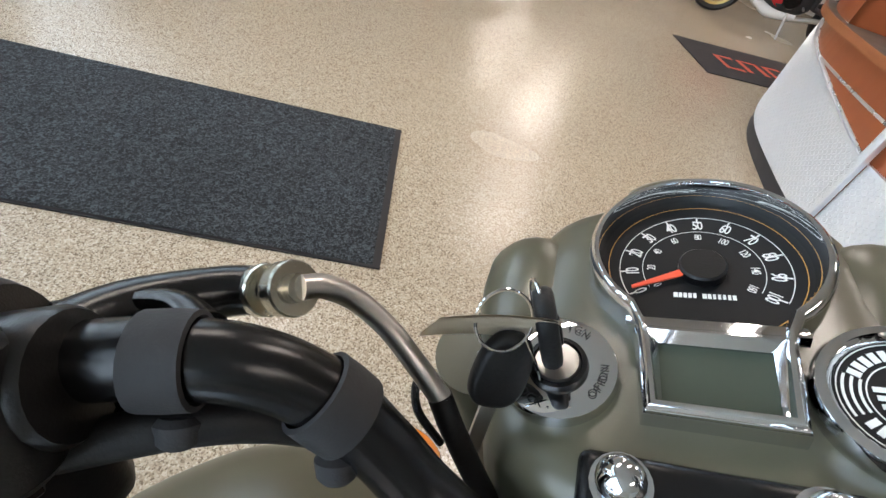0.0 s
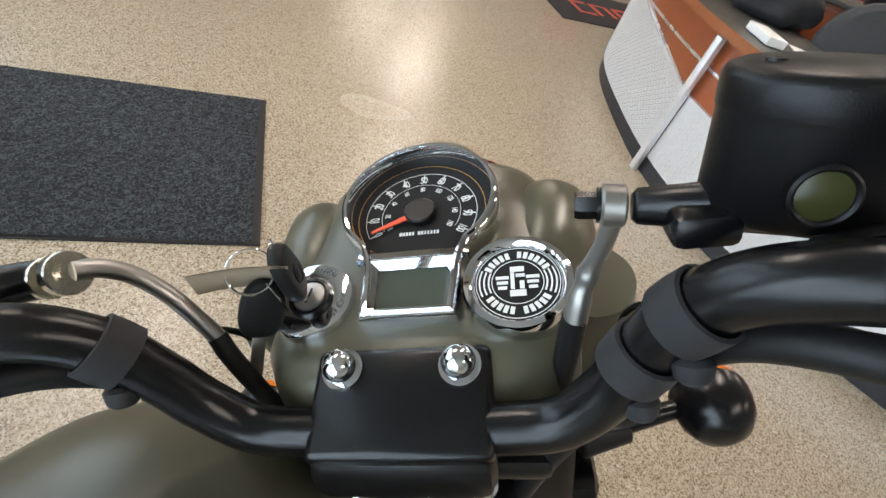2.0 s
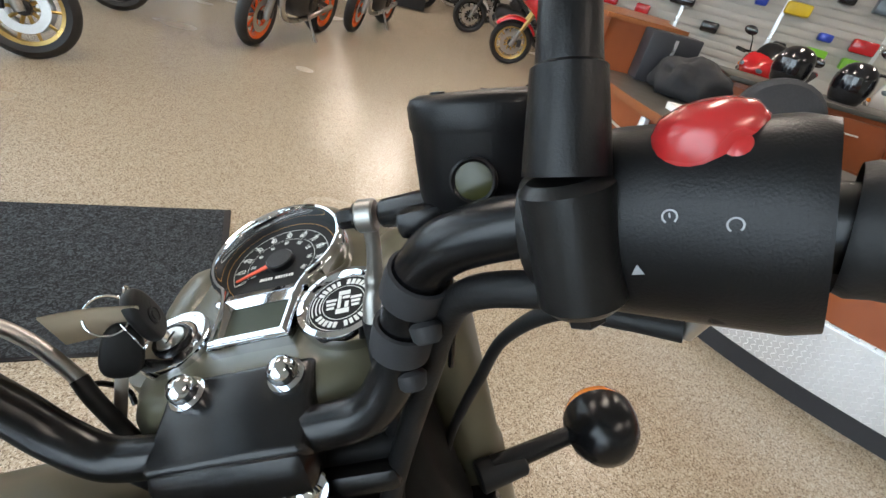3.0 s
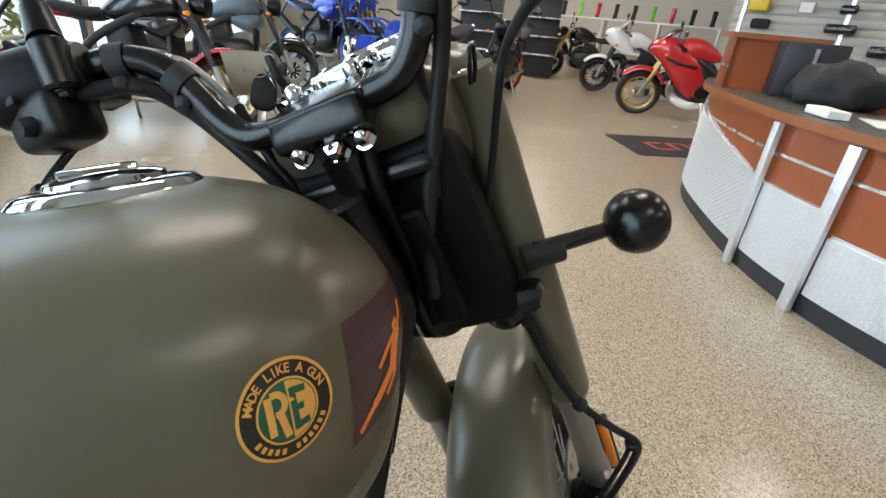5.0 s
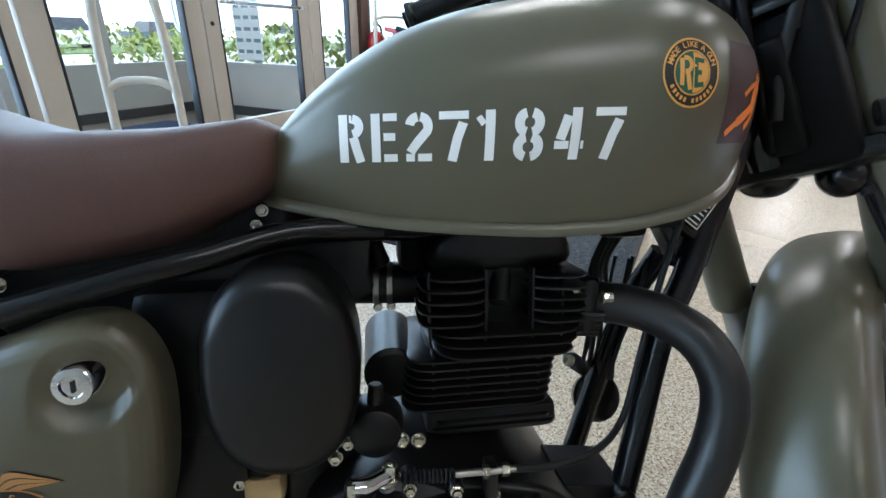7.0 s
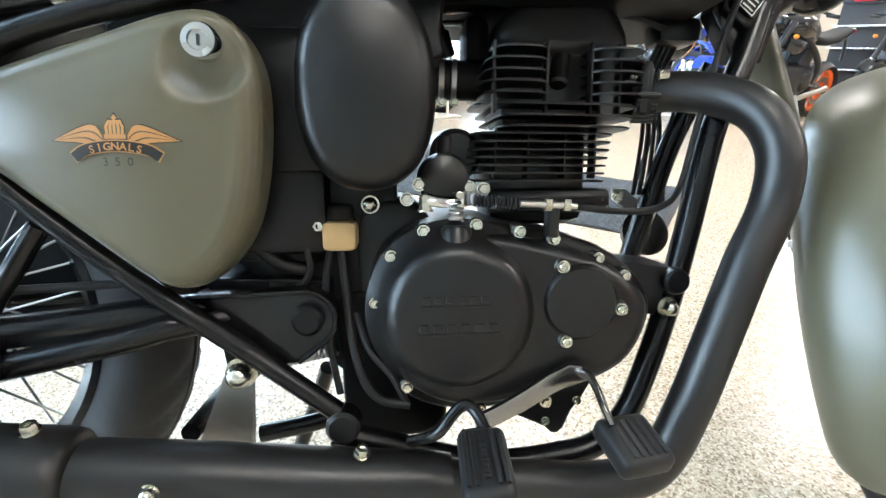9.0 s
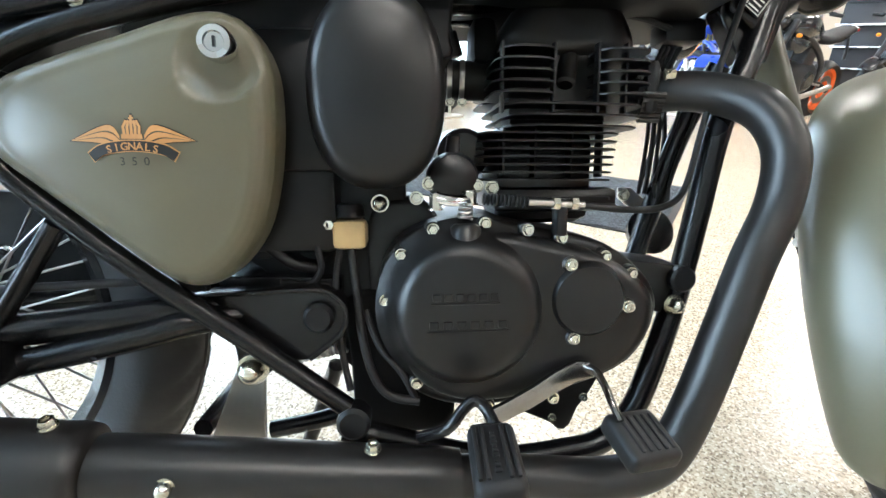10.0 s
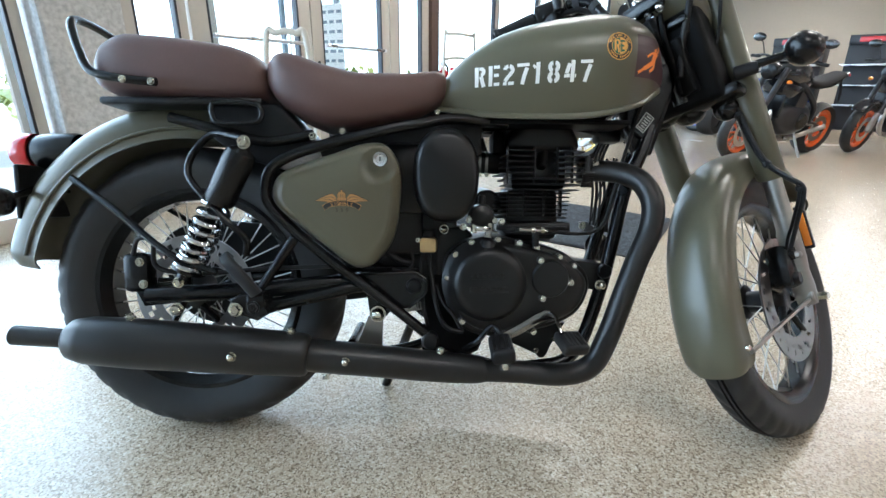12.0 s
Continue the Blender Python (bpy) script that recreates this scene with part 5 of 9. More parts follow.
pedal = fixed("brake_pedal", loft([[(x, y + 0.001, z + 0.005 - w), (x, y + 0.0075, z + 0.005 - w), (x, y + 0.009, z + 0.005), (x, y + 0.0075, z + 0.005 + w), (x, y + 0.001, z + 0.005 + w), (x, y, z + 0.005)] for x, y, z, w in ((0.69, -0.136, 0.228, 0.009), (0.716, -0.134, 0.238, 0.0105), (0.745, -0.132, 0.252, 0.0115), (0.772, -0.13, 0.268, 0.012), (0.794, -0.1285, 0.278, 0.0115), (0.807, -0.129, 0.279, 0.0095), (0.813, -0.1295, 0.277, 0.006))]), PEDAL, "polished steel brake pedal", smooth=50)
fixed("pedal_shank", tube([(0.806, -0.124, 0.285, 0.0085), (0.812, -0.138, 0.286, 0.008), (0.812, -0.161, 0.281, 0.0068), (0.81, -0.186, 0.272, 0.0064), (0.812, -0.2, 0.262, 0.0064)], 0.0065, 5, 12, flat=0.6), PEDAL, "", pedal)
pedm = axes((0.832, -0.2075, 0.2545), (0.975, 0.215, -0.03), (-0.195, 0.9, 0.37))
fixed("pedal_pad", box((0, 0, -0.011), (0.057, 0.058, 0.024), 0.008, pedm, seg=4), RUBBER, "ribbed rubber pad", pedal)
for k in range(5):
    fixed("pad_rib", box((-0.015 + 0.0085 * k, -0.001, 0.0012), (0.0042, 0.041, 0.004), 0.0012, pedm), RUBBER, "", pedal)
fixed("sump_lug", pillow([(0.72, 0.235), (0.745, 0.19), (0.788, 0.17), (0.802, 0.163), (0.811, 0.154), (0.82, 0.153), (0.828, 0.16), (0.838, 0.185), (0.853, 0.205), (0.872, 0.24)], 0.02, -0.022, 0, 0.004), ENGINE, "", engine)
for x, z in ((0.8026, 0.172), (0.845, 0.2)):
    bolt((x, -0.021, z), (0, -1, 0), 0.0048, ZINC, engine, domed="socket")
bolt((0.722, -0.064, 0.2346), (0, -1, 0.1), 0.0115, ENGINE, engine, domed=6)

# -- front fork --
for s in (-1, 1):
    top, low, ax = V(1.152, s * 0.107, 1.0), V(1.332, 0.0215 + s * 0.1045, 0.572), V(FRONT.x - 0.012, FRONT.y + s * 0.1, FRONT.z + 0.004)
    m, n = align(top, low)
    leg = steered("fork_leg", lathe([(0.0, 0.0), (0.027, 0.0), (0.0285, 0.012), (0.0285, n * 0.45), (0.0315, n * 0.47), (0.0315, n - 0.012), (0.0295, n - 0.003), (0.026, n), (0.02, n - 0.004)], m, 32), OLIVE, "olive shrouded front fork leg")
    m, n = align(low + (top - low) * 0.03, ax)
    steered("slider", lathe([(0.0, 0), (0.0205, 0), (0.0205, n * 0.45), (0.0235, n * 0.5), (0.0235, n * 0.7), (0.021, n * 0.8), (0.024, n * 0.93), (0.02, n + 0.02), (0, n + 0.022)], m, 28), ALU, "bare metal fork slider", leg)
    rm = align(low + (ax - low) * 0.28 + V(0.03, s * 0.026, 0), low + (ax - low) * 0.62 + V(0.034, s * 0.026, 0))[0]
    steered("reflector_back", box((0, 0, 0.045), (0.02, 0.014, 0.104), 0.003, rm), PLASTIC, "", leg)
    steered("reflector", box((0, s * 0.006, 0.045), (0.015, 0.01, 0.088), 0.0025, rm), AMBER, "amber reflector", leg)
    steered("axle_clamp", rod(ax + V(0.0, -s * 0.016, 0), ax + V(0.0, s * 0.02, 0), 0.022, 0.02, 20, 0.003), ALU, "", leg)
    steered("axle_nut", rod(ax + V(0.012, s * 0.014, -0.004), ax + V(0.012, s * 0.04, -0.004), 0.011, 0.009, 6), ZINC, "", leg)
    for k in (0.52, 0.66):
        steered("pinch_boss", rod(low + (ax - low) * k + V(-0.012, s * 0.012, 0), low + (ax - low) * k + V(-0.034, s * 0.016, -0.002), 0.009, 0.0075, 14, 0.002), ALU, "", leg)
yoke = steered("lower_yoke", box((1.185, 0, 0.758), (0.055, 0.23, 0.03), 0.012, Matrix()), BLACK, "black fork yoke")
steered("stem", rod((1.14, 0, 0.76), (1.06, 0, 0.95), 0.02, seg=20), BLACK, "", yoke)
SHR = Matrix.Translation((1.135, 0, 0.85)) @ Matrix.Rotation(radians(-20), 4, "Y")
# filling blocks of the headstock, its shade painted in by their near-black colour
steered("headstock_cover", box((0.012, 0, 0), (0.07, 0.18, 0.215), 0.014, SHR, seg=3), SHADEBLACK, "", yoke)
steered("wire_guard", box((-0.035, -0.03, -0.01), (0.03, 0.04, 0.13), 0.007, SHR, seg=3), SHADEBLACK, "", yoke)
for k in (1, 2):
    steered("loom", tube([(1.06, -0.055 + 0.03 * k, 0.95), (1.07 - 0.01 * (k % 2), -0.06 + 0.035 * k, 0.9), (1.09, -0.05 + 0.03 * k, 0.83), (1.11, -0.045 + 0.03 * k, 0.77)], 0.0055, 6, 10), SHADEBLACK, "", yoke)
for c, r in (((1.203, 0.016, 0.757), (0.037, 0.038, 0.031)), ((1.228, -0.056, 0.741), (0.03, 0.028, 0.03)), ((1.19, 0.085, 0.76), (0.03, 0.03, 0.026))):
    steered("yoke_lobe", ball(c, r), BLACK, "", yoke)
for p in ((1.177, -0.066, 0.894), (1.207, -0.08, 0.792)):
    bolt(p, (-0.8, -0.6, 0), 0.0055, ZINC, yoke)
caliper = steered("brake_caliper", box((1.345, -0.062, 0.36), (0.062, 0.05, 0.1), 0.014, Matrix()), BLACK, "black front brake caliper")
for z in (0.33, 0.39):
    steered("caliper_piston", rod((1.345, -0.08, z), (1.345, -0.095, z), 0.016, 0.015, 20, 0.003), BLACK, "", caliper)
    bolt((1.365, -0.088, z + 0.012), (0, -1, 0), 0.006, ZINC, caliper, basis=TURN)
caliper.matrix_basis = TURN
for ob in caliper.children:
    ob.matrix_basis = Matrix()
HOSE = [(1.1, -0.02, 0.82), (1.15, -0.045, 0.785), (1.2, -0.068, 0.75), (1.2306, -0.08, 0.722), (1.238, -0.09, 0.66), (1.249, -0.107, 0.594), (1.256, -0.138, 0.55), (1.2625, -0.159, 0.525), (1.272, -0.154, 0.5), (1.296, -0.125, 0.45), (1.322, -0.095, 0.4)]
hose = steered("brake_hose", tube(HOSE, 0.0048, 7, 10), RUBBER, "black brake hose")
steered("sensor_wire", tube([(x + 0.004, y + 0.009, z + 0.004) for x, y, z in HOSE[3:]] + [(1.36, -0.07, 0.34)], 0.0034, 7, 8), RUBBER, "thin black sensor wire")
for k in (3, 5, 7):
    (x, y, z), (u, v, w) = HOSE[k], HOSE[k + 1]
    steered("hose_clip", rod(V(x + 0.002, y + 0.004, z), V(x + 0.002, y + 0.004, z) + (V(u, v, w) - V(x, y, z)).normalized() * 0.012, 0.0095, 0.0095, 14, 0.002), RUBBER, "", hose)
for ob in hose.children:
    ob.matrix_basis = Matrix()

# -- nacelle, lamp and dashboard --
DASH = Matrix.Translation((1.1685, -0.0025, 1.0535)) @ Matrix.Rotation(radians(-21.6), 4, "Y") @ Matrix.Rotation(radians(-90), 4, "Z")


def nacelle_ring(x):
    w = float(np.interp(x, (1.062, 1.075, 1.1, 1.135, 1.18, 1.22, 1.26, 1.275), (0.05, 0.078, 0.094, 0.098, 0.096, 0.094, 0.09, 0.084)))
    top = float(np.interp(x, (1.062, 1.075, 1.1, 1.2, 1.24, 1.275), (1.004, 1.012, 1.02, 1.049, 1.055, 1.042)))
    bot = float(np.interp(x, (1.062, 1.1, 1.15, 1.2, 1.275), (0.965, 0.93, 0.9, 0.885, 0.875)))
    zc = (top + bot) / 2
    ring = []
    for i in range(36):
        a = 2 * math.pi * i / 36
        ca, sa = math.cos(a), math.sin(a)
        ring.append((x, w * math.copysign(abs(ca) ** 0.62, ca), zc + (top - bot) / 2 * math.copysign(abs(sa) ** 0.55, sa)))
    return ring


nac = steered("headlamp_nacelle", loft([nacelle_ring(x) for x in np.linspace(1.062, 1.275, 30)]), OLIVE, "olive headlamp nacelle", smooth=60)
steered("headlamp_rim", lathe([(0.087, 0), (0.093, 0.006), (0.093, 0.014), (0.086, 0.02), (0.08, 0.014)], align((1.265, 0, 0.957), (1.4, 0, 0.945))[0], 40), CHROME, "chrome rim", nac)
steered("headlamp_lens", lathe([(0.081, 0.014), (0.06, 0.026), (0.03, 0.033), (0, 0.035)], align((1.265, 0, 0.957), (1.4, 0, 0.945))[0], 36), CARD, "", nac)
steered("peak", ball((1.25, 0, 1.056), (0.024, 0.034, 0.013)), OLIVE, "", nac, 60)
for s in (-1, 1):
    steered("pilot_pod", loft([[(1.135 + 0.088 * t, s * (0.079 + 0.007 * t) + r * math.cos(a), 1.0 + 0.014 * t + r * 0.95 * math.sin(a)) for a in np.linspace(0, 2 * math.pi, 25)[:-1]] for t, r in ((0, 0.006), (0.08, 0.018), (0.22, 0.0265), (0.45, 0.0315), (0.7, 0.033), (0.9, 0.0325), (1.0, 0.029))]), OLIVE, "", nac, 60)
    steered("hose_loop", tube([(1.105, s * 0.118, 0.975), (1.1, s * 0.125, 1.0), (1.112, s * 0.128, 1.008), (1.125, s * 0.122, 0.992), (1.122, s * 0.118, 0.98)], 0.0022, 6, 8), BLACK, "", nac)


for y in (-1, 1):
    PORT = align((1.147, y * 0.108, 0.992), (1.08, y * 0.17, 1.06))[0]
    steered("lamp_port", lathe([(0.0095, -0.006), (0.0098, 0.002), (0.008, 0.0032), (0.0068, 0.002), (0.0066, -0.003)], PORT, 24), CHROME, "", nac)
    steered("port_hole", lathe([(0.0067, -0.001), (0, -0.001)], PORT, 20), INK, "", nac)
R_, TONG, LOW, UP_ = 0.0515, 0.0275, 0.0825, 0.0055


def outline(off):
    pts = []
    r = R_ + off
    for k in range(49):
        a = radians(-140 + 280 * k / 48)
        pts.append((r * math.sin(a), UP_ + r * math.cos(a)))
    t = TONG + off
    return pts + [(t + 0.0025, -0.042), (t + 0.001, -0.05), (t - 0.001, -LOW - off), (-t + 0.001, -LOW - off), (-t - 0.001, -0.05), (-t - 0.0025, -0.042)]


def bezel(offs):
    bm = bmesh.new()
    rows = [[bm.verts.new(DASH @ V(x, y, z)) for x, y in outline(o)] for o, z in offs]
    n = len(rows[0])
    for a, b in zip(rows, rows[1:]):
        for i in range(n):
            bm.faces.new((a[i], a[(i + 1) % n], b[(i + 1) % n], b[i]))
    return bm


clock = steered("speedometer", bezel([(0.001, -0.02), (0.0005, 0.002), (-0.0005, 0.0055), (-0.0025, 0.0072), (-0.0042, 0.0068), (-0.0055, 0.003), (-0.006, -0.0065)]), CHROME, "round speedometer in a chrome keyhole bezel", smooth=50)
steered("dial_face", lathe([(0.0462, -0.006), (0, -0.006)], DASH @ Matrix.Translation((0, UP_, 0)), 48), DIAL, "matt black dial", clock)
ring_bm = lathe([(0.0425, -0.0052), (0.0422, -0.0052)], DASH @ Matrix.Translation((0, 0.002, 0)), 64)
steered("dial_ring", ring_bm, GOLD, "", clock)


def on_dial(a_deg, r, z=-0.0056):
    a = radians(a_deg)
    return V(r * math.cos(a), r * math.sin(a), z)


def dial_angle(v):
    return 209 - 238 * v / 100


bm = bmesh.new()
for v in range(0, 101, 10):
    a = dial_angle(v)
    n = 0.0033 if v % 10 == 0 else 0.0018
    w = 0.0007 if v % 10 == 0 else 0.0004
    m = DASH @ Matrix.Rotation(radians(a), 4, "Z") @ Matrix.Translation((0.0365 - n / 2, 0, -0.0056))
    bmesh.ops.create_cube(bm, size=1, matrix=m @ Matrix.Diagonal((n, w, 0.0002, 1)))
for r, w in ((0.0368, 0.0004), (0.0262, 0.0003)):
    vs = [[bm.verts.new(DASH @ on_dial(dial_angle(v), q)) for v in np.linspace(0, 100, 60)] for q in (r, r + w)]
    for i in range(59):
        bm.faces.new((vs[0][i], vs[1][i], vs[1][i + 1], vs[0][i + 1]))
for v in range(0, 101, 10):
    a = dial_angle(v)
    q = on_dial(a, 0.0308)
    merge(bm, lettering(str(v), 0.0076 if v < 100 else 0.0068, 0.85, 0.0001), DASH @ Matrix.Translation(q) @ Matrix.Rotation(radians(a - 90), 4, "Z") @ Matrix.Diagonal((0.72, 1.15, 1, 1)))
for v in range(0, 161, 20):
    a = dial_angle(v / 1.609)
    q = on_dial(a, 0.0222)
    merge(bm, lettering(str(v), 0.005, 0.85, 0.00003), DASH @ Matrix.Translation(q) @ Matrix.Rotation(radians(a - 90), 4, "Z") @ Matrix.Diagonal((0.72, 1.1, 1, 1)))
for k, w in enumerate((0.0018, 0.0015, 0.0015, 0.0015, 0.0013, 0.0, 0.0018, 0.0015, 0.0012, 0.0012, 0.0012, 0.0012, 0.0015)):
    if w:
        box((-0.012 + 0.002 * k, -0.0165, -0.0056), (w, 0.0027, 0.0002), 0, DASH, bm)
steered("dial_print", bm, DIALWHITE, "white dial numbers", clock, 0)
na = dial_angle(1.5)
steered("needle", loft([[DASH @ (Matrix.Rotation(radians(na), 4, "Z") @ V(x, y * w, z)) for y, z in ((-1, -0.004), (1, -0.004), (1, -0.003), (-1, -0.003))] for x, w in ((0.004, 0.0021), (0.02, 0.0014), (0.0345, 0.0007))]), NEEDLE, "orange-red needle", clock, 0)
steered("needle_hub", lathe([(0.0105, -0.006), (0.0105, -0.002), (0.0095, -0.001), (0, -0.0008)], DASH, 32), PLASTIC, "", clock)
# cross bar and frame round the small display
steered("cross_bar", loft([[DASH @ V(x, y, z) for y, z in ((-0.0365, -0.004), (-0.0372, 0.003), (-0.0435, 0.0055), (-0.0445, 0.0005))] for x in (-0.0335, 0.0335)]), CHROME, "", clock, 0)


def slope_frame(x0, x1, y0, y1, w, zo, zi):
    """Four mitred bars round a window, sloping inwards."""
    bm = bmesh.new()
    o = [(x0, y0), (x1, y0), (x1 + 0.0015, y1), (x0 - 0.0015, y1)]
    n = [(x0 + w, y0 + w), (x1 - w, y0 + w), (x1 - w + 0.001, y1 - w), (x0 + w - 0.001, y1 - w)]
    k = [(a * 0.6 + b * 0.4, c * 0.6 + d * 0.4) for (a, c), (b, d) in zip(o, n)]
    loops = [[bm.verts.new(DASH @ V(x, y, z)) for x, y in q] for q, z in ((o, -0.006), (o, zo - 0.001), (k, zo), (n, zi), (n, -0.004))]
    for a, b in zip(loops, loops[1:]):
        for i in range(4):
            bm.faces.new((a[i], a[(i + 1) % 4], b[(i + 1) % 4], b[i]))
    return bm


steered("display_frame", slope_frame(-0.0258, 0.0258, -0.0825, -0.043, 0.0062, 0.0062, 0.0015), CHROME, "", clock, 0)
steered("display", box((0, -0.0625, -0.0008), (0.044, 0.032, 0.002), 0, DASH), LCD, "blank grey-green display", clock)

# round emblem pod and ignition switch
POD = DASH @ Matrix.Translation((0.0598, -0.064, -0.0025)) @ Matrix.Diagonal((0.96, 0.96, 1, 1))
pod = steered("emblem_pod", lathe([(0.0295, -0.014), (0.031, -0.002), (0.0318, 0.004), (0.0305, 0.0075), (0.027, 0.0082), (0.0245, 0.0062), (0.024, 0.004)], POD, 44), CHROME, "round chrome pod with an emblem")
steered("emblem_field", lathe([(0.0245, 0.0046), (0, 0.0046)], POD, 40), DIAL, "", pod)
bm = bmesh.new()
for r0, r1 in ((0.0232, 0.0237), (0.0142, 0.0147)):
    lathe([(r0, 0.005), (r1, 0.005)], POD, 44, bm)
for a0, n in ((150, 12), (215, 11)):
    for k in range(n):
        if k == 5:
            continue
        a = a0 - 120 * k / (n - 1) if a0 == 150 else a0 + 110 * k / (n - 1)
        m = POD @ Matrix.Rotation(radians(a), 4, "Z") @ Matrix.Translation((0.0187, 0, 0.0049))
        bmesh.ops.create_cube(bm, size=1, matrix=m @ Matrix.Diagonal((0.0045, 0.0024, 0.0003, 1)))
for s in (-1, 1):
    for k in range(3):
        vs = [[bm.verts.new(POD @ V(s * q * math.cos(radians(a)), q * math.sin(radians(a)), 0.005)) for a in range(-24, 25, 6)] for q in (0.0158 + 0.0026 * k, 0.0168 + 0.0026 * k)]
        for i in range(8):
            bm.faces.new((vs[0][i], vs[0][i + 1], vs[1][i + 1], vs[1][i]))
    for k in range(3):
        box((s * 0.0085, 0.003 - 0.0034 * k, 0.005), (0.0075 - 0.0012 * k, 0.002, 0.0003), 0, POD, bm)
box((0, -0.0075, 0.005), (0.009, 0.004, 0.0003), 0, POD, bm)
box((0, 0.0085, 0.005), (0.008, 0.0035, 0.0003), 0, POD, bm)
box((-0.0028, 0.0008, 0.005), (0.0022, 0.011, 0.0003), 0, POD, bm)
box((0.0016, 0.0042, 0.005), (0.005, 0.0022, 0.0003), 0, POD, bm)
box((0.0024, -0.0022, 0.005), (0.0026, 0.0052, 0.0003), 0, POD, bm)
steered("emblem_print", bm, DIALWHITE, "silver emblem in plain shapes", pod, 0)
IGN = DASH @ Matrix.Translation((-0.0605, -0.0635, -0.0045)) @ Matrix.Diagonal((1.08, 1.08, 1, 1))
ign = steered("ignition_switch", lathe([(0.0225, -0.016), (0.0237, 0.0), (0.0228, 0.0032), (0.0215, 0.0036), (0.0135, 0.0036), (0.0115, 0.0034)], IGN, 40), CHROME, "chrome ignition switch surround")
steered("switch_ring", lathe([(0.0122, 0.0036), (0.0116, 0.0062), (0.0098, 0.0066), (0.009, 0.004)], IGN, 32), BLACK, "", ign)
steered("barrel_face", lathe([(0.0092, 0.005), (0.0085, 0.0066), (0, 0.0068)], IGN, 28), STEEL, "", ign)
steered("key_slot", box((0, 0, 0.0069), (0.0012, 0.009, 0.0006), 0, IGN @ Matrix.Rotation(radians(-12), 4, "Z")), INK, "", ign)
bm = bmesh.new()
for word, a0, step in (("IGN", 80, -11), ("ON", -12, 12), ("OFF", -38, 10), ("LOCK", -140, 11)):
    for k, ch in enumerate(word):
        a = a0 + step * k
        m = IGN @ Matrix.Rotation(radians(a), 4, "Z") @ Matrix.Translation((0.0182, 0, 0.0047)) @ Matrix.Rotation(radians(90 if step > 0 else -90), 4, "Z")
        merge(bm, lettering(ch, 0.0046), m)
steered("switch_writing", bm, INK, "", ign, 0)
# key, ring, spare key and clear tag
def key_frame(c, up, face):
    """A frame at c: y along the face's normal, z along the key's length."""
    z = Vector(up).normalized()
    y = (Vector(face) - z * Vector(face).dot(z)).normalized()
    x = y.cross(z)
    return Matrix.Translation(c) @ Matrix((x, y, z)).transposed().to_4x4()


def key_head(m, hgt, wid, thick):
    ring = [(wid / 2 * math.copysign(abs(math.cos(a)) ** 0.75, math.cos(a)) * (1 - 0.12 * math.sin(a)), hgt / 2 * math.copysign(abs(math.sin(a)) ** 0.8, math.sin(a))) for a in np.linspace(0, 2 * math.pi, 33)[:-1]]
    return loft([[m @ V(x * k, y, z * k) for x, z in ring] for k, y in ((0.8, -thick / 2), (0.93, -thick * 0.42), (1.0, -thick * 0.2), (1.0, thick * 0.2), (0.93, thick * 0.42), (0.8, thick / 2))])


KN = DASH.to_3x3() @ V(0, 0, 1)
K1 = key_frame((1.1, 0.06, 1.0545), KN, (0.23, -0.97, 0.09))
key = steered("key", box((0, 0, -0.027), (0.008, 0.0022, 0.022), 0.0005, K1), STEEL, "black headed ignition key with a spare on a ring")
steered("key_head", key_head(K1, 0.038, 0.0255, 0.0085), RUBBER, "black key head", key, 50)
steered("key_emblem", lathe([(0.0062, 0.0), (0.0062, 0.0008), (0.0052, 0.0012), (0.0048, 0.0006), (0.0034, 0.0006), (0.003, 0.0012), (0, 0.0012)], K1 @ Matrix.Translation((0, 0.0042, -0.003)) @ Matrix.Rotation(radians(-90), 4, "X"), 24), RUBBER, "", key)
K2 = key_frame((1.092, 0.078, 1.037), (0.01, -0.019, 0.05), (-0.6, -0.6, 0.4))
steered("spare_head", key_head(K2, 0.036, 0.0245, 0.0085), RUBBER, "black key head", key, 50)
steered("spare_blade", box((0, 0, -0.034), (0.0075, 0.002, 0.034), 0.0005, K2), STEEL, "", key)
for c, r, nv in (((1.09, 0.0745, 1.062), 0.0122, (-0.55, -0.5, 0.65)), ((1.1, 0.064, 1.066), 0.0085, (-0.3, 0.8, 0.4))):
    rm = key_frame(c, (0.2, 0.1, 1), nv)
    steered("key_ring", tube([tuple(rm @ V(r * math.cos(a), 0, r * math.sin(a))) for a in np.linspace(0, 2 * math.pi, 29)], 0.0007, 2, 8), CHROME, "", key)
steered("wire_tie", tube([(1.087, 0.066, 1.056), (1.088, 0.063, 1.045), (1.09, 0.062, 1.036)], 0.0006, 3, 6), CHROME, "", key)
# tag laid mostly along the camera's sight line, so it shows nearly edge-on
t0, t1, sight_dir = V(1.064, 0.0895, 1.0775), V(1.089, 0.052, 1.064), V(0.62, 0.509, -0.598)
bm = bmesh.new()
quads = [[t0.lerp(t1, u) + sight_dir * (0.05 * v) + V(0, 0, 0.002 * math.sin(math.pi * u)) for u in np.linspace(0, 1, 6)] for v in np.linspace(0, 1, 7)]
out = (t1 - t0).cross(sight_dir).normalized() * 0.0004
for sg in (1, -1):
    vs = [[bm.verts.new(p + out * sg) for p in row] for row in quads]
    for ra, rb in zip(vs, vs[1:]):
        for i in range(5):
            bm.faces.new((ra[i], ra[i + 1], rb[i + 1], rb[i]) if sg > 0 else (rb[i], rb[i + 1], ra[i + 1], ra[i]))
steered("tag", bm, TAG, "worn tan plastic tag", key)

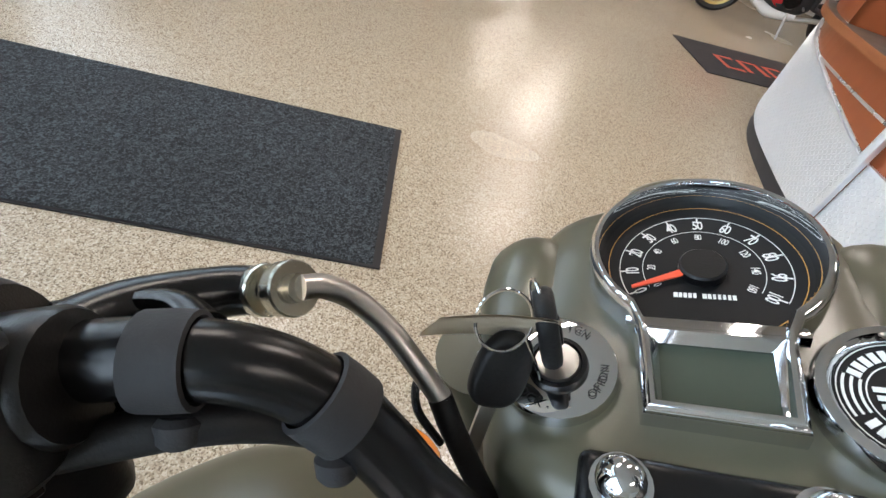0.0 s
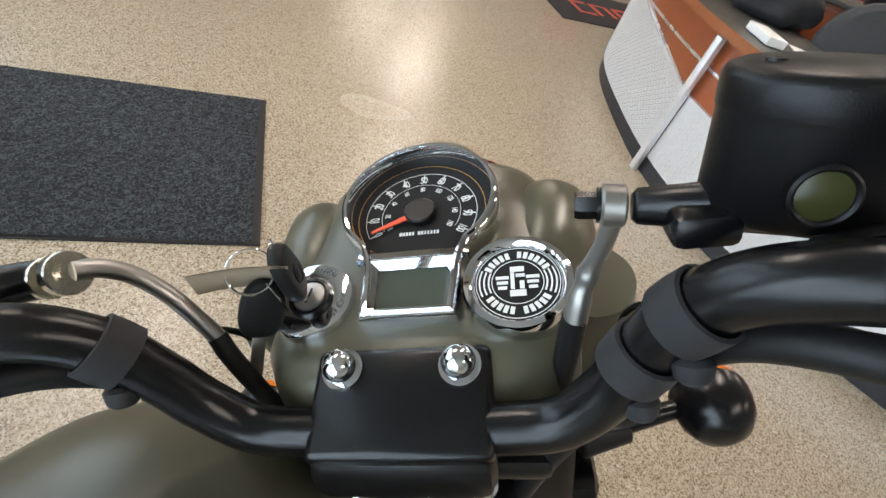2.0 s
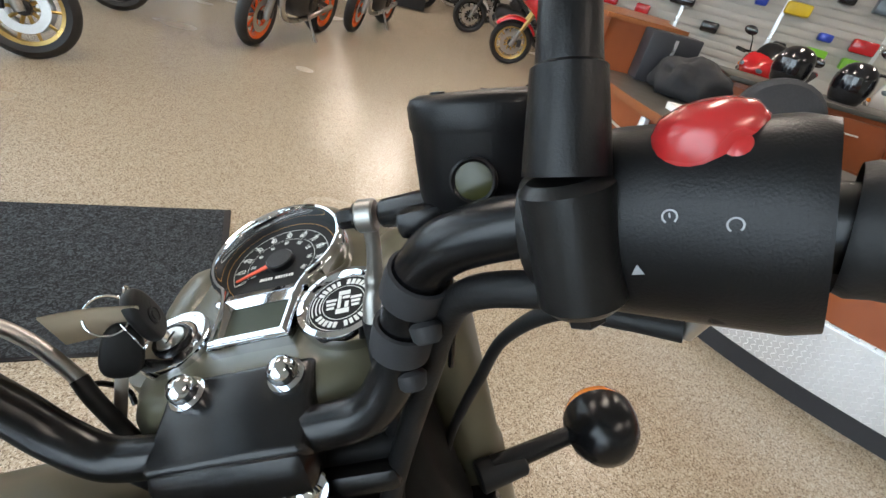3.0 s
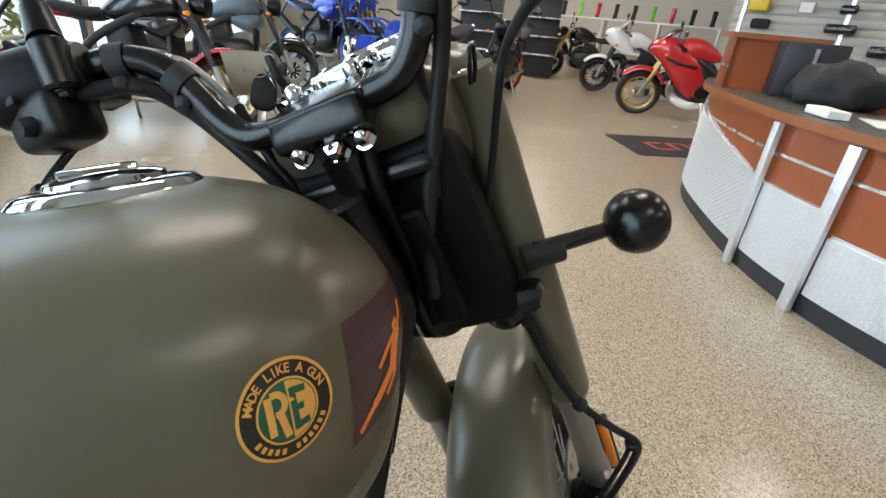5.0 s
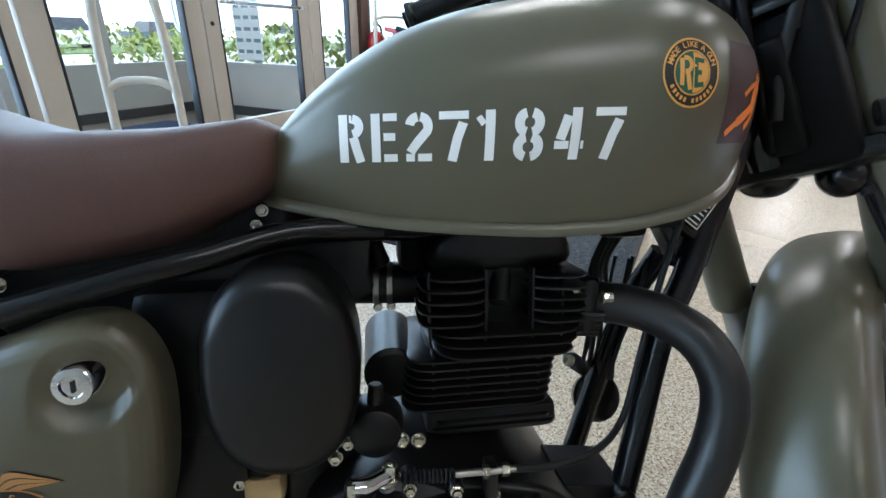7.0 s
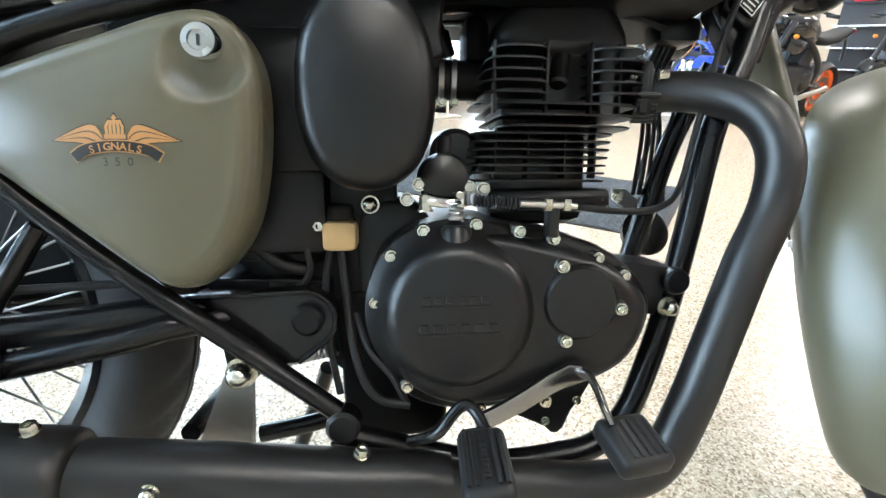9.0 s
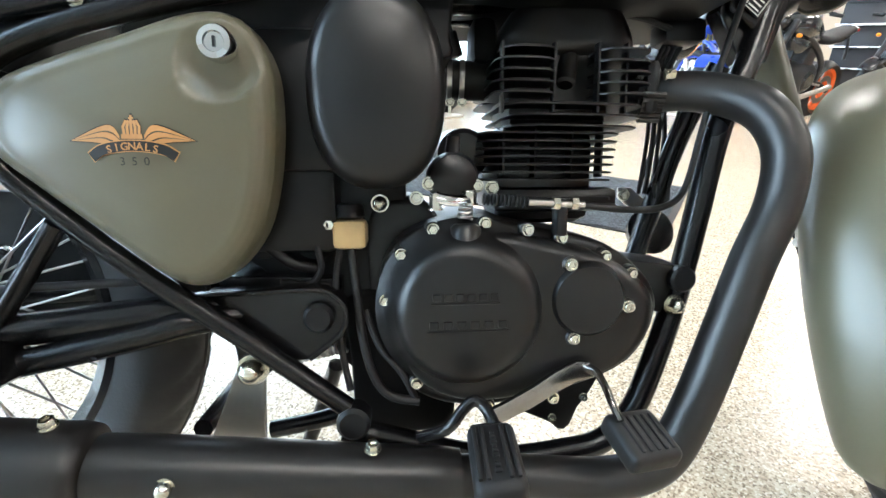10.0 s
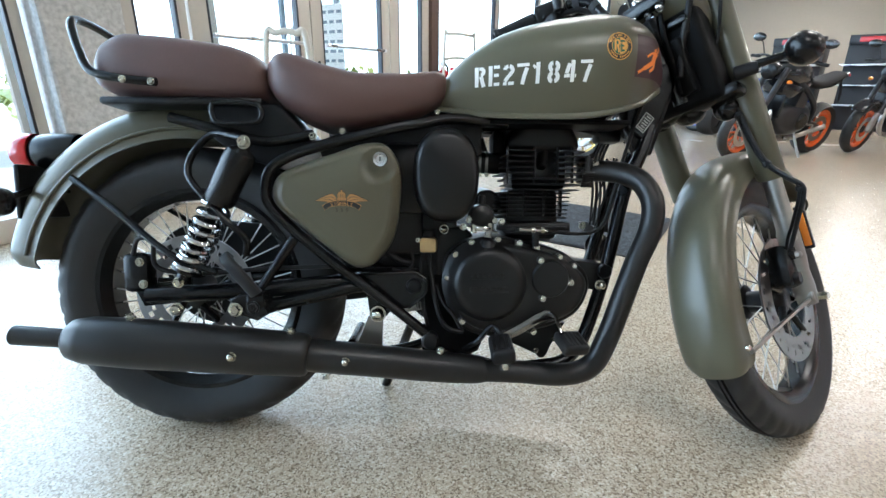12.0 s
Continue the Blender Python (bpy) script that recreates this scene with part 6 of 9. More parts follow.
# -- handlebar and its clamp --
BAR = [(1.05, 0, 0.986), (1.05, 0.05, 0.987), (1.049, 0.078, 0.992), (1.0475, 0.098, 1.012), (1.044, 0.11, 1.036), (1.036, 0.124, 1.064), (1.021, 0.148, 1.084), (1.0, 0.2, 1.0885), (0.966, 0.255, 1.0825), (0.903, 0.342, 1.062)]
housings = {}
bar = steered("handlebar", tube([(x, -y, z) for x, y, z in BAR[:0:-1]] + BAR, 0.0125, 8, 18), BLACK, "black tubular handlebar")
CL = Matrix.Translation((1.062, 0, 0.991)) @ Matrix.Rotation(radians(-27), 4, "Y")
steered("clamp_plate", box((-0.001, 0, 0.005), (0.057, 0.094, 0.018), 0.005, CL, seg=3), BLACK, "black handlebar clamp cover", bar)
steered("clamp_back", box((1.042, 0, 0.975), (0.03, 0.093, 0.03), 0.009), BLACK, "", bar)
for y in (-0.031, 0.031):
    p = CL @ V(0.0155, y, 0.0135)
    b = bolt(p, CL.to_3x3() @ V(0, 0, 1), 0.0088, CHROME, bar, "dome_nut", domed=True)
for x, y, z, dm in ((1.045, -0.034, 0.953, 6), (1.043, 0.026, 0.956, 6), (1.05, -0.006, 0.95, 0)):
    bolt((x, y, z), (-1, 0, 0.35), 0.0085, CHROME, bar, domed=dm, head=1.5)
steered("top_yoke", box((1.1, 0, 0.922), (0.06, 0.15, 0.02), 0.008), BLACK, "", yoke)


def strap(p0, p1, parent):
    ob = steered("strap", lathe([(0.0135, -0.0085), (0.0152, -0.008), (0.0155, 0), (0.0152, 0.008), (0.0135, 0.0085)], align(p0, p1)[0] @ Matrix.Translation((0, 0, (Vector(p1) - Vector(p0)).length / 2)), 22), TAPE, "dark rubber strap", parent)
    q = align(p0, p1)[0]
    c = (Vector(p0) + Vector(p1)) / 2
    steered("strap_tail", rod(c + V(-0.004, 0, -0.017), c + V(-0.008, 0, -0.026), 0.0078, 0.0068, 16, 0.002), TAPE, "", parent)
    return ob


for s in (-1, 1):
    if s < 0:
        strap((1.0465, s * 0.103, 1.022), (1.041, s * 0.116, 1.048), bar)
        strap((1.04, s * 0.118, 1.054), (1.031, s * 0.131, 1.073), bar)
    else:
        strap((1.042, 0.114, 1.046), (1.034, 0.127, 1.069), bar)
        strap((1.021, 0.148, 1.084), (1.013, 0.166, 1.087), bar)
    steered("wire_sleeve", tube([(0.99, s * 0.195, 1.066), (1.02, s * 0.15, 1.061), (1.046, s * 0.13, 1.035), (1.062, s * 0.112, 1.0), (1.078, s * 0.08, 0.94), (1.086, s * 0.058, 0.895), (1.09, s * 0.04, 0.85), (1.092, s * 0.028, 0.8)], 0.0074, 6, 12), RUBBER, "", bar)
    g0, g1 = V(0.966, s * 0.255, 1.0825), V(0.901, s * 0.345, 1.0615)
    m, n = align(g0, g1)
    grip = steered("grip", lathe([(0.0175, 0), (0.0185, 0.003), (0.0175, 0.008), (0.0172, n - 0.012), (0.0215, n - 0.008), (0.0215, n - 0.001), (0.012, n + 0.001), (0.0125, n + 0.006), (0, n + 0.006)], m, 28), RUBBER, "ribbed black rubber grip", bar)
    for k in range(5):
        a = 2 * math.pi * k / 5
        steered("grip_rib", box((0.0175 * math.cos(a), 0.0175 * math.sin(a), n * 0.5), (0.0011, 0.0016, n * 0.78), 0, m), RUBBER, "", bar)
    # switch housing
    h0, h1 = V(1.003, s * 0.198, 1.0865), V(0.967, s * 0.252, 1.0825)
    hm, hn = align(h0, h1)
    housing = steered("switch_housing", lathe([(0.0, -0.002), (0.02, -0.002), (0.0225, 0.002), (0.023, 0.012), (0.023, hn - 0.008), (0.0215, hn), (0.0, hn)], hm @ Matrix.Diagonal((1.08, 1.38, 1, 1)), 28), PLASTIC, "black switch housing", bar)
    housings[s] = housing
    # lever clamp with the mirror stem
    c0 = V(0.998, s * 0.19, 1.088)
    steered("lever_clamp", lathe([(0, -0.014), (0.019, -0.014), (0.0205, -0.011), (0.0205, 0.011), (0.019, 0.014), (0, 0.014)], align(c0, c0 + V(-0.4, s, 0))[0], 24), ENGINE, "", bar)
    steered("mirror_boss", rod((0.982, s * 0.187, 1.066), (0.983, s * 0.1875, 1.109), 0.0142, 0.0146, 24, 0.003), ENGINE, "", bar)
    steered("mirror_stem", lathe([(0.0, 0), (0.0132, 0), (0.0132, 0.002), (0.0118, 0.022), (0.0112, 0.031), (0.0098, 0.032), (0.0088, 0.052), (0.007, 0.055), (0.0056, 0.057), (0.0052, 0.14)], align((0.983, s * 0.188, 1.109), (0.992, s * 0.198, 1.155))[0], 24), PLASTIC, "black rubber booted mirror stem", bar)
    bolt((0.982, s * 0.187, 1.066), (0, 0, -1), 0.0065, ENGINE, bar)
    rise = 0.0 if s < 0 else 0.02
    lever = steered("brake_lever" if s < 0 else "clutch_lever", tube([(1.035, s * 0.16, 1.085, 0.008), (1.04, s * 0.19, 1.083 + 0.3 * rise, 0.008), (1.01, s * 0.25, 1.072 + 0.8 * rise, 0.007), (0.955 + 0.5 * rise, s * 0.345, 1.05 + rise, 0.0065), (0.945 + 0.5 * rise, s * 0.36, 1.046 + rise, 0.009)], 0.007, 6, 12, flat=0.7), BLACK, "", bar)

for ob in list(bar.children_recursive):
    ob.matrix_basis = Matrix()

# kill switch, marks and the brake reservoir on the right
KC = Vector((0.979, -0.2275, 1.1105))
kill = steered("kill_switch", loft([[tuple(KC + V(r * 0.82 * math.cos(a), r * 1.05 * math.sin(a), z)) for a in np.linspace(0, 2 * math.pi, 29)[:-1]] for r, z in ((0.0142, -0.008), (0.015, -0.001), (0.0145, 0.005), (0.012, 0.009), (0.007, 0.0112), (0.003, 0.0118))]), RED, "red kill switch", bar, 60)
steered("kill_tab", ball(KC + V(-0.0098, -0.003, -0.006), (0.0058, 0.0062, 0.009)), RED, "", bar, 60)


PRINTGREY = material("grey_switch_print", (0.32, 0.32, 0.33), 0.5, 0, 0.1, 300, 0.0, 300)
FACE = V(0.93, -0.3, -0.36).normalized()


def sign_frame(p):
    """A frame before the housing at p that faces the rider."""
    z = -FACE
    y = (V(0, 0, 1) - z * z.z).normalized()
    return Matrix.Translation(p) @ Matrix((y.cross(z), y, z)).transposed().to_4x4()


for p, gap in (((0.9755, -0.2135, 1.0925), True), ((0.973, -0.228, 1.0875), False)):
    bm = bmesh.new()
    ribbon([(0.0018 * math.cos(a), 0.0018 * math.sin(a)) for a in np.linspace(-1.0, 4.1, 18)], 0.0005, bm)
    if gap:
        ribbon([(0, -0.0003), (0, 0.001)], 0.0005, bm)
    bmesh.ops.transform(bm, matrix=sign_frame(p), verts=bm.verts)
    steered("switch_mark", wrap(bm, housings[-1], FACE, 0.0005, 0.1), PRINTGREY, "white switch symbol", bar, 0)
bm = bmesh.new()
m = sign_frame((0.9755, -0.2035, 1.0785))
bm.faces.new([bm.verts.new(m @ V(x, y, 0)) for x, y in ((-0.0018, -0.0013), (0.0018, -0.0013), (0.0, 0.0018))])
steered("switch_mark", wrap(bm, housings[-1], FACE, 0.0005, 0.1), PRINTGREY, "white triangle", bar, 0)
steered("button_well", box((0.9715, -0.231, 1.067), (0.012, 0.026, 0.018), 0.005), INK, "", bar)
steered("starter_button", box((0.965, -0.2315, 1.067), (0.008, 0.011, 0.009), 0.0025), RUBBER, "", bar)
RES = Matrix.Translation((1.065, -0.1645, 1.0845)) @ Matrix.Rotation(radians(9), 4, "X") @ Matrix.Diagonal((0.82, 1.12, 1, 1))
resr = steered("brake_reservoir", lathe([(0, 0), (0.026, 0.0), (0.0295, 0.004), (0.0308, 0.036), (0.0312, 0.0372), (0.0316, 0.0385), (0.0318, 0.0475), (0.0305, 0.0505), (0.027, 0.052), (0, 0.0528)], RES, 48), PLASTIC, "black brake master cylinder reservoir", bar, 50)
for y in (-0.019, 0.019):
    steered("lid_screw", lathe([(0.0032, 0.0515), (0.003, 0.0531), (0.0012, 0.0533), (0, 0.0526)], RES @ Matrix.Translation((0, y, 0)), 14), ENGINE, "", bar)
SGM = align((1.0395, -0.1595, 1.1025), (0.9, -0.14, 1.118))[0]
steered("sight_ring", lathe([(0.0102, -0.003), (0.0102, 0.0012), (0.0092, 0.002), (0.0082, 0.0012), (0.008, -0.001)], SGM, 32), PLASTIC, "", bar)
steered("sight_glass", lathe([(0.0082, 0.0002), (0.0045, 0.0009), (0.0, 0.0011)], SGM, 32), SIGHT, "round sight glass", bar)
steered("master_cylinder", rod((1.068, -0.11, 1.091), (1.062, -0.165, 1.0885), 0.0072, 0.0115, 20, 0.002), BLACK, "", bar)
steered("cylinder_boss", box((1.058, -0.132, 1.087), (0.02, 0.024, 0.014), 0.004), BLACK, "", bar)
steered("banjo", rod((1.07, -0.0985, 1.0917), (1.069, -0.108, 1.0908), 0.0085, 0.0085, 28, 0.001), ALU, "", bar)
bolt((1.07, -0.0985, 1.0917), (0.1, 1, 0.05), 0.0056, BLACK, bar, head=1.3)
steered("metal_hose_end", tube([(1.0695, -0.1035, 1.086, 0.004), (1.073, -0.1005, 1.072, 0.004), (1.0765, -0.0965, 1.06, 0.0044), (1.0775, -0.0945, 1.054, 0.0054), (1.077, -0.0925, 1.048, 0.0046), (1.0758, -0.0905, 1.042, 0.0056), (1.0745, -0.088, 1.031, 0.0058)], 0.0042, 5, 16), ALU, "", bar)
steered("brake_line", tube([(1.0745, -0.088, 1.033), (1.08, -0.083, 1.0), (1.09, -0.075, 0.95), (1.09, -0.06, 0.89)], 0.0062, 5, 10), RUBBER, "", bar)
# throttle cable with its bright elbow
steered("throttle_elbow", tube([(0.985, -0.225, 1.075), (1.01, -0.25, 1.05), (1.04, -0.252, 1.02), (1.05, -0.243, 1.004)], 0.0045, 6, 12), STEEL, "", bar)
steered("throttle_cable", tube([(1.05, -0.243, 1.006, 0.007), (1.064, -0.218, 1.011, 0.0068), (1.08, -0.188, 1.013, 0.0058), (1.1, -0.155, 0.99, 0.0042), (1.12, -0.132, 0.951, 0.004), (1.14, -0.114, 0.917, 0.004), (1.155, -0.097, 0.885, 0.004), (1.16, -0.08, 0.85, 0.004)], 0.005, 7, 12), RUBBER, "", bar)
# clutch cable adjuster and bright guide tube on the left
NUT = align((1.0685, 0.168, 1.0805), (1.0595, 0.138, 1.0885))[0]
for k, (z, r, h) in enumerate(((0.0, 0.0108, 0.007), (0.018, 0.0108, 0.008))):
    bm = lathe([(0.004, z), (r * 0.94, z), (r, z + 0.001), (r, z + h - 0.001), (r * 0.94, z + h), (0.004, z + h)], NUT, 36)
    for f in [v for v in bm.verts if abs((NUT.inverted() @ v.co).xy.length - r) < 1e-4][::2]:
        f.co += (NUT @ V(0, 0, 0) - f.co).normalized() * 0.0003
    steered("cable_nut", bm, ZINC, "zinc knurled cable adjuster", bar, 20)
steered("adjuster_thread", lathe([(0, -0.004), (0.0055, -0.004), (0.0055, 0.03), (0, 0.03)], NUT, 16), ZINC, "", bar)
steered("cable_guide", tube([(1.0605, 0.141, 1.0878), (1.068, 0.1365, 1.0845), (1.078, 0.131, 1.0735), (1.0825, 0.1215, 1.058), (1.082, 0.111, 1.0415), (1.0785, 0.1, 1.028)], 0.0048, 7, 16), GUIDE, "bent dull steel cable guide", bar)
steered("cable_sleeve", tube([(1.079, 0.1015, 1.03), (1.077, 0.096, 1.012), (1.08, 0.085, 0.97), (1.085, 0.06, 0.9)], 0.0054, 6, 12), RUBBER, "", bar)
steered("lever_perch", tube([(1.069, 0.168, 1.0805, 0.0098), (1.06, 0.182, 1.083, 0.0105), (1.035, 0.2, 1.087, 0.012), (1.005, 0.205, 1.088, 0.013)], 0.01, 5, 16), BLACK, "", bar)

# left switch cluster
blk = steered("switch_block", box((0.99, 0.218, 1.05), (0.05, 0.062, 0.046), 0.012, seg=3), PLASTIC, "", bar)
steered("clutch_bracket", box((1.022, 0.196, 1.074), (0.04, 0.034, 0.03), 0.008), BLACK, "", bar)
steered("horn_button", rod((0.972, 0.215, 1.045), (0.956, 0.217, 1.043), 0.009, 0.008, 18, 0.002), RUBBER, "", bar)
steered("indicator_switch", box((0.966, 0.225, 1.068), (0.014, 0.016, 0.008), 0.003), RUBBER, "", bar)
steered("choke_lever", tube([(1.0, 0.225, 1.03), (0.985, 0.24, 1.012), (0.975, 0.245, 1.0)], 0.004, 4, 8), BLACK, "", bar)
steered("lever_knob", ball((0.973, 0.246, 0.996), 0.0085, u=16, v=12), BLACK, "", bar)

# front indicators
for s in (-1, 1):
    st = steered("front_indicator", rod((1.195, s * 0.115, 0.802), (1.222, s * 0.197, 0.802), 0.0105, 0.0085, 16), BLACK, "round front turn indicator on a black stalk")
    steered("stalk_boot", rod((1.19, s * 0.1, 0.797), (1.205, s * 0.145, 0.796), 0.0155, 0.0135, 18, 0.002), RUBBER, "", st)
    m = align((1.224, s * 0.224, 0.8015), (1.4, s * 0.224, 0.8015))[0]
    steered("lamp_body", lathe([(0, -0.035), (0.012, -0.034), (0.024, -0.027), (0.032, -0.014), (0.035, 0), (0.035, 0.012)], m, 32), BLACK, "", st)
    steered("lens", lathe([(0.035, 0.011), (0.033, 0.02), (0.022, 0.031), (0, 0.035)], m, 32), AMBER, "amber lens", st)

# ---- showroom ----
BEFORE = set(bpy.data.objects)
from mathutils import noise

def speckled(name):
    """Poured floor of small pale, tan and dark chips under a worn clear coat."""
    m = bpy.data.materials.new(name)
    m.use_nodes = True
    nt = m.node_tree
    b = nt.nodes["Principled BSDF"]
    tc = nt.nodes.new("ShaderNodeTexCoord")
    vo = nt.nodes.new("ShaderNodeTexVoronoi")
    vo.inputs["Scale"].default_value = 270
    nt.links.new(tc.outputs["Object"], vo.inputs["Vector"])
    sep = nt.nodes.new("ShaderNodeSeparateColor")
    nt.links.new(vo.outputs["Color"], sep.inputs[0])
    ramp = nt.nodes.new("ShaderNodeValToRGB")
    ramp.color_ramp.interpolation = "CONSTANT"
    for k, (p, c) in enumerate(((0, (0.175, 0.134, 0.09)), (0.12, (0.31, 0.245, 0.172)), (0.32, (0.4, 0.328, 0.24)), (0.56, (0.475, 0.4, 0.3)), (0.82, (0.56, 0.49, 0.385)), (0.95, (0.245, 0.193, 0.136)))):
        e = ramp.color_ramp.elements[k] if k < 2 else ramp.color_ramp.elements.new(p)
        e.position, e.color = p, (*c, 1)
    nt.links.new(sep.outputs[0], ramp.inputs[0])
    n = nt.nodes.new("ShaderNodeTexNoise")
    n.inputs["Scale"].default_value, n.inputs["Detail"].default_value = 0.9, 2
    nt.links.new(tc.outputs["Object"], n.inputs["Vector"])
    r = nt.nodes.new("ShaderNodeMapRange")
    r.inputs["To Min"].default_value, r.inputs["To Max"].default_value = 0.93, 1.06
    nt.links.new(n.outputs["Fac"], r.inputs["Value"])
    mul = nt.nodes.new("ShaderNodeVectorMath")
    mul.operation = "SCALE"
    nt.links.new(ramp.outputs[0], mul.inputs[0])
    nt.links.new(r.outputs[0], mul.inputs["Scale"])
    nt.links.new(mul.outputs[0], b.inputs["Base Color"])
    rr = nt.nodes.new("ShaderNodeMapRange")
    rr.inputs["To Min"].default_value, rr.inputs["To Max"].default_value = 0.22, 0.3
    nt.links.new(n.outputs["Fac"], rr.inputs["Value"])
    nt.links.new(rr.outputs[0], b.inputs["Roughness"])
    bp = nt.nodes.new("ShaderNodeBump")
    bp.inputs["Strength"].default_value, bp.inputs["Distance"].default_value = 0.12, 0.001
    nt.links.new(vo.outputs["Distance"], bp.inputs["Height"])
    nt.links.new(bp.outputs[0], b.inputs["Normal"])
    return m


FLOOR = speckled("speckled_resin_floor")


def looped(name):
    """Coarse looped pile: pale and dark curls over a dark ground, with real relief."""
    m = material(name, (0.03, 0.031, 0.034), 0.95, 0, 0.0, 130)
    nt = m.node_tree
    b = nt.nodes["Principled BSDF"]
    tc = nt.nodes.new("ShaderNodeTexCoord")
    no = nt.nodes.new("ShaderNodeTexNoise")
    no.inputs["Scale"].default_value, no.inputs["Detail"].default_value, no.inputs["Distortion"].default_value = 78, 2, 1.6
    nt.links.new(tc.outputs["Object"], no.inputs["Vector"])
    big = nt.nodes.new("ShaderNodeTexNoise")
    big.inputs["Scale"].default_value, big.inputs["Detail"].default_value = 2.2, 5
    nt.links.new(tc.outputs["Object"], big.inputs["Vector"])
    ramp = nt.nodes.new("ShaderNodeValToRGB")
    for k, (p, c) in enumerate(((0.4, (0.0055, 0.0062, 0.0075)), (0.5, (0.018, 0.0215, 0.0255)), (0.62, (0.06, 0.071, 0.081)))):
        e = ramp.color_ramp.elements[k] if k < 2 else ramp.color_ramp.elements.new(p)
        e.position, e.color = p, (*c, 1)
    nt.links.new(no.outputs["Fac"], ramp.inputs[0])
    r = nt.nodes.new("ShaderNodeMapRange")
    r.inputs["To Min"].default_value, r.inputs["To Max"].default_value = 0.65, 1.3
    nt.links.new(big.outputs["Fac"], r.inputs["Value"])
    mul = nt.nodes.new("ShaderNodeVectorMath")
    mul.operation = "SCALE"
    nt.links.new(ramp.outputs[0], mul.inputs[0])
    nt.links.new(r.outputs[0], mul.inputs["Scale"])
    nt.links.new(mul.outputs[0], b.inputs["Base Color"])
    bp = nt.nodes.new("ShaderNodeBump")
    bp.inputs["Strength"].default_value, bp.inputs["Distance"].default_value = 1.0, 0.004
    nt.links.new(no.outputs["Fac"], bp.inputs["Height"])
    nt.links.new(bp.outputs[0], b.inputs["Normal"])
    return m


CARPET = looped("charcoal_mat_pile")
MATEDGE = material("mat_rubber_edge", (0.018, 0.015, 0.015), 0.7, 0, 0.15, 80, 0.2, 300)
RUGM = material("dark_runner", (0.03, 0.025, 0.027), 0.9, 0, 0.3, 200, 0.5, 300)
RUGRED = material("red_rug_print", (0.55, 0.09, 0.05), 0.85, 0, 0.15, 200)
LAMINATE = material("cherry_laminate", (0.30, 0.075, 0.022), 0.32, 0, 0.1, 12, 0.03, 60, second=(0.24, 0.058, 0.018), second_amount=0.7, second_scale=4, coat=0.15)
EDGEWOOD = material("counter_edge_wood", (0.26, 0.085, 0.028), 0.35, 0, 0.15, 25, 0.04, 120)
PLATE = material("tread_plate", (0.74, 0.75, 0.77), 0.4, 0.8, 0.06, 60, 0.05, 300)
STRIP = material("aluminium_strip", (0.7, 0.71, 0.72), 0.28, 0.8, 0.06, 80)
KICK = material("black_kickboard", (0.02, 0.02, 0.024), 0.5, 0, 0.15, 60)
DESKTOP = material("dark_speckled_worktop", (0.075, 0.07, 0.06), 0.35, 0, 0.4, 350)
WALLP = material("cream_wall_paint", (0.5, 0.47, 0.41), 0.7, 0, 0.04, 20, 0.1, 250)
SLAT = material("white_slatwall", (0.48, 0.46, 0.42), 0.5, 0, 0.04, 30)
CEIL = material("ceiling_tile", (0.42, 0.4, 0.36), 0.9, 0, 0.08, 120, 0.3, 200)
DOORP = material("cream_door_enamel", (0.5, 0.46, 0.4), 0.42, 0, 0.04, 40, 0.05, 200)
STONE = material("pebbled_stone", (0.55, 0.54, 0.52), 0.8, 0, 0.5, 45, 1.0, 60, second=(0.36, 0.355, 0.35), second_amount=0.7)
TUBEP = material("cream_powder_coat", (0.62, 0.58, 0.5), 0.4, 0, 0.04, 40)
DARKWOOD = material("dark_brown_post", (0.1, 0.06, 0.045), 0.5, 0, 0.2, 30)
GROUND = material("outdoor_paving", (0.6, 0.59, 0.57), 0.85, 0, 0.15, 3, 0.2, 60)
GRASS = material("sunlit_grass", (0.12, 0.17, 0.05), 0.9, 0, 0.35, 8, 0.5, 60)
PAPER = material("paper", (0.75, 0.74, 0.7), 0.7, 0, 0.03, 40)
CLOTH = material("black_cloth", (0.018, 0.018, 0.02), 0.85, 0, 0.3, 90, 0.5, 200)
FELT = material("grey_chair_fabric", (0.05, 0.05, 0.052), 0.9, 0, 0.25, 150, 0.5, 300)
BLUEB = material("blue_plastic", (0.02, 0.06, 0.45), 0.3, 0, 0.08, 40, coat=0.4)
REDB = material("red_bodywork", (0.5, 0.015, 0.02), 0.2, 0, 0.05, 40, coat=0.6)
WHITEB = material("white_bodywork", (0.75, 0.75, 0.74), 0.22, 0, 0.04, 40, coat=0.6)
GREYB = material("blue_grey_bodywork", (0.1, 0.14, 0.17), 0.3, 0, 0.06, 40, coat=0.4)
BLACKB = material("gloss_black_bodywork", (0.012, 0.012, 0.014), 0.15, 0, 0.08, 40, coat=0.6)
YELLOWB = material("yellow_plastic", (0.7, 0.5, 0.02), 0.35, 0, 0.08, 40)
LIMEB = material("lime_green_plastic", (0.2, 0.55, 0.03), 0.35, 0, 0.08, 40)
GOLDR = material("gold_rim", (0.5, 0.34, 0.12), 0.3, 0.8, 0.08, 60)
ORANGER = material("orange_rim", (0.75, 0.13, 0.02), 0.35, 0, 0.08, 60)
DARKM = material("dark_machine_metal", (0.035, 0.035, 0.038), 0.4, 0.5, 0.25, 60, 0.1, 200)
REDEXT = material("extinguisher_red", (0.42, 0.02, 0.02), 0.25, 0, 0.05, 60, coat=0.5)
LAMPM = material("lamp_diffuser", (1.0, 0.93, 0.82), 0.6, 0, 0.01, 20, emit=6.0)


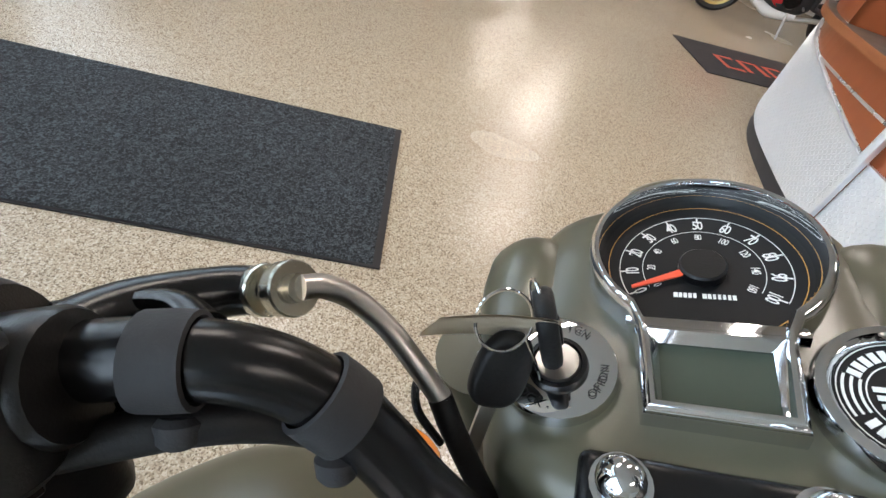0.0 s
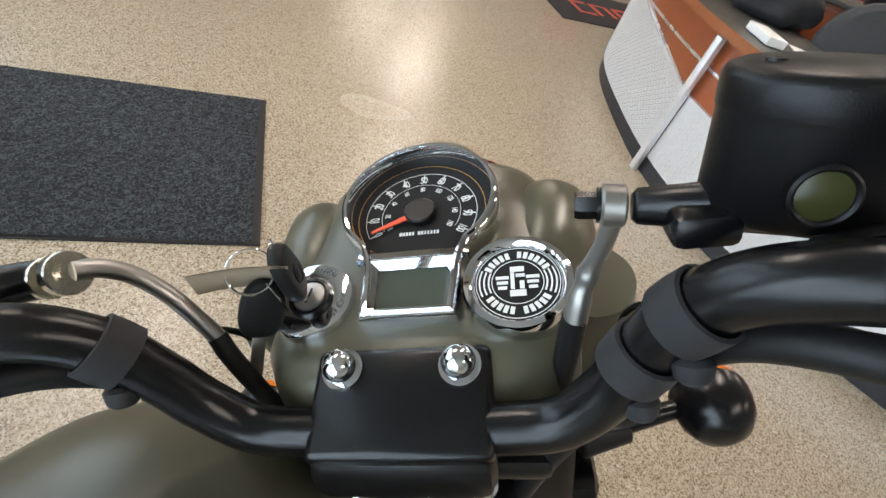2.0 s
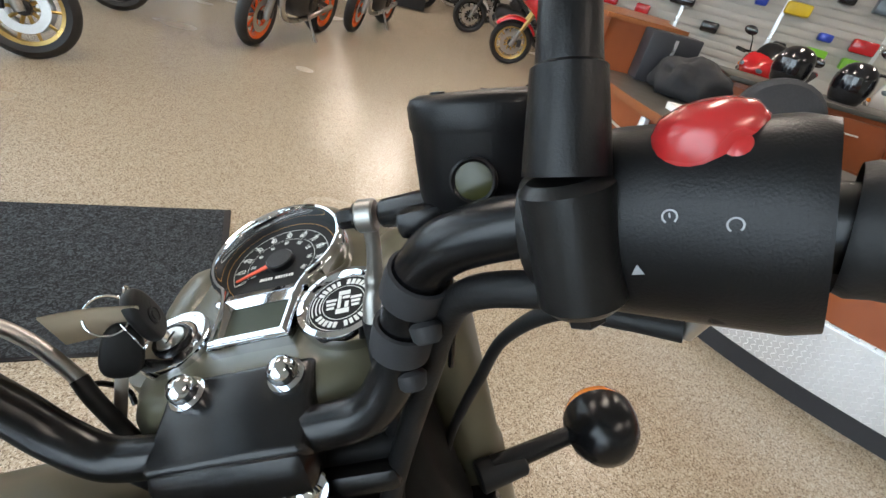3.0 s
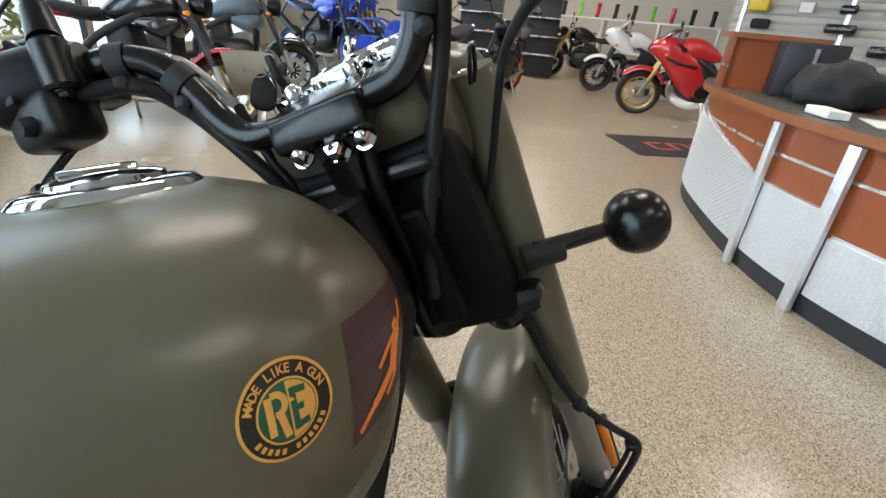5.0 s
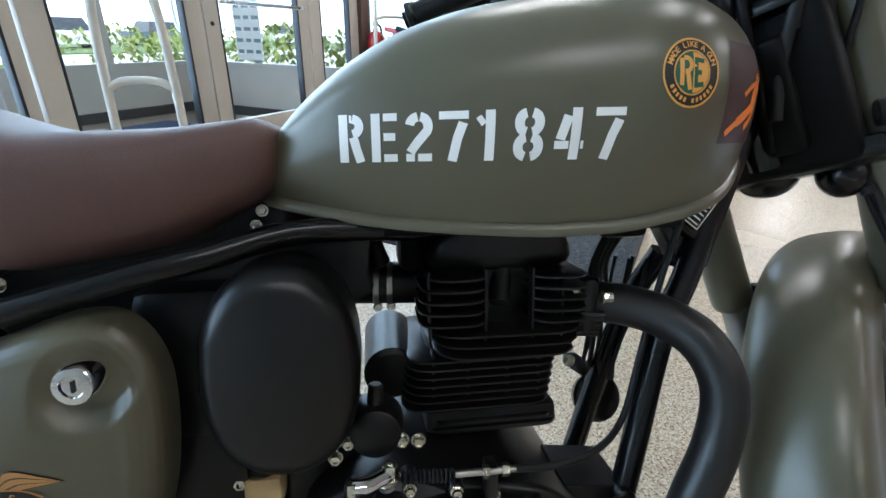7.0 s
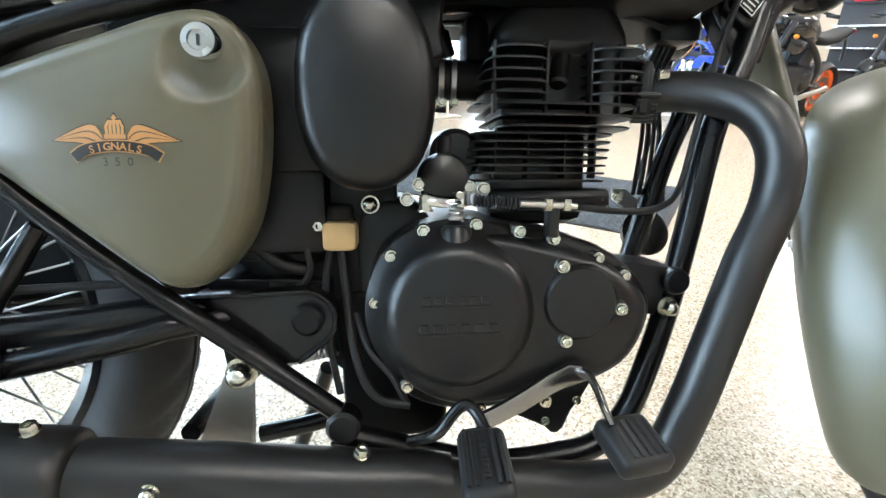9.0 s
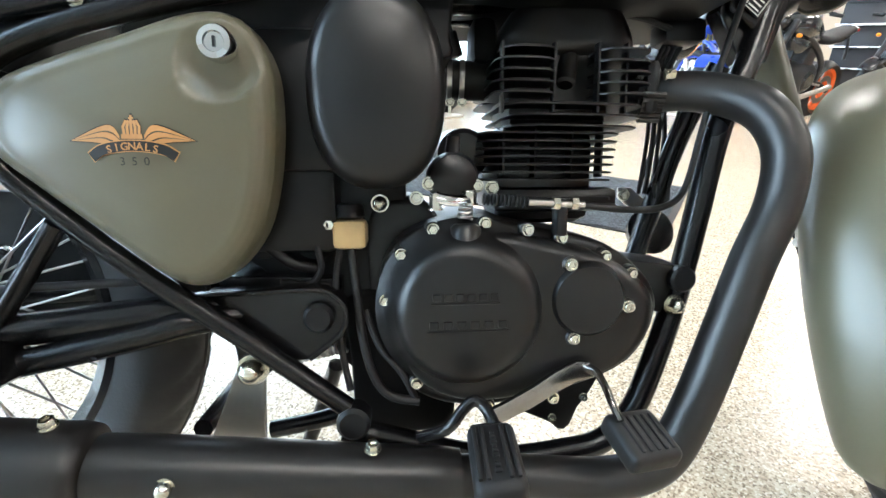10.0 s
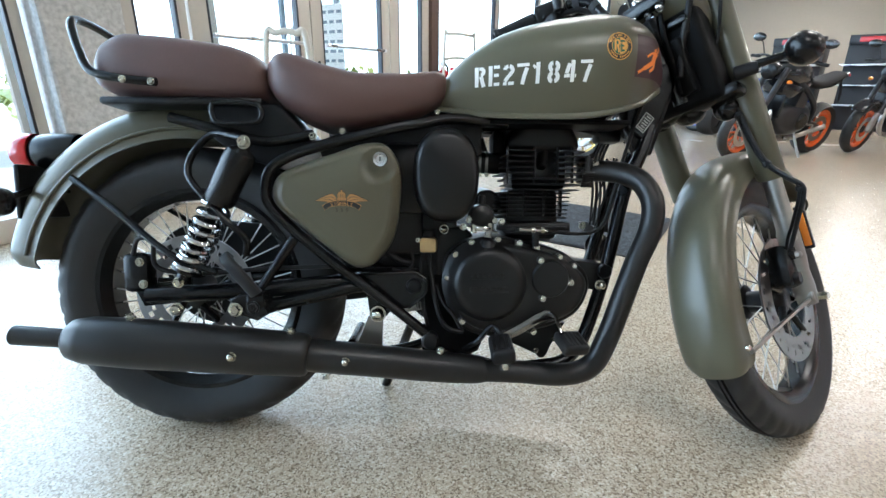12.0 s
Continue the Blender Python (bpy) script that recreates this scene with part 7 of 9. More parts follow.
GREYP = material("blue_grey_enamel", (0.22, 0.28, 0.33), 0.4, 0, 0.05, 40)
GLOW = material("bright_hazy_sky", (0.9, 0.96, 1.0), 0.9, 0, 0.03, 0.05, emit=1.9)
LEAF = material("sunlit_hedge_leaf", (0.2, 0.27, 0.06), 0.6, 0, 0.4, 3, second=(0.34, 0.36, 0.08), second_amount=0.8, second_scale=1.5)


def flat(points, z=0.0):
    bm = bmesh.new()
    bm.faces.new([bm.verts.new((x, y, z)) for x, y in points])
    return bm


def setting(name, bm, mat, label="", category="", smooth=0.0, m=None):
    ob = mesh_object(name, bm, mat, None, "", smooth, m)
    return tagged(ob, label, category or name.split("_")[0], kind="structure")


def slab(points, z0, z1):
    bm = bmesh.new()
    a = [bm.verts.new((x, y, z0)) for x, y in points]
    b = [bm.verts.new((x, y, z1)) for x, y in points]
    bm.faces.new(a[::-1])
    bm.faces.new(b)
    for i in range(len(a)):
        j = (i + 1) % len(a)
        bm.faces.new((a[i], a[j], b[j], b[i]))
    return bm


# the glazed entrance wall runs along its own line
DOORW = Matrix.Translation((-0.36, 3.22, 0)) @ Matrix.Rotation(math.atan2(0.838, 0.546), 4, "Z")


def onwall(x, y=0.0):
    return (DOORW @ V(x, y, 0)).xy


HIGH = 3.6
corners = [onwall(-9), onwall(11.5), (13.5, 12.0), (13.5, -6.0), (-2.0, -8.0)]
setting("floor", slab([onwall(-9, 0.15), onwall(11.5, 0.15), (13.6, 12.1), (13.6, -6.1), (-2.1, -8.1)], -0.1, 0.0), FLOOR, "beige speckled resin showroom floor, worn and glossy")
setting("ceiling", slab([onwall(-9, 0.1), onwall(11.5, 0.1), (13.6, 12.1), (13.6, -6.1), (-2.1, -8.1)], HIGH, HIGH + 0.1), CEIL, "cream tiled showroom ceiling")
a0 = onwall(11.5)
for name, p, q in (("wall_north", onwall(11.5, 0.08), (13.55, 12.0)), ("wall_east", (13.55, 12.05), (13.55, -6.0)), ("wall_south", (13.5, -6.05), (-2.0, -8.05)), ("wall_west", (-2.05, -8.0), onwall(-9, 0.08))):
    p, q = Vector((*p, 0)), Vector((*q, 0))
    d = (q - p)
    m = Matrix.Translation(p) @ Matrix.Rotation(math.atan2(d.y, d.x), 4, "Z")
    setting(name, box((d.length / 2, 0, HIGH / 2), (d.length, 0.12, HIGH), 0, m), WALLP, "cream painted showroom wall", "wall")


def wallbox(x0, x1, y0, y1, z0, z1, bevel=0.003, bm=None):
    return box(((x0 + x1) / 2, (y0 + y1) / 2, (z0 + z1) / 2), (x1 - x0, y1 - y0, z1 - z0), bevel, DOORW, bm)


def glazing(name, x0, x1, z0, z1, stile, label, category="window", y=0.0, sill=None, thick=0.05):
    """A framed pane in the entrance wall: stiles, rails and one sheet of glass."""
    top, low = sill or (stile, stile)
    ob = setting(name, wallbox(x0, x0 + stile, y - thick / 2, y + thick / 2, z0, z1), DOORP, label, category)
    for n, b in (("stile", (x1 - stile, x1, z0, z1)), ("rail", (x0 + stile, x1 - stile, z0, z0 + low)), ("rail", (x0 + stile, x1 - stile, z1 - top, z1))):
        part(n, wallbox(b[0], b[1], y - thick / 2, y + thick / 2, b[2], b[3]), DOORP, ob)
    for n, b in (("bead", (x0 + stile - 0.002, x0 + stile + 0.012)), ("bead", (x1 - stile - 0.012, x1 - stile + 0.002))):
        part(n, wallbox(b[0], b[1], y - thick * 0.55, y + thick * 0.55, z0 + low, z1 - top, 0.001), KICK, ob)
    g = part("pane", wallbox(x0 + stile, x1 - stile, y - 0.003, y + 0.003, z0 + low, z1 - top, 0), GLASS, ob)
    g.visible_shadow = False
    return ob


d1 = glazing("door_1", -1.02, -0.006, 0.008, 2.25, 0.125, "cream framed glass entrance door", "door", sill=(0.12, 0.29))
d2 = glazing("door_2", 0.006, 1.015, 0.008, 2.25, 0.115, "cream framed glass entrance door with a push bar", "door", sill=(0.12, 0.29))
for d, x0, x1, yy in ((d1, -0.9, -0.13, -0.07), (d2, 0.12, 0.9, -0.07)):
    part("push_bar", rod(DOORW @ V(x0, yy, 1.05), DOORW @ V(x1, yy, 1.05), 0.014, seg=14), STRIP, d)
    for x in (x0 + 0.03, x1 - 0.03):
        part("bar_bracket", rod(DOORW @ V(x, yy, 1.05), DOORW @ V(x, -0.02, 1.05), 0.01, seg=10), STRIP, d)
part("pull_handle", tube([tuple(DOORW @ V(-0.06, 0.03, 0.86)), tuple(DOORW @ V(-0.1, 0.1, 0.9)), tuple(DOORW @ V(-0.1, 0.1, 1.15)), tuple(DOORW @ V(-0.06, 0.03, 1.2))], 0.012, 5, 12), STRIP, d1)
part("door_lock", rod(DOORW @ V(0.06, -0.02, 0.92), DOORW @ V(0.06, -0.034, 0.92), 0.014, 0.013, 18, 0.002), KICK, d2)
glazing("window_1", 1.035, 1.72, 0.0, 2.25, 0.135, "narrow side light beside the entrance doors", sill=(0.12, 0.5))
glazing("window_2", -1.42, -1.04, 0.0, 2.25, 0.06, "narrow side light beside the entrance doors", sill=(0.12, 0.3))
setting("trim_transom", wallbox(-1.45, 1.76, -0.04, 0.06, 2.26, 2.4), DOORP, "cream transom over the doors", "trim")
glazing("window_3", -1.45, 1.76, 2.4, HIGH, 0.06, "high window over the entrance doors")
setting("trim_post", wallbox(1.73, 1.86, -0.06, 0.08, 0, HIGH), DARKWOOD, "dark brown post beside the entrance", "trim")
setting("pillar", wallbox(-1.86, -1.46, -0.12, 0.25, 0, HIGH, 0.02), STONE, "grey pebble-dashed pillar", "pillar")
for k in range(5):
    glazing(f"window_{4 + k}", 1.87 + 1.55 * k, 1.87 + 1.55 * (k + 1) - 0.01, 0.0, HIGH, 0.05, "tall showroom window", sill=(0.1, 0.35))
setting("wall_street", wallbox(9.63, 11.6, -0.06, 0.06, 0, HIGH), WALLP, "cream painted showroom wall", "wall")
for k in range(4):
    glazing(f"window_{10 + k}", -1.88 - 1.7 * (k + 1), -1.88 - 1.7 * k - 0.01, 0.0, HIGH, 0.05, "tall showroom window", sill=(0.1, 0.12))

# the porch behind the doors
setting("porch_floor", slab([onwall(-2.6, 0.15), onwall(2.6, 0.15), onwall(2.6, 2.6), onwall(-2.6, 2.6)], -0.1, -0.004), FLOOR, "speckled resin porch floor", "floor")
# unseen roof slab, added only to put the porch in shade
setting("porch_ceiling", wallbox(-2.5, 2.0, 0.16, 2.6, HIGH, HIGH + 0.1), CEIL, "unseen slab added to keep the sun off the porch", "ceiling")
setting("wall_porch_left", wallbox(-2.35, -2.25, 0.2, 2.4, 0, 0.55), DOORP, "low white porch wall", "wall")
setting("wall_porch_back", wallbox(-0.1, 1.86, 2.4, 2.5, 0, 0.55), DOORP, "low white porch wall with a dark skirting", "wall")
setting("wall_porch_right", wallbox(1.78, 1.86, 0.12, 2.397, 0, 0.53), DOORP, "low white porch wall with a dark skirting", "wall")
setting("trim_porch_sill", wallbox(1.75, 1.88, 0.13, 2.37, 0.533, 0.565), DOORP, "cream window sill of the porch", "trim")
setting("baseboard_porch", wallbox(-0.1, 1.75, 2.37, 2.397, 0, 0.1), KICK, "dark skirting", "baseboard")
setting("baseboard_porch_side", wallbox(1.752, 1.777, 0.13, 2.36, 0, 0.1), KICK, "dark skirting", "baseboard")
for x in (-2.3, -1.1, -0.1, 0.95):
    setting("trim_mullion", wallbox(x - 0.04, x + 0.04, 2.503, 2.57, 0, HIGH), DOORP, "cream porch mullion", "trim")
for y in (0.6, 1.35, 2.3):
    setting("trim_mullion", wallbox(1.79, 1.85, y - 0.03, y + 0.03, 0.567, HIGH), GREYP, "blue-grey porch mullion", "trim")
tagged(mesh_object("porch_mat", box((0.1, 1.2, 0.004), (1.9, 1.5, 0.012), 0.003, DOORW), material("blue_porch_mat", (0.03, 0.06, 0.12), 0.9, 0, 0.3, 150, 0.4, 200), None, "", 0), "blue-grey entrance mat on the porch floor", "mat")
tagged(mesh_object("notice", box((1.77, 1.4, 1.12), (0.004, 0.36, 1.05), 0, DOORW), PAPER, None, "", 0), "pale printed notice hung on the porch glass", "notice")
bm = bmesh.new()
for k in range(9):
    for j in range(3):
        box((1.766, 1.28 + 0.12 * j, 0.68 + 0.11 * k), (0.003, 0.07 + 0.02 * ((j + k) % 2), 0.035), 0, DOORW, bm)
part("printed_bar", bm, GREYB, bpy.data.objects["notice"])

# outdoors
setting("ground", slab([(-120, -120), (120, -120), (120, 120), (-120, 120)], -0.3, -0.12), GROUND, "pale paving and road outdoors", "ground")
setting("lawn", slab([onwall(-60, 19), onwall(60, 19), onwall(60, 40), onwall(-60, 40)], -0.12, -0.06), GRASS, "sunlit lawn across the drive", "lawn")
setting("backdrop", box((0, 46, 18), (420, 0.2, 44), 0, DOORW), GLOW, "bright hazy sky beyond the lawn", "backdrop")
setting("backdrop_side", box((44, 10, 18), (0.2, 90, 44), 0, DOORW), GLOW, "bright hazy sky beyond the drive", "backdrop")
random.seed(11)
bm = bmesh.new()
for k in range(5200):   # a low hedge along the drive and beside the porch
    if k % 3:
        c = DOORW @ V(random.uniform(-9, 16), 6.4 + random.gauss(0, 0.3), 0)
    else:
        c = DOORW @ V(3.6 + random.gauss(0, 0.3), random.uniform(0.6, 6.0), 0)
    c.z = 0.95 * random.random() ** 0.6 + 0.16 * math.sin(c.x * 3.1) * math.sin(c.y * 2.3) - 0.1
    q = Matrix.Translation(c) @ Matrix.Rotation(random.uniform(0, 6.3), 4, "Z") @ Matrix.Rotation(random.uniform(-1.2, 1.2), 4, "X")
    n = random.uniform(0.05, 0.1)
    bm.faces.new([bm.verts.new(q @ V(x * n, y * n, 0)) for x, y in ((-0.5, 0), (0, -0.9), (0.5, 0), (0, 0.9))])
tagged(mesh_object("hedge", bm, LEAF, None, "", 0), "low sunlit yellow-green hedge beside the porch", "hedge", kind="stuff")
random.seed(4)
for k, (x, y) in enumerate(((-9, 24), (2.0, 26), (13, 24.5), (20, 27), (29, 25))):
    car = thing("parked_car", "parked car seen through the entrance glass", "car", "parked cars", DOORW @ Matrix.Translation((x, y, -0.12)))
    paint = (WHITEB, GREYB, WHITEB, GREYB, WHITEB)[k]
    part("body", loft([[(u, w * h, z) for w, z in ((-0.85, 0.25), (-0.88, 0.6), (-0.82, 0.85), (0.82, 0.85), (0.88, 0.6), (0.85, 0.25))] for u, h in ((-2.1, 0.85), (-1.9, 0.98), (1.9, 0.98), (2.1, 0.85))]), paint, car)
    part("cabin", loft([[(u + (0.25 if z > 1 else 0) * s_, w, z) for w, z in ((-0.75, 0.84), (-0.6, 1.42), (0.6, 1.42), (0.75, 0.84))] for u, s_ in ((-1.3, 1), (0.9, -1))]), BLACKB, car)
    for u in (-1.3, 1.3):
        for w in (-0.8, 0.8):
            part("wheel", rod((u, w - 0.1, 0.32), (u, w + 0.1, 0.32), 0.32, 0.32, 24, 0.04), TYRE, car)

# ---- mats on the floor ----
def floor_mat(name, pts, label, lip=0.02):
    bm = slab(pts, 0.001, 0.006)
    ob = tagged(mesh_object(name, bm, MATEDGE, None, "", 0), label, "mat")
    c = np.mean(pts, 0)
    q = [tuple(c + (np.array(p) - c) * (1 - lip / np.linalg.norm(np.array(p) - c) * 1.35)) for p in pts]
    n = 60
    bm = bmesh.new()
    a, b, cc, d = (np.array(p) for p in q)
    rows = [[bm.verts.new((*((a * (1 - s) + b * s) * (1 - t) + (d * (1 - s) + cc * s) * t), 0.009 + random.uniform(0, 0.0025))) for s in np.linspace(0, 1, n * 2)] for t in np.linspace(0, 1, n)]
    for r0, r1 in zip(rows, rows[1:]):
        for i in range(len(r0) - 1):
            bm.faces.new((r0[i], r0[i + 1], r1[i + 1], r1[i]))
    part("mat_surface", bm, CARPET, ob)
    return ob


floor_mat("entrance_mat", [(1.577, 1.109), (2.08, 1.81), (-0.167, 3.41), (-0.677, 2.71)], "charcoal looped entrance mat with rubber edging on the floor")

rug = tagged(mesh_object("runner_rug", slab([(5.72, 2.74), (5.23, 2.04), (7.1, 0.9), (7.65, 1.6)], 0.001, 0.008), RUGM, None, "", 0), "dark runner rug with a red lettered brand band", "rug")
RUG = Matrix.Translation((5.62, 2.27, 0.0095)) @ Matrix.Rotation(math.atan2(-1.14, 1.87), 4, "Z")
bm = bmesh.new()
for k in range(6):
    x = 0.22 + 0.27 * k
    ribbon([(x - 0.1, -0.13), (x - 0.1, 0.13), (x + 0.08, 0.13), (x + 0.08, -0.13)] if k % 2 else [(x + 0.1, 0.13), (x - 0.08, 0.13), (x - 0.08, -0.13), (x + 0.1, -0.13)], 0.06, bm)
bmesh.ops.transform(bm, matrix=RUG, verts=bm.verts)
part("rug_band", bm, RUGRED, rug, "red plain shapes in a row", 0)

# ---- service counter ----
CURVE = spline([(6.2, 1.75), (5.5, 1.62), (4.87, 1.45), (4.4, 1.25), (3.93, 0.91), (3.525, 0.55), (3.255, 0.2), (3.075, -0.19), (2.98, -0.6), (2.94, -1.2), (3.0, -2.1), (3.2, -3.1)], 12)
CURVE = [q[:2] for q in CURVE]
TAN = [np.array(CURVE[min(i + 1, len(CURVE) - 1)]) - np.array(CURVE[max(i - 1, 0)]) for i in range(len(CURVE))]
OUT = [np.array((t[1], -t[0])) / np.linalg.norm(t) for t in TAN]   # towards the customer's side
ARC_S = np.r_[0, np.cumsum([np.linalg.norm(b - a) for a, b in zip(CURVE, CURVE[1:])])]


def counter_at(s, off=0.0):
    x, y = (float(np.interp(s, ARC_S, [c[k] for c in CURVE])) for k in (0, 1))
    o = np.array([float(np.interp(s, ARC_S, [c[k] for c in OUT])) for k in (0, 1)])
    return np.array((x, y)) + o / np.linalg.norm(o) * off


def band(s0, s1, zlow, zhigh, off, depth=0.012, n=48):
    """A curved panel on the counter's front between two lengths along it."""
    rings = []
    for s in np.linspace(s0, s1, n):
        a, b = counter_at(s, off), counter_at(s, off - depth)
        lo = zlow(s) if callable(zlow) else zlow
        hi = zhigh(s) if callable(zhigh) else zhigh
        rings.append([(*a, lo), (*a, hi), (*b, hi), (*b, lo)])
    return loft(rings)


def s_of(x, y):
    return float(ARC_S[int(np.argmin([np.hypot(c[0] - x, c[1] - y) for c in CURVE]))])


SA, SB = s_of(3.525, 0.55), s_of(3.255, 0.2)
S0, S1 = s_of(6.0, 1.72), s_of(3.2, -2.9)
if np.dot(OUT[40], np.array((-1, 1))) < 0:
    OUT = [-o for o in OUT]
counter = tagged(mesh_object("service_counter", band(S0, S1, 0.1, 0.74, -0.02, 0.03, 70), LAMINATE, None, "", 0), "curved reception counter in cherry laminate and tread plate", "counter")
part("kickboard", band(S0, S1, 0.0, 0.1, -0.016, 0.03, 70), KICK, counter, "black kickboard")


def plate_top(s):
    """The tread plate's upper edge drops from the far end towards the near side."""
    t = (s - S0) / (SA - S0)
    return 0.68 - 0.24 * max(0, min(1, (t - 0.35) / 0.65)) ** 1.2 if s < SA else (0.44 if s < SB else 0.4)


def tread(s0, s1, zt):
    pan = part("tread_panel", band(s0, s1, 0.095, zt, 0.0, 0.02, 30), PLATE, counter, "bright aluminium tread plate")
    bm = bmesh.new()
    n = 0
    rows = int(0.34 / 0.016)
    for i in range(int((s1 - s0) / 0.024)):
        s = s0 + 0.012 + 0.024 * i
        top = zt(s) if callable(zt) else zt
        p, q = counter_at(s, 0.0), counter_at(s + 0.004, 0.0)
        d = (q - p) / np.linalg.norm(q - p)
        o = counter_at(s, 0.01) - p
        m = Matrix(((d[0], 0, o[0] * 100, p[0]), (d[1], 0, o[1] * 100, p[1]), (0, 1, 0, 0), (0, 0, 0, 1)))
        z, j = 0.105, 0
        while z < top - 0.01:
            a = radians(45 if (i + j) % 2 else -45)
            e = [(0.011, 0), (0, 0.0028), (-0.011, 0), (0, -0.0028)]
            vs = [bm.verts.new(m @ V(u * math.cos(a) - w * math.sin(a), z + u * math.sin(a) + w * math.cos(a), 0.0002)) for u, w in e]
            t0 = bm.verts.new(m @ V(0.006 * math.cos(a), z + 0.006 * math.sin(a), 0.0024))
            t1 = bm.verts.new(m @ V(-0.006 * math.cos(a), z - 0.006 * math.sin(a), 0.0024))
            bm.faces.new((vs[0], vs[1], t0))
            bm.faces.new((vs[1], vs[2], t1))
            bm.faces.new((vs[1], t1, t0))
            bm.faces.new((vs[2], vs[3], t1))
            bm.faces.new((vs[3], vs[0], t0))
            bm.faces.new((vs[3], t0, t1))
            z += 0.0155
            j += 1
    bmesh.ops.recalc_face_normals(bm, faces=bm.faces)
    tagged(part("tread_relief", bm, PLATE, counter, "", 0), kind="stuff")


tread(S0, SA - 0.02, plate_top)
tread(SA + 0.02, SB - 0.02, 0.455)
tread(SB + 0.03, S1, 0.36)
for s, w in ((SA, 0.045), (SB, 0.055)):
    p, t = counter_at(s, 0.02), counter_at(s + 0.01, 0.02) - counter_at(s, 0.02)
    m = Matrix.Translation((*p, 0)) @ Matrix.Rotation(math.atan2(t[1], t[0]), 4, "Z")
    part("upright_strip", box((0, 0, 0.365), (w, 0.03, 0.73), 0.004, m), PLATE, counter, "upright tread plate strip")
    side = 1 if (m.inverted() @ Vector((*counter_at(s, 0.06), 0))).y > 0 else -1
    bm = bmesh.new()
    for j in range(44):
        for i in range(2):
            box((0, 0, 0), (0.019, 0.0022, 0.0045), 0.0009, m @ Matrix.Translation(((i - 0.5) * w * 0.46, side * 0.0153, 0.018 + 0.0161 * j)) @ Matrix.Rotation(radians(45 if (i + j) % 2 else -45), 4, "Y"), bm, 1)
    tagged(part("tread_relief", bm, PLATE, counter, "", 0), kind="stuff")
for z, a, b in ((0.585, S0, S1), (0.36, SB + 0.03, S1), (0.455, S0 + 0.3, SA)):
    part("metal_inlay", band(a, b, z, z + 0.013, -0.014, 0.012, 60) if z != 0.455 else band(a, b, lambda s: plate_top(s), lambda s: plate_top(s) + 0.012, -0.014, 0.012, 60), STRIP, counter, "narrow aluminium inlay")
# low desk with its wooden edge
rings = []
for s in np.linspace(S0 + 1.0, S1, 60):
    a, b = counter_at(s, 0.035), counter_at(s, -0.62)
    rings.append([(*a, 0.742), (*a, 0.775), (*b, 0.775), (*b, 0.742)])
part("desk_top", loft(rings), DESKTOP, counter, "dark speckled worktop")
part("desk_edge", band(S0 + 1.0, S1, 0.738, 0.779, 0.045, 0.014, 60), EDGEWOOD, counter, "wooden worktop edge")
# the raised end
SR = s_of(4.28, 1.16)
part("raised_front", band(S0, SR, 0.74, 1.07, -0.02, 0.03, 40), LAMINATE, counter, "raised cherry laminate end")
ra, rb = counter_at(SR, -0.02), counter_at(SR, -0.5)
part("raised_side", slab([tuple(ra), tuple(rb), tuple(rb + (0.03, 0.02)), tuple(ra + (0.03, 0.02))], 0.775, 1.07), LAMINATE, counter)
rings = []
for s in np.linspace(S0, SR + 0.04, 40):
    a, b = counter_at(s, 0.02), counter_at(s, -0.52)
    rings.append([(*a, 1.07), (*a, 1.1), (*b, 1.1), (*b, 1.07)])
part("raised_top", loft(rings), EDGEWOOD, counter, "wooden top")
part("metal_inlay", band(S0, SR, 0.9, 0.912, -0.016, 0.012, 40), STRIP, counter)
SN = s_of(3.02, -0.42)
part("raised_front", band(SN, S1, 0.74, 1.05, -0.02, 0.03, 40), LAMINATE, counter, "raised cherry laminate panel")
part("metal_inlay", band(SN, S1, 0.9, 0.915, -0.012, 0.012, 40), STRIP, counter)
na_, nb_ = counter_at(SN, -0.02), counter_at(SN, -0.35)
part("raised_side", slab([tuple(na_), tuple(nb_), tuple(nb_ + (0.0, -0.03)), tuple(na_ + (0.0, -0.03))], 0.775, 1.05), LAMINATE, counter)

# things on and behind the counter
pp = counter_at(s_of(3.5, 0.5), -0.14)
tagged(mesh_object("paper_pad", box((0, 0, 0.02), (0.2, 0.09, 0.035), 0.004, Matrix.Translation((*pp, 0.776)) @ Matrix.Rotation(0.7, 4, "Z")), PAPER, None, "", 0), "stack of white papers lying on the worktop", "papers")
pp = counter_at(s_of(3.4, 0.4), -0.3)
tagged(mesh_object("brochure", box((0, 0, 0.004), (0.3, 0.12, 0.005), 0.001, Matrix.Translation((*pp, 0.777)) @ Matrix.Rotation(0.4, 4, "Z")), PAPER, None, "", 0), "pale brochure lying on the worktop", "brochure")
jm = Matrix.Translation((4.25, 0.55, 0.776))
bm = ball((0, 0, 0), (0.27, 0.22, 0.13), None, None, 40, 26)
for v in bm.verts:
    n = noise.noise(v.co * 9) * 0.05 + noise.noise(v.co * 22) * 0.018
    v.co += v.co.normalized() * n
    v.co.z = max(v.co.z + 0.09, 0.002)
bmesh.ops.transform(bm, matrix=jm, verts=bm.verts)
tagged(mesh_object("jacket", bm, CLOTH, None, "", 60), "crumpled black riding jacket heaped on the worktop", "jacket")
bx = thing("computer_tower", "black computer tower against the raised end", "computer", m=Matrix.Translation((4.42, 0.78, 0.776)) @ Matrix.Rotation(0.55, 4, "Z"))
part("case", box((0, 0, 0.15), (0.18, 0.32, 0.3), 0.01), KICK, bx)
part("front_strip", box((-0.092, 0, 0.15), (0.004, 0.02, 0.24)), STRIP, bx)
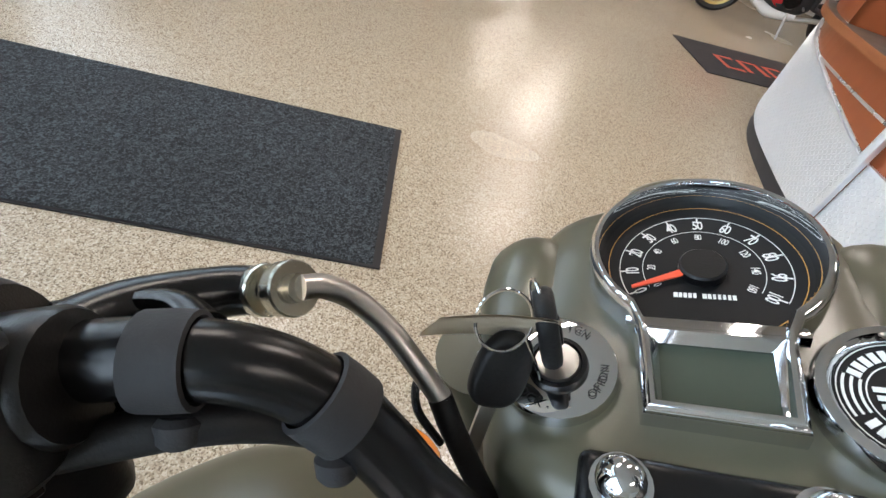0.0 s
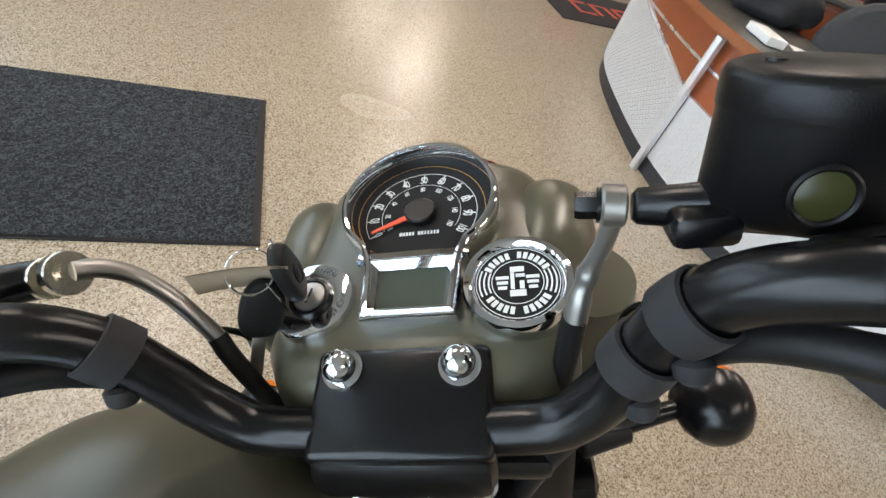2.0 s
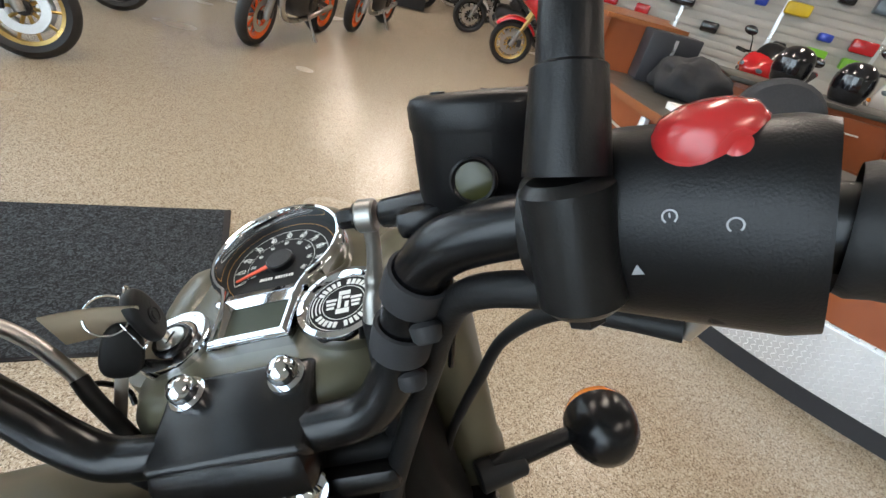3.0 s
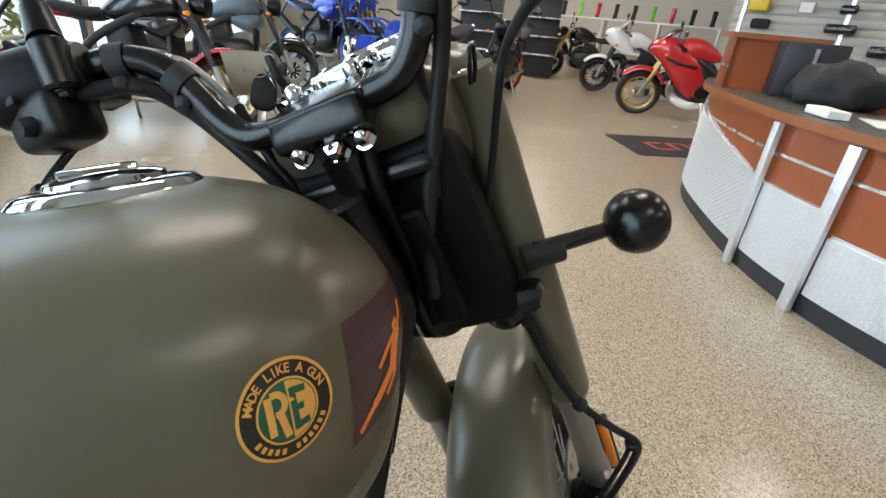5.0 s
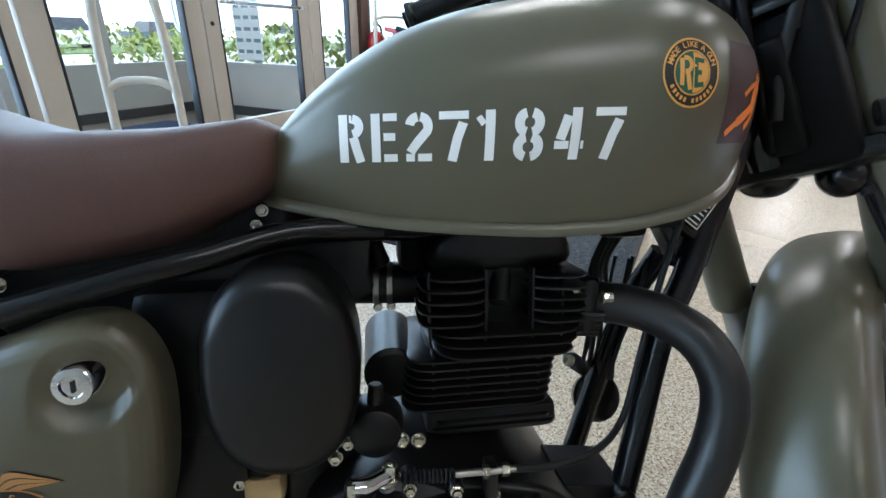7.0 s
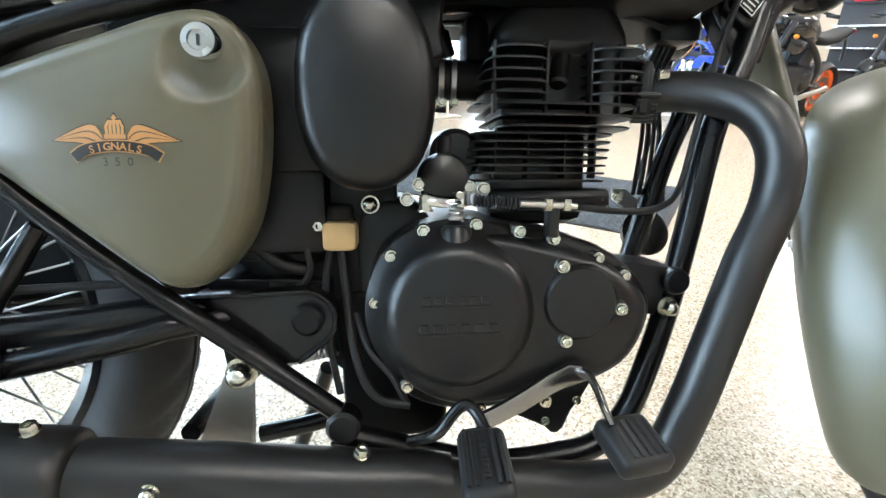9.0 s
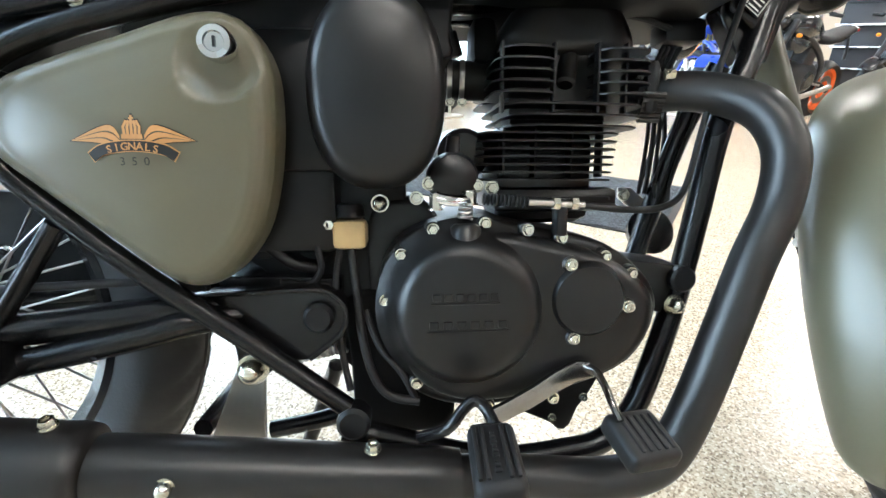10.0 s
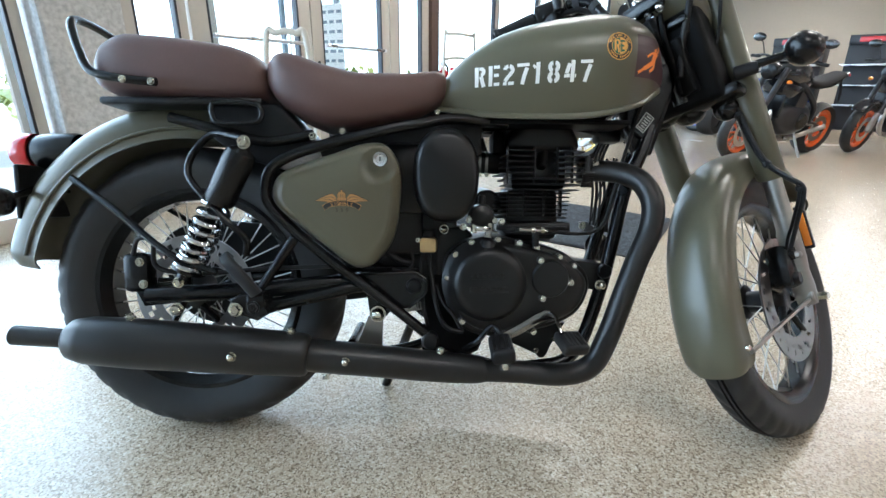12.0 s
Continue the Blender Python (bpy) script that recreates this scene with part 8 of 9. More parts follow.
ch = thing("office_chair", "grey fabric office chair behind the worktop", "chair", m=Matrix.Translation((4.2, 0.05, 0)) @ Matrix.Rotation(radians(25), 4, "Z"))
part("backrest", loft([[(x, 0.25 * math.cos(a) * w, 0.82 + 0.22 * math.sin(a) * w) for a in np.linspace(0, 2 * math.pi, 25)[:-1]] for x, w in ((-0.03, 0.9), (-0.01, 1.0), (0.02, 1.0), (0.045, 0.9))]), FELT, ch)
part("seat", loft([[(0.28 + 0.24 * math.cos(a) * w, 0.25 * math.sin(a) * w, z) for a in np.linspace(0, 2 * math.pi, 25)[:-1]] for z, w in ((0.44, 0.9), (0.46, 1.0), (0.5, 1.0), (0.52, 0.88))]), FELT, ch)
part("back_post", rod((0.06, 0, 0.45), (0.03, 0, 0.75), 0.025, seg=12), KICK, ch)
part("gas_post", rod((0.28, 0, 0.1), (0.28, 0, 0.45), 0.03, seg=14), KICK, ch)
for k in range(5):
    a = 2 * math.pi * k / 5
    part("foot", rod((0.28, 0, 0.1), (0.28 + 0.28 * math.cos(a), 0.28 * math.sin(a), 0.05), 0.02, 0.015, 10), KICK, ch)
    part("castor", ball((0.28 + 0.28 * math.cos(a), 0.28 * math.sin(a), 0.03), 0.03, u=12, v=8), KICK, ch)
cab = thing("low_cabinet", "cherry laminate cabinet behind the counter", "cabinet", m=Matrix.Translation((5.05, -0.35, 0)) @ Matrix.Rotation(radians(20), 4, "Z"))
part("body", box((0.25, 0, 0.45), (0.5, 1.6, 0.9), 0.006), LAMINATE, cab)
part("top", box((0.24, 0, 0.915), (0.56, 1.66, 0.03), 0.006), DESKTOP, cab)
for y in (-0.53, 0.0, 0.53):
    dr = part("drawer", box((-0.008, y, 0.72), (0.018, 0.5, 0.3), 0.003), LAMINATE, cab)
    part("handle", rod((-0.03, y - 0.07, 0.78), (-0.03, y + 0.07, 0.78), 0.006, seg=10), STRIP, dr)


def helmet(m, mat, label):
    h = thing("helmet", label, "helmet", "helmets on the cabinet", m)
    part("shell", loft([[(0.145 * w * math.cos(a) - 0.01, 0.12 * w * math.sin(a), z) for a in np.linspace(0, 2 * math.pi, 29)[:-1]] for z, w in ((0.0, 0.72), (0.03, 0.86), (0.08, 0.97), (0.13, 1.0), (0.18, 0.94), (0.22, 0.78), (0.245, 0.52), (0.256, 0.2))]), mat, h, smooth=60)
    part("visor", loft([[(0.148 * w * math.cos(a) - 0.008, 0.123 * w * math.sin(a), z) for a in np.linspace(-1.15, 1.15, 15)] for z, w in ((0.08, 0.98), (0.13, 1.01), (0.17, 0.97))], cap=False, closed=False), BLACKB, h, smooth=60)
    return h


for x, y, mt, lb in ((5.2, 0.12, BLACKB, "gloss black full-face helmet"), (5.25, -0.25, BLACKB, "gloss black full-face helmet"), (5.3, -0.62, BLACKB, "gloss black full-face helmet"), (5.35, -0.95, WHITEB, "white full-face helmet on the cabinet")):
    helmet(Matrix.Translation((x, y, 0.93)) @ Matrix.Rotation(radians(165), 4, "Z"), mt, lb)


# ---- the other machines ----
def cast_wheel(parent, c, r, w, rim_mat, spokes, name, wire=False):
    hub = part(name, rod(Vector(c) + V(0, -0.05, 0), Vector(c) + V(0, 0.05, 0), 0.045, 0.045, 20, 0.006), DARKM, parent)
    h = w / 2
    rim = r * 0.74
    part("tyre", lathe([(rim, -h * 0.7), (rim + (r - rim) * 0.5, -h), (r - 0.02, -h * 0.7), (r, -h * 0.2), (r, h * 0.2), (r - 0.02, h * 0.7), (rim + (r - rim) * 0.5, h), (rim, h * 0.7)], ywheel(c), 40), TYRE, hub)
    part("rim", lathe([(rim - 0.025, -h * 0.5), (rim + 0.006, -h * 0.74), (rim + 0.006, h * 0.74), (rim - 0.025, h * 0.5)], ywheel(c), 40, close=True), rim_mat, hub)
    for k in range(spokes):
        a = 2 * math.pi * k / spokes
        for s in ((-1, 1) if wire else (0,)):
            part("spoke", rod(Vector(c) + V(0.04 * math.cos(a), s * 0.035, 0.04 * math.sin(a)), Vector(c) + V((rim - 0.015) * math.cos(a + 0.12 * s), 0, (rim - 0.015) * math.sin(a + 0.12 * s)), 0.003 if wire else 0.013, 0.003 if wire else 0.01, 6), STEEL if wire else rim_mat, hub)
    for s in (-1, 1):
        part("brake_disc", lathe([(r * 0.32, 0.002), (r * 0.5, 0.002), (r * 0.5, -0.002), (r * 0.32, -0.002)], ywheel(Vector(c) + V(0, s * 0.055, 0)), 32, close=True), STEEL, hub)
    return hub


def blob(rows, n=16, p=0.75):
    """A bodywork skin from (x, z, half height, half width) rows."""
    rings = []
    for x, z, hz, wy in rows:
        rings.append([(x, wy * math.copysign(abs(math.cos(a)) ** p, math.cos(a)), z + hz * math.copysign(abs(math.sin(a)) ** p, math.sin(a))) for a in np.linspace(0, 2 * math.pi, n + 1)[:-1]])
    arr = [np.array(q) for q in rings]
    out = []
    for q in spline([tuple(a.ravel()) for a in arr], 4):
        out.append([tuple(v) for v in np.reshape(q, (-1, 3))])
    return loft(out)


def machine(m, label, body, accent, rim, kind="naked", steer=0.0, seatm=None, lean=9.0):
    """A showroom motorcycle at the pose m: front wheel ahead along +x, leaning on its stand."""
    b = thing("parked_motorcycle", label, "motorcycle", "showroom motorcycles", m @ Matrix.Rotation(radians(-lean), 4, "X"))
    dirt = kind == "dirt"
    wr, wf = (0.32, 0.355) if dirt else (0.305, 0.3)
    rc, fc = V(-0.7, 0, wr), V(0.72, 0, wf)
    up = 0.12 if dirt else 0.0
    cast_wheel(b, rc, wr, 0.12 if dirt else 0.18, rim, 18 if dirt else 10, "rear_wheel", dirt)
    sm_ = Matrix.Translation(fc) @ Matrix.Rotation(radians(steer), 4, "Z") @ Matrix.Translation(-fc)
    fw = cast_wheel(b, fc, wf, 0.09 if dirt else 0.12, rim, 18 if dirt else 10, "front_wheel", dirt)
    head = V(0.42, 0, 0.98 + up)
    for s in (-1, 1):
        leg = part("fork_leg", rod(fc + V(0, s * 0.09, 0), head + V(0, s * 0.09, 0), 0.026, 0.03, 14), GOLDR if kind in ("sport", "naked_gold") else DARKM, b)
        part("fork_lower", rod(fc + V(0.0, s * 0.09, -0.02), fc + V(-0.075, s * 0.09, 0.2), 0.033, 0.031, 14), STEEL if dirt else ALU, b)
        part("caliper", box(fc + V(-0.11, s * 0.075, 0.03), (0.06, 0.04, 0.1), 0.012), DARKM, b)
    part("front_fender", fender(fc + V(0, 0, 0.0), 40, 150, wf + 0.055 + up * 0.9, wf + 0.025 + up * 0.9, 0.075, 20), accent, b)
    part("frame", tube([(0.4, 0, 0.9 + up), (0.1, -0.12, 0.82 + up), (-0.25, -0.14, 0.6), (-0.3, -0.12, 0.42)], 0.03, 5, 10), DARKM, b)
    part("frame", tube([(0.4, 0, 0.9 + up), (0.1, 0.12, 0.82 + up), (-0.25, 0.14, 0.6), (-0.3, 0.12, 0.42)], 0.03, 5, 10), DARKM, b)
    part("swingarm", tube([(-0.28, -0.1, 0.42), (-0.5, -0.1, 0.37), (-0.7, -0.1, wr)], 0.028, 4, 10), DARKM, b)
    part("swingarm", tube([(-0.28, 0.1, 0.42), (-0.5, 0.1, 0.37), (-0.7, 0.1, wr)], 0.028, 4, 10), DARKM, b)
    en = part("engine", blob([(-0.28, 0.44, 0.1, 0.13), (-0.18, 0.44, 0.17, 0.17), (0.05, 0.43, 0.18, 0.18), (0.22, 0.46, 0.14, 0.15), (0.3, 0.48, 0.06, 0.1)], 18), DARKM, b)
    part("cylinder", box((0.1, 0, 0.66), (0.2, 0.26, 0.2), 0.03, Matrix.Rotation(radians(-12), 4, "Y")), DARKM, b)
    for s in (-1, 1):
        part("clutch_cover", rod((-0.05, s * 0.15, 0.43), (-0.05, s * 0.2, 0.43), 0.1, 0.09, 24, 0.015), BLACK, en)
    part("radiator", box((0.33, 0, 0.62), (0.04, 0.26, 0.3), 0.01), BLACK, b)
    part("exhaust", tube([(0.3, 0.03, 0.6), (0.36, 0.05, 0.4), (0.25, 0.06, 0.24), (-0.1, 0.08, 0.22), (-0.35, 0.14, 0.3), (-0.6, 0.16, 0.36 if not dirt else 0.62)], 0.028, 5, 12), STEEL, b)
    part("silencer", rod((-0.42, -0.16, 0.36 + up), (-0.82, -0.19, 0.52 + up * 2), 0.05, 0.06, 20, 0.012), DARKM, b)
    part("fuel_tank", blob([(-0.18, 0.84 + up, 0.03, 0.08), (-0.08, 0.87 + up, 0.09, 0.12), (0.1, 0.92 + up, 0.13, 0.16 if not dirt else 0.12), (0.26, 0.93 + up, 0.12, 0.17 if not dirt else 0.13), (0.38, 0.92 + up, 0.06, 0.1)]), body, b, smooth=60)
    part("seat", blob([(-0.14, 0.84 + up, 0.035, 0.08), (-0.28, 0.82 + up, 0.05, 0.13), (-0.5, 0.85 + up, 0.05, 0.12), (-0.78, 0.93 + up, 0.035, 0.09)]), CLOTH, b, smooth=60)
    part("tail", blob([(-0.4, 0.8 + up, 0.03, 0.1), (-0.6, 0.84 + up, 0.05, 0.1), (-0.85, 0.92 + up, 0.03, 0.06), (-0.95, 0.95 + up, 0.01, 0.03)]), accent, b, smooth=60)
    part("tail_lamp", box((-0.93, 0, 0.93 + up), (0.04, 0.09, 0.03), 0.008), TAILRED, b)
    part("plate_bracket", tube([(-0.85, 0, 0.88 + up), (-0.95, 0, 0.75 + up), (-1.0, 0, 0.62 + up)], 0.018, 4, 8), KICK, b)
    part("handlebar", tube([(0.33, -0.38, 1.06 + up), (0.38, -0.2, 1.08 + up), (0.42, 0, 1.03 + up), (0.38, 0.2, 1.08 + up), (0.33, 0.38, 1.06 + up)] if kind != "sport" else [(0.3, -0.34, 0.96), (0.4, -0.14, 0.99), (0.42, 0, 0.99), (0.4, 0.14, 0.99), (0.3, 0.34, 0.96)], 0.013, 5, 10), BLACK, b)
    for s in (-1, 1):
        z = 1.06 + up if kind != "sport" else 0.96
        part("grip", rod((0.345, s * 0.3, z), (0.325, s * 0.41, z - 0.005), 0.018, seg=12), RUBBER, b)
        if not dirt:
            part("mirror_stem", tube([(0.37, s * 0.24, z + 0.01), (0.36, s * 0.3, z + 0.12), (0.36, s * 0.34, z + 0.17)], 0.006, 4, 8), BLACK, b)
            part("mirror", ball((0.36, s * 0.37, z + 0.19), (0.02, 0.075, 0.045), u=16, v=10), BLACKB, b)
    if kind in ("sport", "tourer"):
        part("fairing", blob([(0.74, 0.88, 0.015, 0.03), (0.68, 0.9, 0.08, 0.12), (0.52, 0.88, 0.17, 0.2), (0.3, 0.72, 0.27, 0.21), (0.1, 0.56, 0.3, 0.2), (-0.06, 0.42, 0.16, 0.17)] if kind == "sport" else [(0.72, 0.98, 0.02, 0.05), (0.66, 0.98, 0.1, 0.14), (0.5, 0.94, 0.17, 0.2), (0.32, 0.84, 0.16, 0.2), (0.2, 0.76, 0.06, 0.17)], 18), body, b, smooth=60)
        part("windscreen", blob([(0.6, 1.0, 0.02, 0.1), (0.48, 1.1, 0.03, 0.11), (0.38, 1.2 if kind == "tourer" else 1.14, 0.015, 0.07)], 14), BLACKB if kind == "sport" else CARD, b, smooth=60)
        for s in (-1, 1):
            part("headlamp", ball((0.69, s * 0.07, 0.9 if kind == "sport" else 0.98), (0.03, 0.055, 0.025), u=14, v=10), GREYB, b)
            part("side_stripe", loft([[(x, s * (0.215 - 0.0 * x), z - 0.02), (x, s * 0.222, z), (x, s * 0.215, z + 0.02)] for x, z in ((0.5, 0.82), (0.3, 0.76), (0.1, 0.74))]), INK if kind == "sport" else accent, b)
        if kind == "sport":
            part("belly_pan", blob([(0.3, 0.3, 0.05, 0.12), (0.1, 0.24, 0.08, 0.16), (-0.2, 0.26, 0.05, 0.13)]), WHITEB, b, smooth=60)
    elif dirt:
        part("number_board", box((0.5, 0, 0.98 + up), (0.02, 0.2, 0.24), 0.01, Matrix()), accent, b)
        part("radiator_shroud", blob([(0.36, 0.85 + up, 0.08, 0.16), (0.2, 0.78 + up, 0.12, 0.19), (0.02, 0.8 + up, 0.06, 0.15)]), body, b, smooth=60)
    else:
        part("headlamp", lathe([(0.02, -0.12), (0.07, -0.09), (0.088, -0.03), (0.09, 0.03), (0.08, 0.04), (0, 0.05)], align((0.56, 0, 0.95), (0.9, 0, 0.92))[0], 24), BLACK, b)
        part("radiator_shroud", blob([(0.4, 0.8, 0.05, 0.13), (0.28, 0.76, 0.1, 0.18), (0.1, 0.78, 0.05, 0.15)]), body, b, smooth=60)
    for s in (-1, 1):
        part("indicator", ball((0.5, s * 0.2, 0.86 + up), (0.03, 0.025, 0.02), u=12, v=8), AMBER, b)
        part("footrest", rod((-0.2, s * 0.14, 0.4), (-0.2, s * 0.24, 0.4), 0.012, seg=10), STEEL, b)
    part("side_stand", tube([(-0.1, 0.12, 0.3), (-0.12, 0.22, 0.12), (-0.13, 0.27, 0.04)], 0.014, 4, 8), STEEL, b)
    return b


def parked(fx, fy, heading, *a, **k):
    """Stands a machine with its front tyre's contact at (fx, fy), heading in degrees."""
    h = radians(heading)
    return machine(Matrix.Translation((fx - 0.72 * math.cos(h), fy - 0.72 * math.sin(h), 0)) @ Matrix.Rotation(h, 4, "Z"), *a, **k)


parked(2.16, 4.08, -35, "black naked motorcycle with a red front mudguard and gold wheels", BLACKB, REDB, GOLDR, "naked")
parked(3.35, 5.5, -30, "blue-grey naked motorcycle with black wheels", GREYB, BLACKB, BLACK, "naked")
parked(5.35, 7.6, -70, "blue off-road motorcycle with wire wheels", BLUEB, BLUEB, BLUEB, "dirt", lean=6)
parked(6.05, 8.2, -70, "blue off-road motorcycle with wire wheels", BLUEB, BLUEB, BLACK, "dirt", lean=6)
parked(6.7, 8.9, -70, "blue and yellow off-road motorcycle with wire wheels", YELLOWB, BLUEB, BLACK, "dirt", lean=6)
parked(4.0, 4.36, 204, "black naked motorcycle with orange-striped wheels", BLACKB, BLACKB, ORANGER, "naked")
parked(5.9, 4.95, 206, "black naked motorcycle with orange wheels", BLACKB, BLACKB, ORANGER, "naked")
parked(7.55, 3.47, 122, "red and white sports motorcycle with gold wheels", REDB, REDB, GOLDR, "sport")
parked(9.0, 5.15, 128, "white sports touring motorcycle", WHITEB, WHITEB, BLACK, "tourer")
parked(10.1, 7.1, 132, "black naked motorcycle with a gold fork and red frame", BLACKB, REDB, BLACK, "naked_gold")
parked(11.5, 9.0, 132, "black naked motorcycle with round headlamp", BLACKB, BLACKB, BLACK, "naked")
parked(6.9, 0.6, 160, "red sports motorcycle behind the counter", REDB, REDB, BLACK, "sport")
parked(7.2, -0.6, 160, "white touring motorcycle behind the counter", WHITEB, BLACKB, BLACK, "tourer")

# quad bike
q = thing("quad_bike", "blue and black quad bike with fat knobbly tyres", "quad bike", "", Matrix.Translation((6.0, 7.0, 0)) @ Matrix.Rotation(radians(215), 4, "Z"))
for x in (-0.55, 0.6):
    for y in (-0.42, 0.42):
        tw = part("wheel", rod((x, y - 0.09, 0.26), (x, y + 0.09, 0.26), 0.13, 0.13, 20, 0.01), DARKM, q)
        part("tyre", lathe([(0.14, -0.1), (0.24, -0.12), (0.26, -0.08), (0.265, 0), (0.26, 0.08), (0.24, 0.12), (0.14, 0.1)], ywheel((x, y, 0.265)), 28), TYRE, tw)
part("body", blob([(-0.75, 0.72, 0.04, 0.2), (-0.4, 0.72, 0.07, 0.16), (0.0, 0.74, 0.1, 0.13), (0.35, 0.8, 0.09, 0.15), (0.62, 0.68, 0.06, 0.12)]), BLUEB, q, smooth=60)
for x in (-0.55, 0.58):
    for s in (-1, 1):
        part("fender", loft([[(x + 0.34 * math.cos(a), s * y, 0.3 + 0.34 * math.sin(a)) for a in np.linspace(0.5, 2.7, 12)] for y in (0.2, 0.5)], cap=False, closed=False), BLUEB, q, smooth=60)
part("chassis", box((0, 0, 0.4), (1.1, 0.3, 0.18), 0.03), DARKM, q)
for x in (-0.55, 0.6):
    part("axle", rod((x, -0.4, 0.28), (x, 0.4, 0.28), 0.025, seg=10), DARKM, q)
part("handlebar", tube([(0.25, -0.36, 1.02), (0.32, -0.15, 1.02), (0.36, 0, 0.96), (0.32, 0.15, 1.02), (0.25, 0.36, 1.02)], 0.013, 5, 10), BLACK, q)
part("seat", blob([(-0.1, 0.82, 0.04, 0.1), (-0.4, 0.8, 0.05, 0.14), (-0.7, 0.82, 0.03, 0.12)]), CLOTH, q)

# ---- display rail, trolley, extinguisher ----
def hoop(m, name, label, w, h, bars):
    """A floor-standing hoop of bent tube with bowed cross bars on a thin base plate."""
    t = thing(name, label, "rail", "cream display rails", m)
    part("hoop", tube([(0, -w / 2 - 0.02, 0.02), (0, -w / 2, h - 0.08), (0, -w / 2 + 0.06, h), (0, w / 2 - 0.06, h), (0, w / 2, h - 0.08), (0, w / 2 + 0.02, 0.02)], 0.0155, 6, 12), TUBEP, t)
    for z in bars:
        part("cross_bar", tube([(0, -w / 2, z), (0, -w / 4, z + 0.022), (0, w / 4, z + 0.022), (0, w / 2, z)], 0.0135, 5, 10), TUBEP, t)
    part("base", box((0, 0, 0.012), (0.34, w + 0.12, 0.024), 0.006), TUBEP, t)
    return t


hoop(Matrix.Translation((-0.127, 1.6, 0)) @ Matrix.Rotation(radians(92), 4, "Z"), "display_rail", "cream tubular steel display rail standing on the floor", 0.205, 1.0, (0.69,))
hoop(Matrix.Translation((0.93, 4.55, 0)) @ Matrix.Rotation(radians(130), 4, "Z"), "display_rail", "cream tubular steel display rail beside the window", 0.44, 1.25, (0.62, 1.0))
ex = thing("fire_extinguisher", "red fire extinguisher hung on the brown post", "fire extinguisher", m=DOORW @ Matrix.Translation((1.82, -0.15, 0.42)))
part("cylinder", lathe([(0, 0), (0.07, 0), (0.078, 0.02), (0.078, 0.4), (0.06, 0.46), (0.025, 0.49), (0.02, 0.52), (0, 0.52)], None, 28), REDEXT, ex)
part("valve", box((0, 0, 0.55), (0.05, 0.05, 0.05), 0.01), STEEL, ex)
part("lever", box((0.03, 0, 0.59), (0.12, 0.02, 0.015), 0.004), KICK, ex)
part("hose", tube([(0.02, 0, 0.55), (0.1, 0, 0.5), (0.1, 0, 0.3), (0.085, 0, 0.1)], 0.011, 5, 10), RUBBER, ex)
part("label_band", lathe([(0.0785, 0.14), (0.0785, 0.3)], None, 28), PAPER, ex)

# ---- far wall: slat boards, shelves and goods ----
setting("slat_wall", box((0, 0, 1.6), (0.06, 7.0, 3.0), 0, Matrix.Translation((10.4, 0.0, 0)) @ Matrix.Rotation(radians(8), 4, "Z")), SLAT, "white slatted display wall", "wall")
SW = Matrix.Translation((10.4, 0.0, 0)) @ Matrix.Rotation(radians(8), 4, "Z")
for k in range(26):
    part("slat", box((-0.045, 0, 0.2 + 0.11 * k), (0.03, 7.0, 0.085), 0.004, SW), SLAT, bpy.data.objects["slat_wall"])
for k in range(6):
    setting("trim_slat_post", box((-0.065, -3.4 + 1.35 * k, 1.6), (0.02, 0.05, 3.0), 0, SW), STRIP, "aluminium post of the slat wall", "trim")
random.seed(21)
goods = (YELLOWB, BLACKB, GREYB, BLUEB, CLOTH, REDB, LIMEB, WHITEB)
spots = [(-3.15 + 0.52 * i + random.uniform(-0.06, 0.06), z) for z in (1.08, 1.33, 1.58, 1.83, 2.08, 2.33) for i in range(13)]
random.shuffle(spots)
for k, (y, z) in enumerate(spots[:54]):
    w, h = random.uniform(0.16, 0.38), random.uniform(0.1, 0.19)
    bag = tagged(mesh_object("goods_box", box((-0.16, y, z), (0.16, w, h), 0.03, SW), goods[k % 8], None, "", 30), ("bright packaged goods hung on the slat wall", "dark packaged goods hung on the slat wall")[goods[k % 8] in (BLACKB, CLOTH, GREYB)], "goods", "goods on the slat wall")
shelf = thing("shoe_shelf", "white display shelf with riding boots", "shelf", m=Matrix.Translation((11.6, 6.2, 0)) @ Matrix.Rotation(radians(20), 4, "Z"))
for z in (0.4, 0.85, 1.25):
    part("board", box((0, 0, z), (0.4, 3.6, 0.04), 0.004), WHITEB, shelf)
for y in (-1.78, -0.6, 0.6, 1.78):
    part("upright", box((0, y, 0.63), (0.4, 0.04, 1.26), 0.004), WHITEB, shelf)
for k in range(9):
    bt = tagged(mesh_object("riding_boot", loft([[(-0.05 + u + 0.05 * w * math.cos(a) * f, 0.045 * w * math.sin(a), z) for a in np.linspace(0, 2 * math.pi, 15)[:-1]] for z, w, u, f in ((0, 1.0, 0.0, 2.2), (0.05, 1.0, 0.0, 2.1), (0.1, 0.95, -0.03, 1.3), (0.2, 1.0, -0.05, 1.0), (0.3, 1.1, -0.05, 1.0))]), (CLOTH, CLOTH, REDB, LIMEB)[k % 4], None, "", 60, Matrix.Translation((11.6, 6.2, 1.271)) @ Matrix.Rotation(radians(20), 4, "Z") @ Matrix.Translation((-0.02, -1.6 + 0.4 * k, 0)) @ Matrix.Rotation(radians(180), 4, "Z")), "riding boot standing on the white shelf", "boot", "boots on the shelf")
